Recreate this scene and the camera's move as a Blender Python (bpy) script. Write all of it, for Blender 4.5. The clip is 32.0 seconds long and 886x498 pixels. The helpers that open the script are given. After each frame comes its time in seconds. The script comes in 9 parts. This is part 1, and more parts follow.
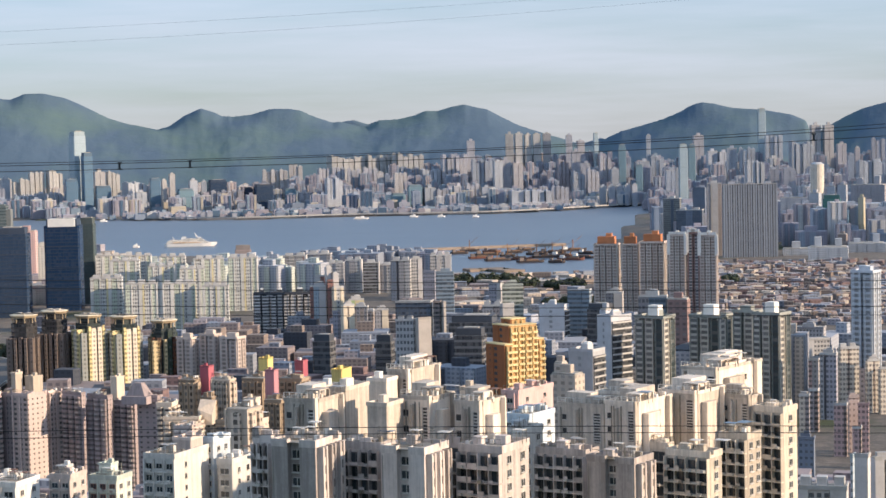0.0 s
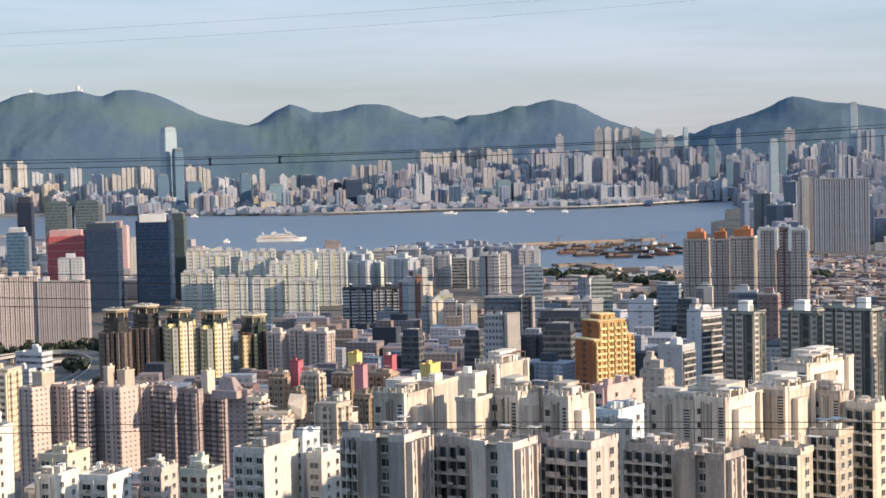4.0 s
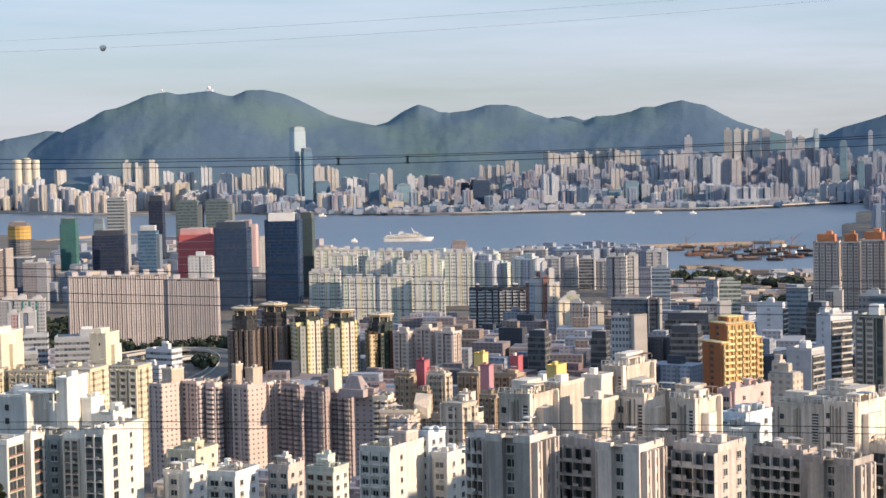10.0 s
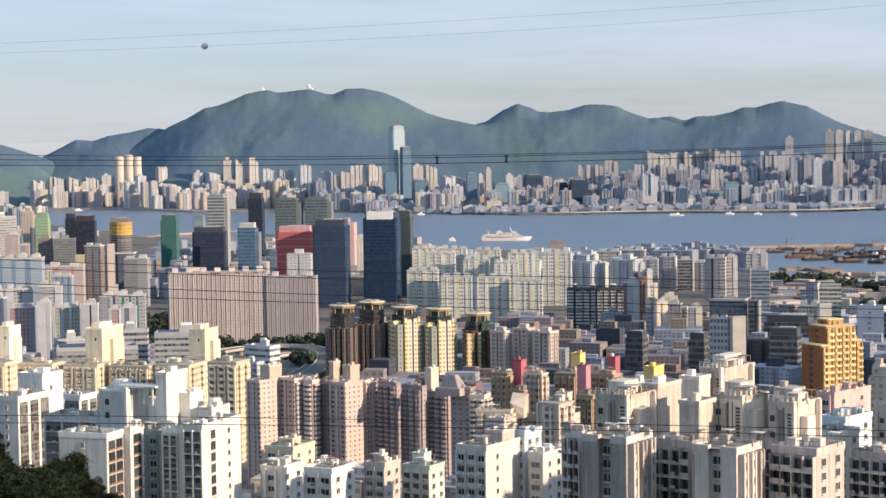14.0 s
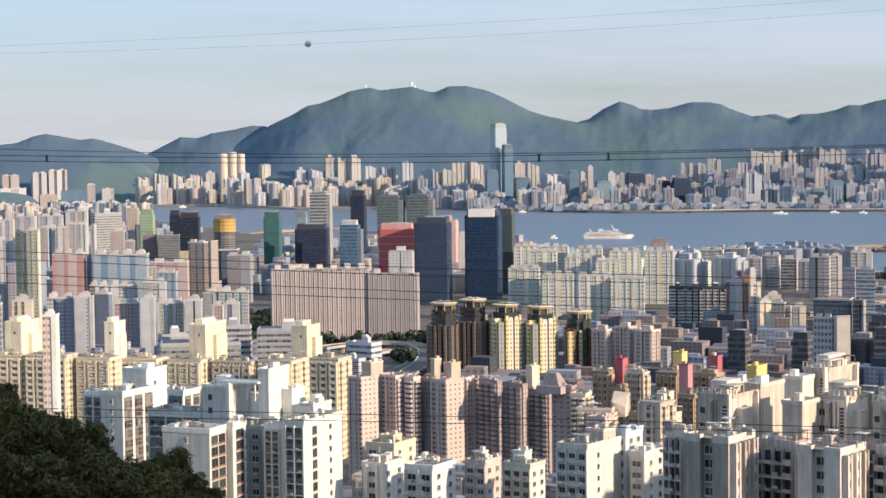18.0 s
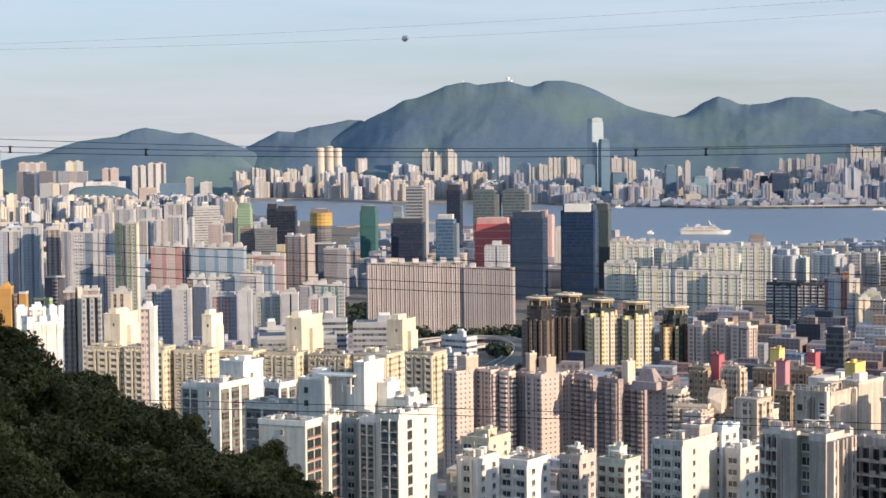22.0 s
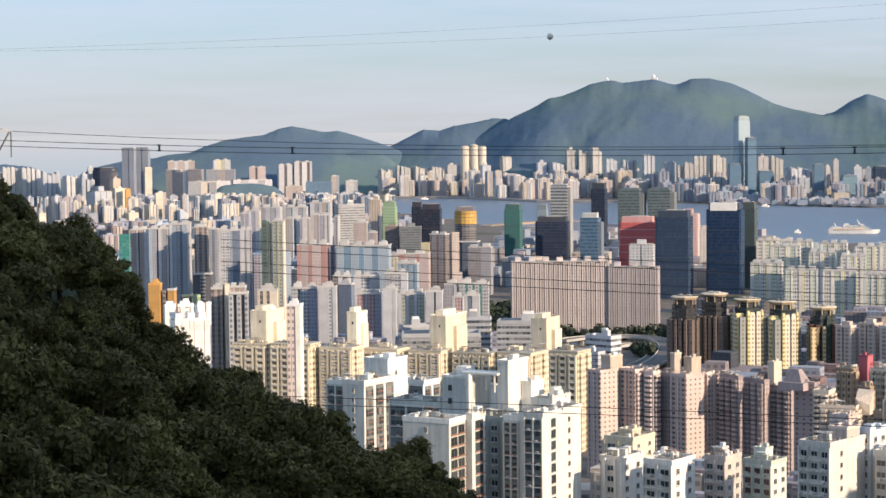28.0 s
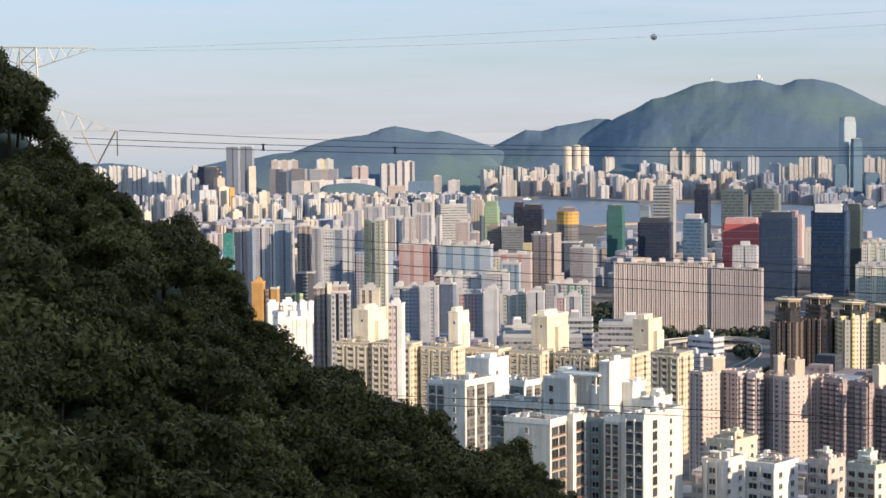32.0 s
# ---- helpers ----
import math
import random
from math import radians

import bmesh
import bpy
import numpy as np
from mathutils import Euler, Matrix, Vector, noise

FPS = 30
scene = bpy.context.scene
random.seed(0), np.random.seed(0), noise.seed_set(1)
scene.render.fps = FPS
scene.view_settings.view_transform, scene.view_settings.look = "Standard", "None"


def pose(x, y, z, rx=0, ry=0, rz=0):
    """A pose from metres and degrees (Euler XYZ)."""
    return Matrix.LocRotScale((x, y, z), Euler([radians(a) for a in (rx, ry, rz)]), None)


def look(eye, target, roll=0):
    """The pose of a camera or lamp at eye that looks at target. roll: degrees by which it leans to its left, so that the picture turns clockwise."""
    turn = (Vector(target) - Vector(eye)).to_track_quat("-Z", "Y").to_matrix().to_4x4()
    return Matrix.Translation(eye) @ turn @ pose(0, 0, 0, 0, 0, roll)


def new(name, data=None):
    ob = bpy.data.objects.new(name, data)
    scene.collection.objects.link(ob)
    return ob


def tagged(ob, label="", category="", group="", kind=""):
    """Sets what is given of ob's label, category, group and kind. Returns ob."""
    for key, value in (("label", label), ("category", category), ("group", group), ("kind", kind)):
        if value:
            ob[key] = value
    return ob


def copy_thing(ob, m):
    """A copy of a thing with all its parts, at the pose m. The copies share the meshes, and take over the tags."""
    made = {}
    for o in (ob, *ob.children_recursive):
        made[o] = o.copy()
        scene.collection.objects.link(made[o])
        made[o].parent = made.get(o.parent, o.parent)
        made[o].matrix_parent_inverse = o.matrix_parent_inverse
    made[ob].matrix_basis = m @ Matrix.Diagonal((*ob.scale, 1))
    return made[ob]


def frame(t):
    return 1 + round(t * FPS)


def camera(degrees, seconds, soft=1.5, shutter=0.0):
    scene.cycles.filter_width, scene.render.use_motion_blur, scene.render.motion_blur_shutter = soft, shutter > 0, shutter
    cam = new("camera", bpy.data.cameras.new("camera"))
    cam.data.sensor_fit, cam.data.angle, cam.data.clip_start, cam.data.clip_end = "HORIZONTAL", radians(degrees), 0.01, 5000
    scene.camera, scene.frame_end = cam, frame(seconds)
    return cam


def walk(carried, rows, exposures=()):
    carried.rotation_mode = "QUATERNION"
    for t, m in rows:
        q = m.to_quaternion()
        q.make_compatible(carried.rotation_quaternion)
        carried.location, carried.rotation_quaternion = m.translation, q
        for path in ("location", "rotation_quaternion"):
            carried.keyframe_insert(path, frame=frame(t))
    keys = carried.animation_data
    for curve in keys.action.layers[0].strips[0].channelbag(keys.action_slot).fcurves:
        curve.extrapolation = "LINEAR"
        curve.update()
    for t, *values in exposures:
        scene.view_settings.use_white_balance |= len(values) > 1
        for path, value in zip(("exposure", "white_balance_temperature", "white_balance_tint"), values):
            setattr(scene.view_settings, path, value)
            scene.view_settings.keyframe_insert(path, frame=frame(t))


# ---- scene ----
cam = camera(25.26, 32.0, 1.6)
EYE = 140.0
# seconds, yaw, pitch, roll in degrees: the camera turns where it stands, on the hillside
PATH = [
    (0.0, -0.000, -3.186, 1.185),
    (0.5, 0.301, -3.201, 1.125),
    (1.0, 0.618, -3.220, 1.136),
    (1.5, 0.976, -3.237, 1.161),
    (2.0, 1.344, -3.236, 1.195),
    (2.5, 1.675, -3.236, 1.217),
    (3.0, 1.975, -3.251, 1.249),
    (3.5, 2.267, -3.273, 1.291),
    (5.5, 3.527, -3.235, 1.391),
    (6.0, 3.872, -3.194, 1.391),
    (6.5, 4.207, -3.149, 1.330),
    (7.0, 4.325, -3.135, 1.246),
    (7.5, 4.476, -3.137, 1.240),
    (8.0, 4.749, -3.135, 1.223),
    (8.5, 5.131, -3.132, 1.259),
    (9.0, 5.520, -3.146, 1.186),
    (9.5, 5.896, -3.161, 1.133),
    (10.0, 6.262, -3.180, 1.126),
    (10.5, 6.641, -3.197, 1.120),
    (11.0, 7.001, -3.213, 1.041),
    (11.5, 7.345, -3.198, 0.970),
    (12.0, 7.690, -3.187, 0.975),
    (12.5, 8.039, -3.168, 0.962),
    (13.0, 8.395, -3.153, 0.880),
    (13.5, 8.747, -3.150, 0.840),
    (14.0, 9.122, -3.155, 0.765),
    (14.5, 9.492, -3.162, 0.787),
    (16.5, 10.921, -3.150, 0.685),
    (17.0, 11.313, -3.155, 0.658),
    (17.5, 11.696, -3.161, 0.674),
    (18.0, 12.071, -3.186, 0.699),
    (18.5, 12.450, -3.213, 0.655),
    (19.0, 12.802, -3.245, 0.686),
    (19.5, 13.171, -3.269, 0.658),
    (20.0, 13.540, -3.310, 0.676),
    (20.5, 13.877, -3.324, 0.645),
    (21.0, 14.191, -3.315, 0.667),
    (21.5, 14.535, -3.309, 0.550),
    (22.0, 14.860, -3.315, 0.567),
    (22.5, 15.183, -3.348, 0.550),
    (23.0, 15.530, -3.367, 0.587),
    (23.5, 15.880, -3.366, 0.584),
    (24.0, 16.265, -3.370, 0.538),
    (24.5, 16.642, -3.371, 0.551),
    (25.0, 16.994, -3.372, 0.553),
    (25.5, 17.334, -3.360, 0.659),
    (27.5, 18.697, -3.328, 0.604),
    (28.0, 19.043, -3.319, 0.611),
    (28.5, 19.401, -3.302, 0.613),
    (29.0, 19.774, -3.287, 0.604),
    (29.5, 20.152, -3.285, 0.600),
    (30.0, 20.538, -3.279, 0.583),
    (30.5, 20.887, -3.288, 0.526),
    (31.0, 21.248, -3.294, 0.453),
    (31.5, 21.632, -3.290, 0.449),
    (32.0, 22.010, -3.288, 0.446),
]
walk(cam, [(t, pose(0, 0, EYE, 90 + pitch, roll, yaw)) for t, yaw, pitch, roll in PATH],
     [(0.0, 0.85, 5900, 14.5), (32.0, 0.85, 5900, 14.5)])

# ---- light: low evening sun from the right and a little behind, thin cloud ----
SUN_AZ, SUN_EL = 105.0, 16.0
sun_way = Vector((math.sin(radians(SUN_AZ)) * math.cos(radians(SUN_EL)), math.cos(radians(SUN_AZ)) * math.cos(radians(SUN_EL)), math.sin(radians(SUN_EL))))
sun = new("sun", bpy.data.lights.new("sun", "SUN"))
sun.data.energy, sun.data.angle, sun.data.color = 3.8, radians(0.6), (1.0, 0.74, 0.46)
sun.matrix_world = look((0, 0, 400), Vector((0, 0, 400)) - sun_way)
world = bpy.data.worlds.new("sky")
world.use_nodes = True
scene.world = world
wt = world.node_tree
wt.nodes.clear()


def link(tree, a, i, b, j):
    tree.links.new(a.outputs[i], b.inputs[j])


def math_node(tree, op, a, b=None, c=None, clamp=False):
    """A math node over sockets or numbers; returns its output socket."""
    n = tree.nodes.new("ShaderNodeMath")
    n.operation, n.use_clamp = op, clamp
    for i, v in enumerate((a, b, c)):
        if v is None:
            continue
        if isinstance(v, (int, float)):
            n.inputs[i].default_value = v
        else:
            tree.links.new(v, n.inputs[i])
    return n.outputs[0]


def noise_node(tree, vector, scale, detail=4.0, rough=0.6):
    n = tree.nodes.new("ShaderNodeTexNoise")
    n.inputs["Scale"].default_value, n.inputs["Detail"].default_value, n.inputs["Roughness"].default_value = scale, detail, rough
    if vector is not None:
        tree.links.new(vector, n.inputs["Vector"])
    return n.outputs[0]


def mix_colour(tree, fac, a, b, blend="MIX"):
    n = tree.nodes.new("ShaderNodeMix")
    n.data_type, n.blend_type = "RGBA", blend
    for s, v in ((n.inputs[0], fac), (n.inputs[6], a), (n.inputs[7], b)):
        if isinstance(v, (int, float)):
            s.default_value = v
        elif isinstance(v, tuple):
            s.default_value = (*v, 1)
        else:
            tree.links.new(v, s)
    return n.outputs[2]


def mapping(tree, vector, scale):
    n = tree.nodes.new("ShaderNodeMapping")
    n.inputs["Scale"].default_value = scale
    tree.links.new(vector, n.inputs["Vector"])
    return n.outputs[0]


# sky: clear-air scatter with long thin streaks of cloud
out = wt.nodes.new("ShaderNodeOutputWorld")
bg = wt.nodes.new("ShaderNodeBackground")
bg.inputs[1].default_value = 0.08
sky = wt.nodes.new("ShaderNodeTexSky")
sky.sky_type, sky.sun_disc = "NISHITA", False
sky.sun_elevation, sky.sun_rotation = radians(SUN_EL), radians(SUN_AZ)
sky.air_density, sky.dust_density, sky.ozone_density = 1.0, 0.6, 4.0
way = wt.nodes.new("ShaderNodeTexCoord").outputs["Generated"]
streak = noise_node(wt, mapping(wt, way, (1.2, 1.2, 13.0)), 2.6, 6.0, 0.55)
wisp = noise_node(wt, mapping(wt, way, (3.0, 3.0, 40.0)), 3.0, 6.0, 0.6)
cloud = math_node(wt, "ADD", math_node(wt, "MULTIPLY", streak, 0.75), math_node(wt, "MULTIPLY", wisp, 0.25))
cloud = math_node(wt, "MULTIPLY_ADD", math_node(wt, "SUBTRACT", cloud, 0.42), 2.0, 0.52, True)
up = wt.nodes.new("ShaderNodeSeparateXYZ")
wt.links.new(way, up.inputs[0])
veil = mix_colour(wt, math_node(wt, "MULTIPLY", up.outputs[2], 9.0, clamp=True), (4.75, 4.65, 4.4), (4.4, 5.35, 6.0))
tint = mix_colour(wt, cloud, sky.outputs[0], veil)
wt.links.new(tint, bg.inputs[0])
link(wt, bg, 0, out, 0)


# ---- materials ----
def base(name):
    m = bpy.data.materials.new(name)
    m.use_nodes = True
    t = m.node_tree
    return m, t, t.nodes["Principled BSDF"]


def plain(name, colour, rough=0.8, metal=0.0, size=0.4, spread=0.25, bump=0.15, runs=False):
    """Paint, concrete, metal: two scales of stain, a fine relief, a little change from piece to piece."""
    m, t, b = base(name)
    co = t.nodes.new("ShaderNodeTexCoord").outputs["Object"]
    big, fine = noise_node(t, co, size, 5.0), noise_node(t, co, size * 14, 4.0)
    v = math_node(t, "ADD", math_node(t, "MULTIPLY", big, 0.7), math_node(t, "MULTIPLY", fine, 0.3))
    if runs:  # rain runs down the wall
        run = noise_node(t, mapping(t, co, (0.9, 0.9, 0.05)), 1.0, 5.0, 0.7)
        v = math_node(t, "ADD", math_node(t, "MULTIPLY", v, 0.45), math_node(t, "MULTIPLY", run, 0.55))
    rnd = t.nodes.new("ShaderNodeObjectInfo").outputs["Random"]
    v = math_node(t, "ADD", v, math_node(t, "MULTIPLY", math_node(t, "SUBTRACT", rnd, 0.5), 0.25))
    lo, hi = tuple(c * (1 - spread) for c in colour), tuple(min(1, c * (1 + spread * 0.7)) for c in colour)
    t.links.new(mix_colour(t, math_node(t, "MULTIPLY_ADD", v, 3.2 if runs else 2.0, -1.1 if runs else -0.5, True), lo, hi), b.inputs["Base Color"])
    b.inputs["Roughness"].default_value, b.inputs["Metallic"].default_value = rough, metal
    bm = t.nodes.new("ShaderNodeBump")
    bm.inputs["Strength"].default_value, bm.inputs["Distance"].default_value = bump, 0.05
    t.links.new(fine, bm.inputs["Height"])
    link(t, bm, 0, b, "Normal")
    return m


FACADES = {}


def facade(wall, glass=(0.05, 0.065, 0.08), floor=2.8, bay=3.0, wide=0.55, high=0.5, gloss=0.25, stain=0.3, curtain=0.55):
    """A wall with rows of small windows too far off to be built: panes set back, some curtained, stained render between."""
    key = (wall, glass, floor, bay, wide, high, gloss, stain, curtain)
    if key in FACADES:
        return FACADES[key]
    m, t, b = base("facade")
    tc = t.nodes.new("ShaderNodeTexCoord")
    p, n = t.nodes.new("ShaderNodeSeparateXYZ"), t.nodes.new("ShaderNodeSeparateXYZ")
    t.links.new(tc.outputs["Object"], p.inputs[0])
    t.links.new(tc.outputs["Normal"], n.inputs[0])
    ax, ay, az = (math_node(t, "ABSOLUTE", n.outputs[i]) for i in range(3))
    u = math_node(t, "ADD", math_node(t, "MULTIPLY", p.outputs[0], ay), math_node(t, "MULTIPLY", p.outputs[1], ax))
    u, v = math_node(t, "ADD", math_node(t, "DIVIDE", u, bay), 50.5), math_node(t, "DIVIDE", p.outputs[2], floor)
    fu, fv = math_node(t, "FRACT", u), math_node(t, "FRACT", v)
    du, dv = math_node(t, "ABSOLUTE", math_node(t, "SUBTRACT", fu, 0.5)), math_node(t, "ABSOLUTE", math_node(t, "SUBTRACT", fv, 0.55))
    mask = math_node(t, "MULTIPLY", math_node(t, "LESS_THAN", du, wide / 2), math_node(t, "LESS_THAN", dv, high / 2))
    mask = math_node(t, "MULTIPLY", mask, math_node(t, "LESS_THAN", az, 0.5))
    cell = t.nodes.new("ShaderNodeCombineXYZ")
    t.links.new(math_node(t, "FLOOR", u), cell.inputs[0])
    t.links.new(math_node(t, "FLOOR", v), cell.inputs[1])
    rnd = t.nodes.new("ShaderNodeObjectInfo").outputs["Random"]
    t.links.new(math_node(t, "MULTIPLY", rnd, 97.0), cell.inputs[2])
    white = t.nodes.new("ShaderNodeTexWhiteNoise")
    t.links.new(cell.outputs[0], white.inputs["Vector"])
    some = math_node(t, "POWER", white.outputs["Value"], 3.0)
    pane = mix_colour(t, math_node(t, "MULTIPLY", some, curtain), glass, tuple(0.35 + 0.25 * c for c in wall))
    big = noise_node(t, tc.outputs["Object"], 0.09, 4.0)
    run = noise_node(t, mapping(t, tc.outputs["Object"], (0.9, 0.9, 0.05)), 1.0, 4.0)
    s = math_node(t, "ADD", math_node(t, "MULTIPLY", big, 0.5), math_node(t, "MULTIPLY", run, 0.5))
    s = math_node(t, "ADD", s, math_node(t, "MULTIPLY", math_node(t, "SUBTRACT", rnd, 0.5), 0.3))
    lo, hi = tuple(c * (1 - stain) for c in wall), tuple(min(0.9, c * (1 + stain * 0.5)) for c in wall)
    render_colour = mix_colour(t, math_node(t, "MULTIPLY_ADD", s, 2.2, -0.6, True), lo, hi)
    t.links.new(mix_colour(t, mask, render_colour, pane), b.inputs["Base Color"])
    t.links.new(math_node(t, "MULTIPLY_ADD", mask, gloss - 0.85, 0.85), b.inputs["Roughness"])
    bm = t.nodes.new("ShaderNodeBump")
    bm.inputs["Strength"].default_value, bm.inputs["Distance"].default_value = 0.6, 0.25
    t.links.new(math_node(t, "SUBTRACT", 1.0, mask), bm.inputs["Height"])
    link(t, bm, 0, b, "Normal")
    if gloss < 0.2:  # coated glass
        b.inputs["Specular IOR Level"].default_value = 0.4
    FACADES[key] = m
    return m


COL = {
    "cream": (0.53, 0.48, 0.39), "tan": (0.49, 0.43, 0.37), "tanrib": (0.53, 0.45, 0.41), "white": (0.47, 0.49, 0.52), "brite": (0.6, 0.58, 0.53),
    # grey and pinkg lean blue, with some distance haze in the paint
    "grey": (0.32, 0.35, 0.4), "lgrey": (0.47, 0.49, 0.53), "greyrib": (0.35, 0.365, 0.395), "pinkg": (0.43, 0.4, 0.42), "pinkw": (0.6, 0.52, 0.48), "pink": (0.58, 0.4, 0.38),
    "brownp": (0.31, 0.26, 0.25), "redb": (0.25, 0.17, 0.16), "gold": (0.5, 0.31, 0.14), "yellow": (0.7, 0.55, 0.2), "orange": (0.65, 0.4, 0.16),
    "palegreen": (0.52, 0.55, 0.5), "ltblue": (0.46, 0.51, 0.58), "fins": (0.5, 0.455, 0.45), "finsgrey": (0.3, 0.33, 0.38), "dgreen": (0.3, 0.32, 0.3), "dgrey": (0.07, 0.08, 0.1),
    "silver": (0.34, 0.43, 0.49), "blueg": (0.11, 0.19, 0.28), "greyg": (0.027, 0.054, 0.108), "navy": (0.022, 0.034, 0.07), "navytop": (0.009, 0.034, 0.092), "teal": (0.17, 0.27, 0.33), "dteal": (0.075, 0.105, 0.11),
    "netgreen": (0.055, 0.19, 0.19), "netgreen2": (0.35, 0.5, 0.33), "netred": (0.42, 0.1, 0.105),
}
WORDS = {
    "cream": "cream", "tan": "tan", "tanrib": "beige", "white": "white", "brite": "bright white", "grey": "grey", "lgrey": "light grey", "greyrib": "grey",
    "pinkg": "pinkish grey", "pinkw": "pale pink and white", "pink": "pink", "brownp": "brown", "redb": "reddish brown", "gold": "golden orange", "yellow": "yellow", "orange": "orange",
    "palegreen": "pale green", "ltblue": "light blue", "fins": "pinkish beige", "finsgrey": "blue grey", "dgreen": "grey green", "dgrey": "dark grey", 
    "silver": "silver", "blueg": "blue", "greyg": "grey", "navy": "dark blue", "navytop": "dark blue", "teal": "teal", "dteal": "dark teal", "netgreen": "green", "netgreen2": "yellow green", "netred": "red",
}
ROOF = plain("roof_screed", (0.4, 0.38, 0.35), 0.9, 0, 0.3, 0.35)
WHITE = plain("white_paint", (0.78, 0.77, 0.74), 0.75, 0, 0.2, 0.15)
DARK = plain("dark_metal", (0.05, 0.05, 0.055), 0.55, 0.3)
STEEL = plain("galvanised_steel", (0.3, 0.29, 0.26), 0.5, 0.6, 1.0, 0.2)
BARK = plain("bark", (0.12, 0.09, 0.06), 0.95, 0, 1.5, 0.4, 0.6)


def glass_pane(name, colour, rough):
    m, t, b = base(name)
    rnd = t.nodes.new("ShaderNodeObjectInfo").outputs["Random"]
    t.links.new(mix_colour(t, rnd, tuple(c * 0.5 for c in colour), tuple(min(1, c * 1.8) for c in colour)), b.inputs["Base Color"])
    b.inputs["Roughness"].default_value = rough
    return m


PANE = glass_pane("window_glass", (0.04, 0.05, 0.06), 0.12)


# ---- building kit ----
def mesh_from(name, verts, faces, mats):
    me = bpy.data.meshes.new(name)
    me.from_pydata(verts, [], faces)
    for m in mats:
        me.materials.append(m)
    me.update()
    return me


def child(name, me, parent, m=None, label=""):
    ob = new(name, me)
    ob.parent = parent
    if m is not None:
        ob.matrix_local = m
    if label:
        ob["label"] = label
    return ob


def box_data(x0, x1, y0, y1, z0, z1):
    v = [(x, y, z) for z in (z0, z1) for y in (y0, y1) for x in (x0, x1)]
    return v, [(0, 2, 3, 1), (4, 5, 7, 6), (0, 1, 5, 4), (1, 3, 7, 5), (3, 2, 6, 7), (2, 0, 4, 6)]


def boxes_mesh(name, boxes, mats):
    """One mesh out of several boxes that belong to one piece; each box may end with the index of its material."""
    verts, faces, idx = [], [], []
    for b in boxes:
        v, f = box_data(*b[:6])
        faces += [tuple(i + len(verts) for i in q) for q in f]
        verts += v
        idx += [b[6] if len(b) > 6 else 0] * 6
    me = mesh_from(name, verts, faces, mats)
    for p, i in zip(me.polygons, idx):
        p.material_index = i
    return me


def prism_mesh(name, ring, z0, z1, mats, top=None):
    """A plan outline drawn up from z0 to z1; top: a second outline for tapered pieces."""
    n, top = len(ring), top or ring
    verts = [(x, y, z0) for x, y in ring] + [(x, y, z1) for x, y in top]
    faces = [(i, (i + 1) % n, n + (i + 1) % n, n + i) for i in range(n)] + [tuple(range(n, 2 * n)), tuple(range(n - 1, -1, -1))]
    return mesh_from(name, verts, faces, mats)


BOXES = {}


def unit(w, d, h, mat):
    """A box standing on its origin, shared by all pieces of the same size and material."""
    key = (round(w, 1), round(d, 1), round(h, 1), mat.name)
    if key not in BOXES:
        a, c, e = key[0] / 2, key[1] / 2, key[2]
        k = min(0.12, a * 0.2, c * 0.2)
        ring = [(-a + k, -c), (a - k, -c), (a, -c + k), (a, c - k), (a - k, c), (-a + k, c), (-a, c - k), (-a, -c + k)]
        BOXES[key] = prism_mesh("block", ring, 0, e, [mat])
    return BOXES[key]


def smooth(a, b, x):
    k = max(0.0, min(1.0, (x - a) / (b - a)))
    return k * k * (3 - 2 * k)


def polar(az, r):
    return -r * math.sin(radians(az)), r * math.cos(radians(az))


def wooded(az):
    """How steeply the eye looks, at that bearing, at the tree tops of the wooded spur beside the lookout."""
    bearing = [16, 18.0, 18.54, 19.26, 19.5, 20.0, 20.7, 21.03, 21.5, 22.13, 22.9, 23.33, 23.79, 23.98, 24.28, 24.56, 24.83, 25.08, 25.41, 25.73, 26.21, 26.45, 26.69, 27.01, 27.24, 27.6, 27.95, 28.18, 28.38, 28.4, 28.56, 28.88, 29.11, 29.43, 30.06, 30.38, 30.55, 30.7, 30.82, 31.12, 31.45, 32.3, 32.75, 33.13, 33.43, 33.65, 34.1, 34.6, 42, 60]
    slope = [-0.26, -0.205, -0.183, -0.171, -0.164, -0.155, -0.156, -0.161, -0.16, -0.146, -0.1379, -0.1332, -0.1318, -0.1263, -0.1242, -0.1143, -0.1096, -0.1135, -0.1168, -0.1127, -0.1076, -0.102, -0.0971, -0.093, -0.0857, -0.0799, -0.0727, -0.0655, -0.0586, -0.0518, -0.0484, -0.046, -0.0425, -0.0402, -0.0408, -0.0427, -0.0398, -0.0325, -0.0227, -0.0203, -0.025, -0.015, -0.003, 0.006, 0.018, 0.029, 0.0355, 0.038, 0.1, 0.14]
    return float(np.interp(az, bearing, slope))


def far_shore(az):
    return float(np.interp(az, [-30, -6.3, -5.5, -3.2, -1.6, 0.8, 4.1, 5.8, 9.0, 12.8, 16.2, 18.1, 20.9, 22.2, 60], [3965, 3963, 3922, 3726, 3640, 3630, 3650, 3600, 3720, 3915, 4019, 4269, 4379, 4420, 4700]))


def near_shore(az):
    if az < -4.4:
        return 2460 + (smooth(4.4, 6.3, -az)) * 1500
    return float(np.interp(az, [-4.4, 0, 2, 5, 12, 16, 18, 20.6, 21.4], [2000, 2010, 2470, 2450, 2500, 2900, 3050, 3620, 4900]))


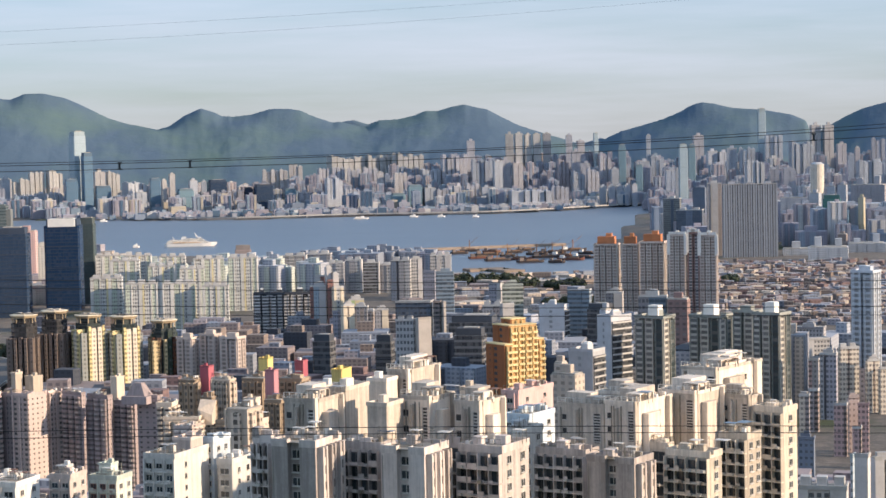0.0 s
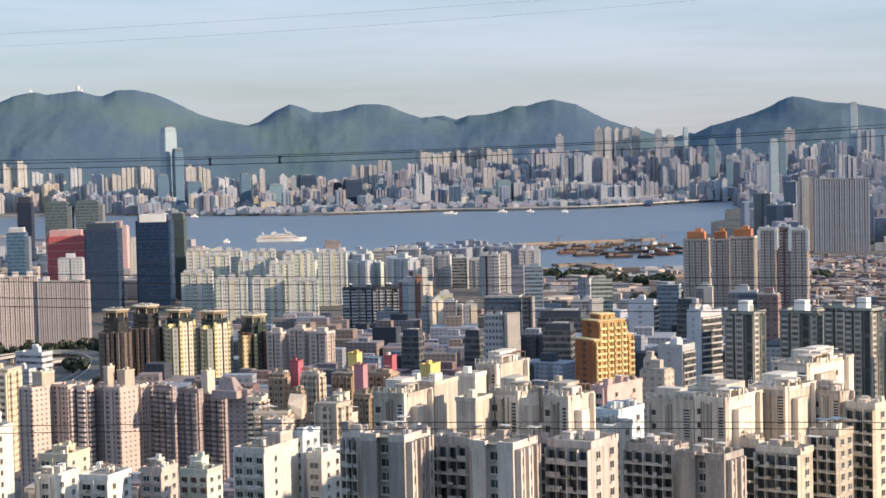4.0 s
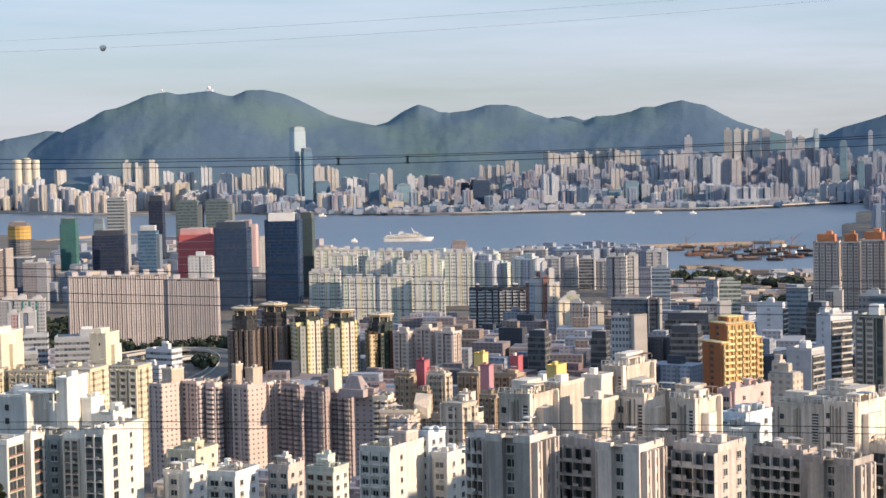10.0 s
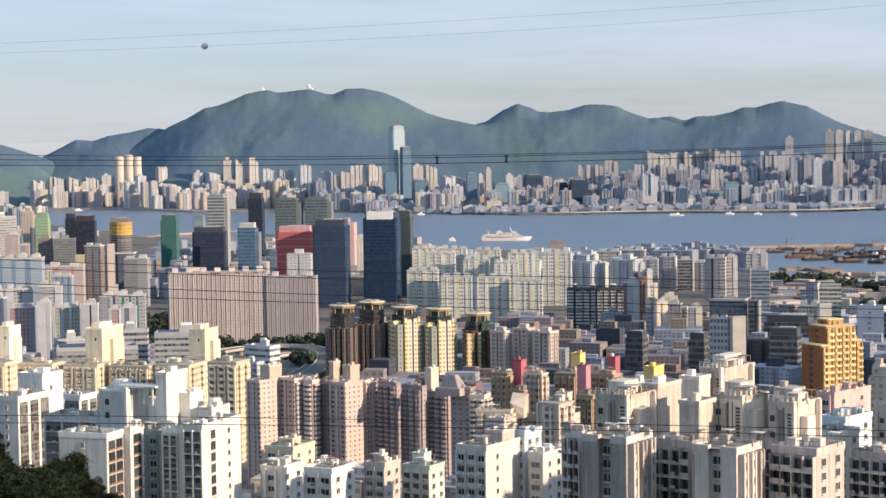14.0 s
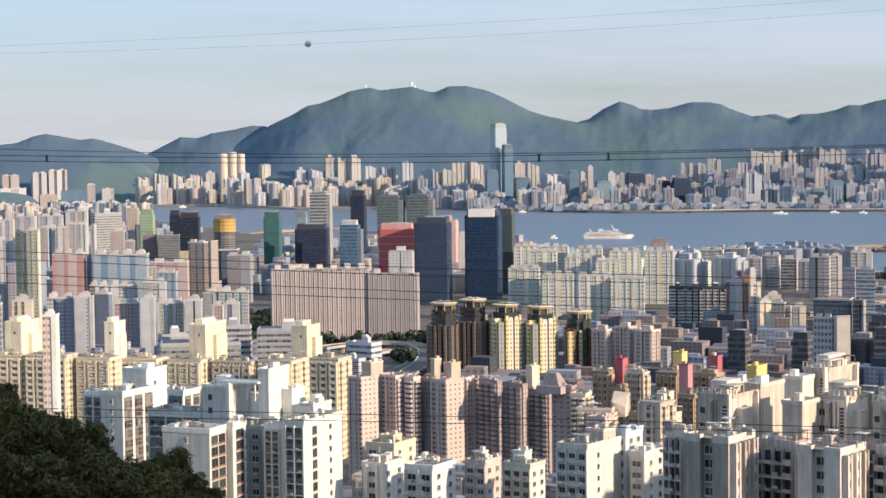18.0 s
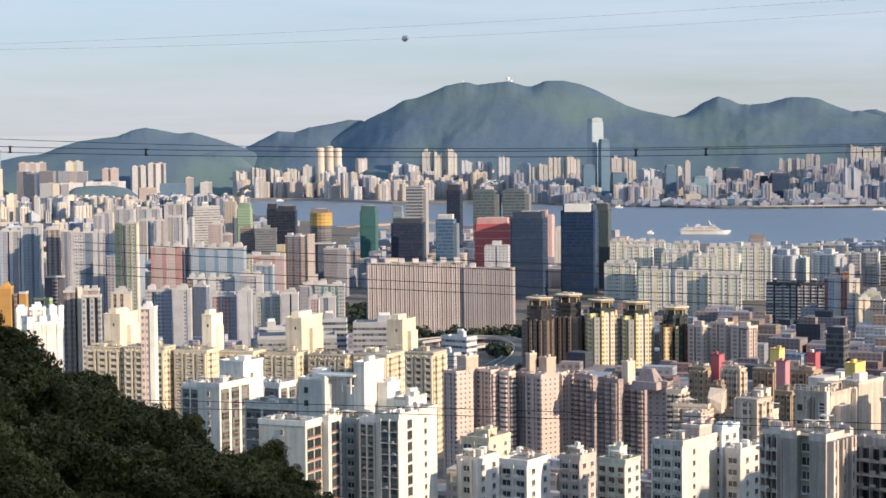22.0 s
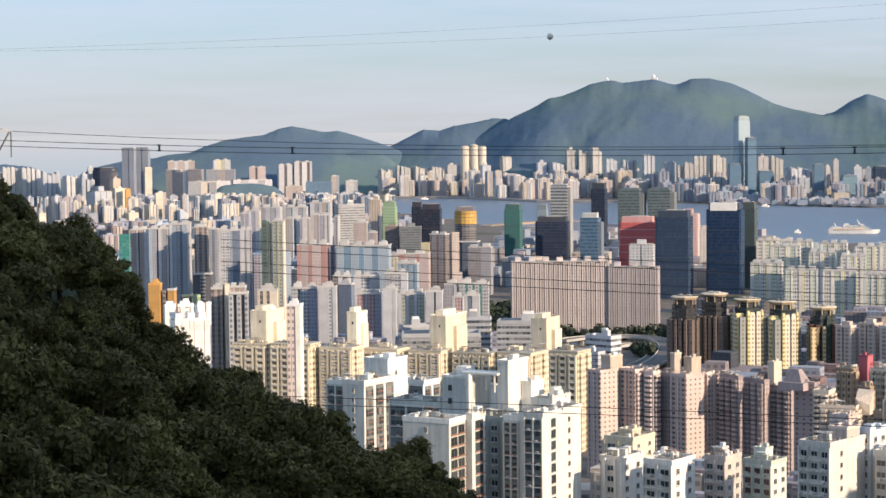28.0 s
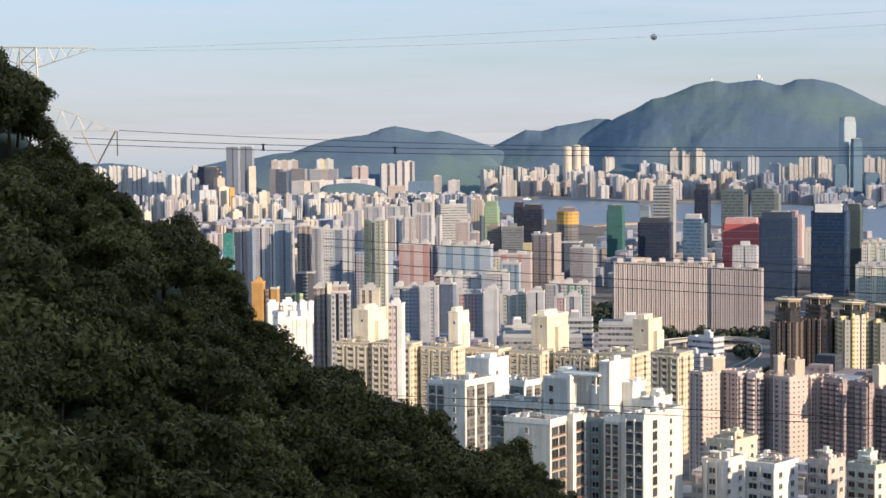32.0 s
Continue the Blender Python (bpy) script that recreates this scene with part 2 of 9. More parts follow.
def ground_height(x, y):
    r, az = math.hypot(x, y), math.degrees(math.atan2(-x, y))
    z = 2.0
    if -75 < az < 90:
        z += 92 * (1 - smooth(60, 820, r)) ** 1.3
    else:
        z += 92
    z += 44.4 * math.exp(-(r / 13) ** 2)
    if 14 < az < 75:
        k = smooth(45, 90, r) * (1 - smooth(212, 420, r)) * smooth(14, 18.5, az) * (1 - smooth(60, 75, az))
        slope = wooded(az) - 0.42 * max(0.0, 1 - r / 205)
        want = EYE + min(r, 210) * slope - 6.0
        z = z * (1 - k) + k * max(want, z * 0.3)
    # ridge beside and behind the lookout, which keeps the evening sun off the wooded spur
    z += 385 * math.exp(-((x - 380) / 140) ** 2 - ((y + 5) / 98) ** 2) * smooth(60, 200, r)
    z += 120 * smooth(150, 700, -y) * (abs(x) < 3000)
    shore, far = near_shore(az), far_shore(az)
    if shore < r < far and -9 < az < 21.5:
        z = -6.0
    elif r >= far or (az >= 21.5 and r > 1500):
        z = 2.0 + (34 * smooth(far + 90, 4800, r) if r > far and az < 12 else 0) + (26 * smooth(3600, 4600, r) if az > 29.5 else 0)
        if 24 < az < 29.5 and r > 4250:
            z = -6.0
    if abs(az) > 40 and r > 2500:
        z += 60 * smooth(2500, 4500, r)
    return z


PLACED = []


def footing(az, r):
    x, y = polar(az, r)
    return x, y, ground_height(x, y)


def stand(name, az, r, w, d, rot, label, category, group=""):
    """The Empty at the foot of a building; its front looks at the lookout, turned by rot degrees towards the sun."""
    x, y, z = footing(az, r)
    ob = new(name)
    ob.empty_display_size = 1
    ob.matrix_world = pose(x, y, z, 0, 0, az + rot)
    PLACED.append((x, y, 0.5 * math.hypot(w, d)))
    tagged(ob, label, category, group)
    return ob, z


def roof_kit(root, w, d, h, wall, rng, lifts=1, tank=True):
    """Parapet, lift house and tank on a flat roof."""
    t, ph = max(0.3, w * 0.02), 1.1 + 0.02 * w
    child("parapet", boxes_mesh("parapet", [(-w / 2, w / 2, -d / 2, -d / 2 + t, 0, ph), (-w / 2, w / 2, d / 2 - t, d / 2, 0, ph), (-w / 2, -w / 2 + t, -d / 2 + t, d / 2 - t, 0, ph), (w / 2 - t, w / 2, -d / 2 + t, d / 2 - t, 0, ph)], [wall]), root, pose(0, 0, h))
    child("roof_slab", unit(w - 2.2 * t, d - 2.2 * t, 0.2, ROOF), root, pose(0, 0, h))
    for i in range(lifts):
        lw, ld, lh = w * rng.uniform(0.22, 0.34) / lifts ** 0.5, d * rng.uniform(0.3, 0.45), w * rng.uniform(0.07, 0.13) / lifts ** 0.4 + 1.8
        ox = (i - (lifts - 1) / 2) * w / lifts + rng.uniform(-0.06, 0.06) * w
        child("lift_house", unit(lw, ld, lh, wall), root, pose(ox, rng.uniform(-0.1, 0.15) * d, h + 0.2))
        if tank:
            child("water_tank", unit(lw * 0.75, ld * 0.7, lh * 0.3, WHITE), root, pose(ox, 0.02 * d, h + 0.2 + lh))


RIBBED = {}


def ribbed_bay(w, d, h, pier, strip, across=True, share=0.4):
    """A stack of rooms: two plain piers with a set-back strip of windows between them, on both faces."""
    key = (round(w, 1), round(d, 1), round(h, 1), pier.name, strip.name, across, share)
    if key not in RIBBED:
        w, d, h = key[:3]
        a, b, k = w / 2, w * share / 2, d * 0.14
        bx = [(-a, -b, -d / 2, d / 2, 0, h, 0), (b, a, -d / 2, d / 2, 0, h, 0), (-b, b, -d / 2 + k, d / 2 - k, 0, h - 0.5, 1)]
        if not across:
            bx = [(y0, y1, x0, x1, z0, z1, i) for x0, x1, y0, y1, z0, z1, i in bx]
        RIBBED[key] = boxes_mesh("bay", bx, [pier, strip])
    return RIBBED[key]


def level(r):
    return 2.8 if r < 1100 else 2.3 if r < 2200 else 1.9


def tower(az, r, w, d, top, rot, colour, style="far", seed=0):
    """A high-rise by style; top: height of its roof over the sea."""
    rng = random.Random(int(az * 1000) * 31 + int(r) + seed)
    c, fl, word = COL[colour], level(r), WORDS[colour]
    if r > 3000 or (az > 21.5 and r > 1300):  # streets of the far shore and the eastern town run towards the evening sun
        rot = (12 if az > 8 else 3) + (int(az * 100) % 4) * (6 if az > 8 else 4)
    # eastern middle distance: paint darkened to carry the haze that dims it
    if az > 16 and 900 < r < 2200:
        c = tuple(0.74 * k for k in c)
    if max(c) > 0.2:
        c = tuple(min(0.82, 1.1 * k) for k in c)
    if style == "far":
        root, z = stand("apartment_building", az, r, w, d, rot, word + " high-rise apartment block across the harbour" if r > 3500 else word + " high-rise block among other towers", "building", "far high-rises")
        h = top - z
        if r > 2300:  # distance haze mixed into the wall colour, panes paler too
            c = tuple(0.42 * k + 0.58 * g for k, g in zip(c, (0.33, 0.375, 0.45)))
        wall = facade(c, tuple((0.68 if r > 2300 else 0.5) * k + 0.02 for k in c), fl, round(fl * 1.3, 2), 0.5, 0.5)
        n = max(1, min(5, int(w / 9)))
        ring, s, k = [], w / n, min(1.2, w * 0.06)
        for i in range(n):
            x0 = -w / 2 + i * s
            ring += [(x0 + k * 0.5, -d / 2), (x0 + s - k * 0.5, -d / 2)] + ([(x0 + s - k * 0.5, -d / 2 + k), (x0 + s + k * 0.5, -d / 2 + k)] if i < n - 1 else [])
        ring += [(w / 2, d / 2), (-w / 2, d / 2)]
        if r > 3500 and w > 24:  # a row of slim towers on one podium
            n = max(3, min(6, int(w / 8)))
            s = w / n
            child("podium", unit(w, d, max(4.0, h * 0.3), wall), root)
            for i in range(n):
                hi = h * rng.choice((1.0, 0.98, 0.95, 0.91)) if i else h
                child("tower", unit(s * rng.uniform(0.8, 0.93), d * 0.8, hi, wall), root, pose((i + 0.5) * s - w / 2, rng.uniform(-0.1, 0.1) * d, 0))
                child("lift_house", unit(s * 0.3, d * 0.3, 2.2, plain_wall(c)), root, pose((i + 0.5) * s - w / 2, 0, hi))
            return root
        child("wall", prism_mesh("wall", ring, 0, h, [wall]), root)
        child("roof_slab", unit(w * 0.9, d * 0.85, 0.8, ROOF), root, pose(0, 0, h))
        for i in range(max(1, n // 2)):
            child("lift_house", unit(w * 0.25 / max(1, n // 2) + 2, d * 0.4, 2 + w * rng.uniform(0.05, 0.2), plain_wall(c)), root, pose((i - (max(1, n // 2) - 1) / 2) * w / max(1, n // 2), 0, h + 0.8))
        return root
    if style == "ribbon":
        root, z = stand("office_tower", az, r, w, d, rot, word + " office tower with pale floor bands", "building", "office towers")
        h = top - z
        pane = {"grey": (0.09, 0.115, 0.13), "blueg": (0.05, 0.11, 0.19)}.get(colour, (0.065, 0.095, 0.11))
        band = {"grey": (0.36, 0.38, 0.4), "blueg": (0.1, 0.18, 0.27)}.get(colour, (0.125, 0.16, 0.175))
        child("curtain_wall", unit(w * 0.84, d, h, facade(band, pane, 3.3, 1.6, 0.96, 0.56, 0.2, 0.2, 0.2)), root, pose(-w * 0.08, 0, 0))
        child("service_core", unit(w * 0.16, d * 0.8, h - 4, plain_wall(tuple(0.1 + 0.5 * q for q in band))), root, pose(w * 0.42, 0, 0))
        for i in range(3 if colour == "blueg" else 1):
            child("roof_louvre", unit(w * 0.7, d * (0.6 - 0.08 * i), 1.2, plain_wall((0.6, 0.6, 0.58)) if colour == "blueg" else plain_wall(band)), root, pose(-w * 0.08, 0, h + 0.2 + 1.6 * i))
        return root
    if style == "glass":
        root, z = stand("office_tower", az, r, w, d, rot, word + (" netting over a tower being built" if colour.startswith("net") else " glass office tower with floor bands"), "building", "office towers")
        h = top - z
        skin = facade(tuple(0.75 * k + 0.015 for k in c), c, fl * 1.25, fl * 0.9, 0.86, 0.78, 0.16 if not colour.startswith("net") else 0.9, 0.25, 0.06)
        if colour == "dgrey":  # ribbon windows between grey bands
            skin = facade((0.15, 0.155, 0.165), (0.045, 0.05, 0.06), 3.4, 1.5, 0.94, 0.62, 0.2, 0.25, 0.25)
        k = w * 0.05
        ring = [(-w / 2 + k, -d / 2), (w / 2 - k, -d / 2), (w / 2, -d / 2 + k), (w / 2, d / 2 - k), (w / 2 - k, d / 2), (-w / 2 + k, d / 2), (-w / 2, d / 2 - k), (-w / 2, -d / 2 + k)]
        child("curtain_wall", prism_mesh("curtain_wall", ring, 0, h, [skin]), root)
        trim = plain_wall(tuple(min(0.8, 0.7 * x + (0.25 if colour == "netred" else 0.025)) for x in c))
        floors = max(2, int(h / (fl * (3 if colour == "netred" else 9))))
        for i in range(floors):
            child("floor_band", unit(w + 0.5, d + 0.5, 0.55, trim), root, pose(0, 0, (i + 1) * h / (floors + 1)))
        if colour == "navytop":
            child("roof_screen", boxes_mesh("roof_screen", [(-w * 0.38, w * 0.38, -d * 0.52, d * 0.3, -1.0, 5.5)], [WHITE]), root, pose(0, 0, h))
        child("crown", unit(w * 0.86, d * 0.86, 2.5 + 0.04 * h, trim), root, pose(0, 0, h))
        child("plant_room", unit(w * 0.5, d * 0.5, 2.5 + 0.05 * h, ROOF), root, pose(w * 0.05, 0, h))
        return root
    if style == "round":
        root, z = stand("apartment_building", az, r, w, d, rot, word + (" round tower wrapped in scaffolding" if colour == "orange" else " round residential tower on the far shore"), "building", "far high-rises")
        h = top - z
        wall = facade((0.19, 0.19, 0.2), (0.07, 0.07, 0.08), fl, 3.0, 0.9, 0.5) if colour == "orange" else facade((0.6, 0.55, 0.47), (0.42, 0.38, 0.34), fl, 3.0, 0.4, 0.5)
        ring = [(w / 2 * math.cos(a * math.pi / 8), w / 2 * math.sin(a * math.pi / 8)) for a in range(16)]
        child("wall", prism_mesh("wall", ring, 0, h, [wall]), root)
        if colour == "orange":
            for k in range(4):
                child("scaffold_band", prism_mesh("scaffold_band", [(x * 1.06, y * 1.06) for x, y in ring], h - 12.5 + 3.2 * k, h - 9.8 + 3.2 * k, [plain_wall((0.5, 0.32, 0.09))]), root)
            return root
        child("dome", prism_mesh("dome", ring, h, h + w * 0.16, [plain_wall(c)], [(x * 0.55, y * 0.55) for x, y in ring]), root)
        return root
    if style == "louvre":
        root, z = stand("office_tower", az, r, w, d, rot, word + " office tower, blank front and dark louvred side", "building", "office towers")
        h = top - z
        child("wall", unit(w, d, h, plain_wall(c)), root)
        child("dark_glass", unit(0.4, d * 0.94, h - 2, facade((0.05, 0.055, 0.06), (0.03, 0.035, 0.045), fl, 1.6, 0.9, 0.7, 0.2)), root, pose(w / 2 + 0.15, 0, 0))
        n = int(min(h - 3, 50) / 3.2)
        child("louvre", boxes_mesh("louvre", [(w / 2 + 0.2, w / 2 + 0.8, -d * 0.46, d * 0.47, h - 3 - k * 3.2, h - 2.2 - k * 3.2) for k in range(n)], [plain_wall((0.5, 0.49, 0.48))]), root)
        tagged(child("slot_window", boxes_mesh("slot_window", [(-0.1 * w, 0.02 * w, -d / 2 - 0.05, -d / 2, h - 4 - k * 3.2, h - 2.4 - k * 3.2) for k in range(n)], [plain_wall(tuple(0.55 * q for q in c))]), root), kind="stuff")
        roof_kit(root, w, d, h, plain_wall(c), rng, 1)
        return root
    # residential blocks with a recessed core and projecting stacks of rooms
    names = {"slab": "slab_block"}
    words = {"slab": " long slab of flats with tall ribs", "bands": " low block with long window bands", "rim": " residential tower with white roof frames",
             "orange": " residential tower with orange roof house", "lift": " residential tower with white lift box"}
    root, z = stand(names.get(style, "residential_tower"), az, r, w, d, rot, word + words[style], "building", "housing towers" if style != "bands" else "low blocks")
    h = top - z
    if style == "bands":
        wall = facade(c, floor=fl * 1.1, bay=2.2, wide=0.9, high=0.45)
        child("wall", unit(w, d, h, wall), root)
        n = max(1, int(min(h, 45) / (fl * 1.1)))
        for i in range(n):
            child("floor_ledge", unit(w + 0.7, d + 0.7, 0.35, plain_wall(c)), root, pose(0, 0, h - i * fl * 1.1 - 0.4))
        roof_kit(root, w, d, h, plain_wall(c), rng, 2 if w > 40 else 1)
        return root
    dark = tuple(k * 0.7 for k in c)
    fin = {"slab": 4.3 if colour == "finsgrey" else 3.0 * fl / 2.8}.get(style, 4.6 * fl / 2.8)
    proud = 1.6 * fl / 2.8

    def pier(k, soft=0.74):
        return facade(k, tuple(soft * q for q in k), fl, round(fin * 0.36, 2), 0.5, 0.42, 0.4, 0.22, 0.3)

    def strip(k, pane=None, high=0.58):
        return facade(k, pane or tuple(0.36 * q + 0.012 for q in k), fl, round(fin * 0.8, 2), 0.97, high, 0.3, 0.2, 0.35)

    core = strip(dark, tuple(0.3 * q for q in c))
    pal = [(pier(c), strip(tuple(0.85 * q for q in c)))]
    if style == "slab":
        # core painted darker: shade of the gaps between ribs put into colour
        core = facade(tuple(k * 0.42 for k in c), tuple(k * 0.36 for k in c), fl, 2.0, 0.5, 0.4)
        dim = 0.66
        pal = [(pier(c, 0.9), strip(tuple(dim * q for q in c), tuple(dim * 0.75 * q for q in c), 0.4))]
    elif style == "lift" and colour != "dgreen":
        pal = [(pier(c), strip(tuple(0.92 * q for q in c), tuple(0.34 * q for q in c))), (pier(tuple(0.75 * q + 0.14 for q in c)), strip(c, tuple(0.4 * q for q in c)))]
    elif style == "lift":
        pal = [(pier(tuple(0.8 * q for q in c)), strip((0.5, 0.5, 0.47), (0.09, 0.1, 0.11))), (pier((0.56, 0.53, 0.48)), strip((0.52, 0.5, 0.45), (0.12, 0.12, 0.12))), (pier(dark), strip((0.05, 0.07, 0.08), (0.03, 0.045, 0.05)))]
    elif style == "orange" or colour == "tanrib":
        pal = [(pier(c), strip((0.57, 0.51, 0.47), (0.27, 0.22, 0.2))), (pier((0.6, 0.56, 0.52)), strip((0.55, 0.49, 0.45), (0.27, 0.22, 0.2)))]
    elif style == "rim":
        pal = [(strip((0.5, 0.5, 0.51), (0.05, 0.055, 0.065), 0.55) if colour == "dgrey" else pier(c), strip((0.62, 0.62, 0.62), (0.05, 0.055, 0.065), 0.55) if colour == "dgrey" else strip((0.4, 0.4, 0.41), (0.07, 0.08, 0.1)))]
    share = 0.84 if colour == "dgrey" else 0.78 if style == "lift" and colour == "dgreen" else 0.5 if style == "lift" else 0.62 if style in ("lift", "orange", "rim") else 0.4
    child("core", unit(w - 2 * proud, d - 2 * proud, h - 0.4, core), root)
    n, m = max(2, round(w / (fin * 1.3))), max(2, round(d / (fin * 1.3)))
    for i in range(n):
        bw, (pm, sm) = w / n * 0.76, pal[i % len(pal)]
        for side in (-1, 1):
            child("bay", ribbed_bay(bw, proud * 1.3, h - rng.choice((0, 0, 0.8)), pm, sm, True, share), root, pose((i + 0.5) * w / n - w / 2, side * (d / 2 - proud * 0.65), 0))
    for i in range(m):
        bw, (pm, sm) = d / m * 0.76, pal[(i + 1) % len(pal)]
        for side in (-1, 1):
            child("bay", ribbed_bay(bw, proud * 1.3, h - rng.choice((0, 0, 0.8)), pm, sm, False, share), root, pose(side * (w / 2 - proud * 0.65), (i + 0.5) * d / m - d / 2, 0))
    cw = plain_wall(c)
    if style == "slab":
        child("roof_slab", unit(w, d, 0.5, ROOF), root, pose(0, 0, h))
        for i in range(max(2, n // 3)):
            child("lift_house", unit(w / n * 1.3, d * 0.4, 3.4 * fl / 2.8, cw), root, pose((i + 0.5) * w / max(2, n // 3) - w / 2, 0, h + 0.5))
    elif style == "rim":
        roof_kit(root, w, d, h, cw, rng, 1)
        for sx in (-1, 1) if colour != "dgrey" else ():
            child("roof_frame", boxes_mesh("roof_frame", [(sx * w / 2 - 1.2, sx * w / 2 + 1.2, -d / 2 - 0.5, -d / 2 + 1.2, -14, 1.5), (sx * w / 2 - (6 if sx > 0 else 0), sx * w / 2 + (0 if sx > 0 else 6), -d / 2 - 0.5, -d / 2 + 1.2, 1.5, 3.4)], [WHITE]), root, pose(0, 0, h))
    elif style == "orange":
        roof_kit(root, w, d, h, cw, rng, 1, False)
        child("roof_house", unit(w * 0.7, d * 0.7, 6.5, plain_wall((0.5, 0.2, 0.09))), root, pose(0, 0, h + 0.3))
        child("roof_mast", unit(w * 0.25, d * 0.3, 9.0, plain_wall((0.55, 0.25, 0.12))), root, pose(w * 0.1, 0, h + 0.3))
    elif style == "lift":
        roof_kit(root, w, d, h, cw, rng, 1, False)
        child("lift_tower", unit(w * (0.34 if w > 14 else 0.5), d * 0.4, 6.0 if w > 14 else 3.2, WHITE if w > 14 else cw), root, pose(0.02 * w, 0, h))
    return root


PLAIN_WALLS = {}


def plain_wall(c):
    key = tuple(round(k, 2) for k in c)
    if key not in PLAIN_WALLS:
        PLAIN_WALLS[key] = plain("painted_render", key, 0.85, 0, 0.12, 0.3, 0.2)
    return PLAIN_WALLS[key]


# ---- ground, water, hills ----
def ground_material():
    m, t, b = base("ground")
    tc = t.nodes.new("ShaderNodeTexCoord").outputs["Object"]
    lot, grit, green = noise_node(t, tc, 0.02, 6.0, 0.7), noise_node(t, tc, 0.35, 5.0), noise_node(t, tc, 0.006, 5.0)
    soil = mix_colour(t, math_node(t, "MULTIPLY_ADD", lot, 3.0, -1.0, True), (0.1, 0.09, 0.08), (0.27, 0.22, 0.18))
    scrap = noise_node(t, tc, 0.13, 6.0, 0.8)
    soil = mix_colour(t, math_node(t, "MULTIPLY_ADD", scrap, 5.0, -2.2, True), (0.07, 0.065, 0.06), soil)
    soil = mix_colour(t, math_node(t, "MULTIPLY", grit, 0.5), soil, (0.2, 0.19, 0.18))
    wood = mix_colour(t, grit, (0.02, 0.035, 0.015), (0.06, 0.08, 0.03))
    p = t.nodes.new("ShaderNodeSeparateXYZ")
    t.links.new(tc, p.inputs[0])
    high = math_node(t, "MULTIPLY_ADD", p.outputs[2], 0.05, -0.8, True)
    park = math_node(t, "MULTIPLY_ADD", green, 9.0, -5.0, True)
    t.links.new(mix_colour(t, math_node(t, "MAXIMUM", high, park), soil, wood), b.inputs["Base Color"])
    b.inputs["Roughness"].default_value = 0.95
    return m


def polar_sheet(name, azs, rs, height, mat):
    verts = [(*polar(a, r), height(a, r)) for r in rs for a in azs]
    n = len(azs)
    faces = [(j * n + i + 1, j * n + i, (j + 1) * n + i, (j + 1) * n + i + 1) for j in range(len(rs) - 1) for i in range(n - 1)]
    ob = new(name, mesh_from(name, verts, faces, [mat]))
    ob.data.polygons.foreach_set("use_smooth", [True] * len(ob.data.polygons))
    return ob


GROUND = ground_material()
azs = [-180 + 4 * i for i in range(36)] + [-36 + 0.4 * i for i in range(291)] + [80.4 + 4 * i for i in range(25)] + [180]
rs = [0.0, 4, 8, 14, 20, 30, 40, 50, 60, 75, 90, 105, 120, 135, 150, 165, 180, 200, 225, 250, 280, 320, 360, 400, 450, 500, 560, 620, 700, 780, 860, 1000, 1200, 1400, 1600, 1800] + [1900 + 40 * i for i in range(75)] + [4940]
tagged(polar_sheet("ground", azs, rs, lambda a, r: ground_height(*polar(a, r)), GROUND), "city ground of streets, yards and wooded slopes", "ground", kind="structure")


def water_material():
    m, t, b = base("sea_water")
    tc = t.nodes.new("ShaderNodeTexCoord").outputs["Object"]
    wave, broad = noise_node(t, tc, 0.08, 8.0, 0.7), noise_node(t, mapping(t, tc, (0.3, 1.0, 1.0)), 0.006, 4.0)
    t.links.new(mix_colour(t, broad, (0.075, 0.115, 0.18), (0.115, 0.155, 0.22)), b.inputs["Base Color"])
    b.inputs["Roughness"].default_value = 0.35
    bm = t.nodes.new("ShaderNodeBump")
    bm.inputs["Strength"].default_value, bm.inputs["Distance"].default_value = 0.5, 1.2
    t.links.new(wave, bm.inputs["Height"])
    link(t, bm, 0, b, "Normal")
    return m


WATER = water_material()
tagged(polar_sheet("water", [-30 + 0.5 * i for i in range(141)], [1700 + 60 * i for i in range(55)], lambda a, r: 0.0, WATER), "calm blue grey harbour water with small ripples", "water", kind="structure")


def hill_material():
    m, t, b = base("wooded_mountain")
    tc = t.nodes.new("ShaderNodeTexCoord").outputs["Object"]
    big, mid, fine = noise_node(t, tc, 0.004, 5.0), noise_node(t, tc, 0.02, 6.0, 0.7), noise_node(t, tc, 0.15, 4.0)
    v = math_node(t, "ADD", math_node(t, "MULTIPLY", mid, 0.6), math_node(t, "MULTIPLY", fine, 0.4))
    # blue of the distance haze is mixed into these woodland colours
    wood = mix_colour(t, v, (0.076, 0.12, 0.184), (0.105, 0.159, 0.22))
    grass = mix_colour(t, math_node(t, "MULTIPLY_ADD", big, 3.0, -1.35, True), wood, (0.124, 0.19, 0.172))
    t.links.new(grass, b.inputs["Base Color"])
    b.inputs["Roughness"].default_value = 1.0
    b.inputs["Specular IOR Level"].default_value = 0.1
    bm = t.nodes.new("ShaderNodeBump")
    bm.inputs["Strength"].default_value, bm.inputs["Distance"].default_value = 0.5, 7.0
    t.links.new(mid, bm.inputs["Height"])
    link(t, bm, 0, b, "Normal")
    return m


HILL = hill_material()


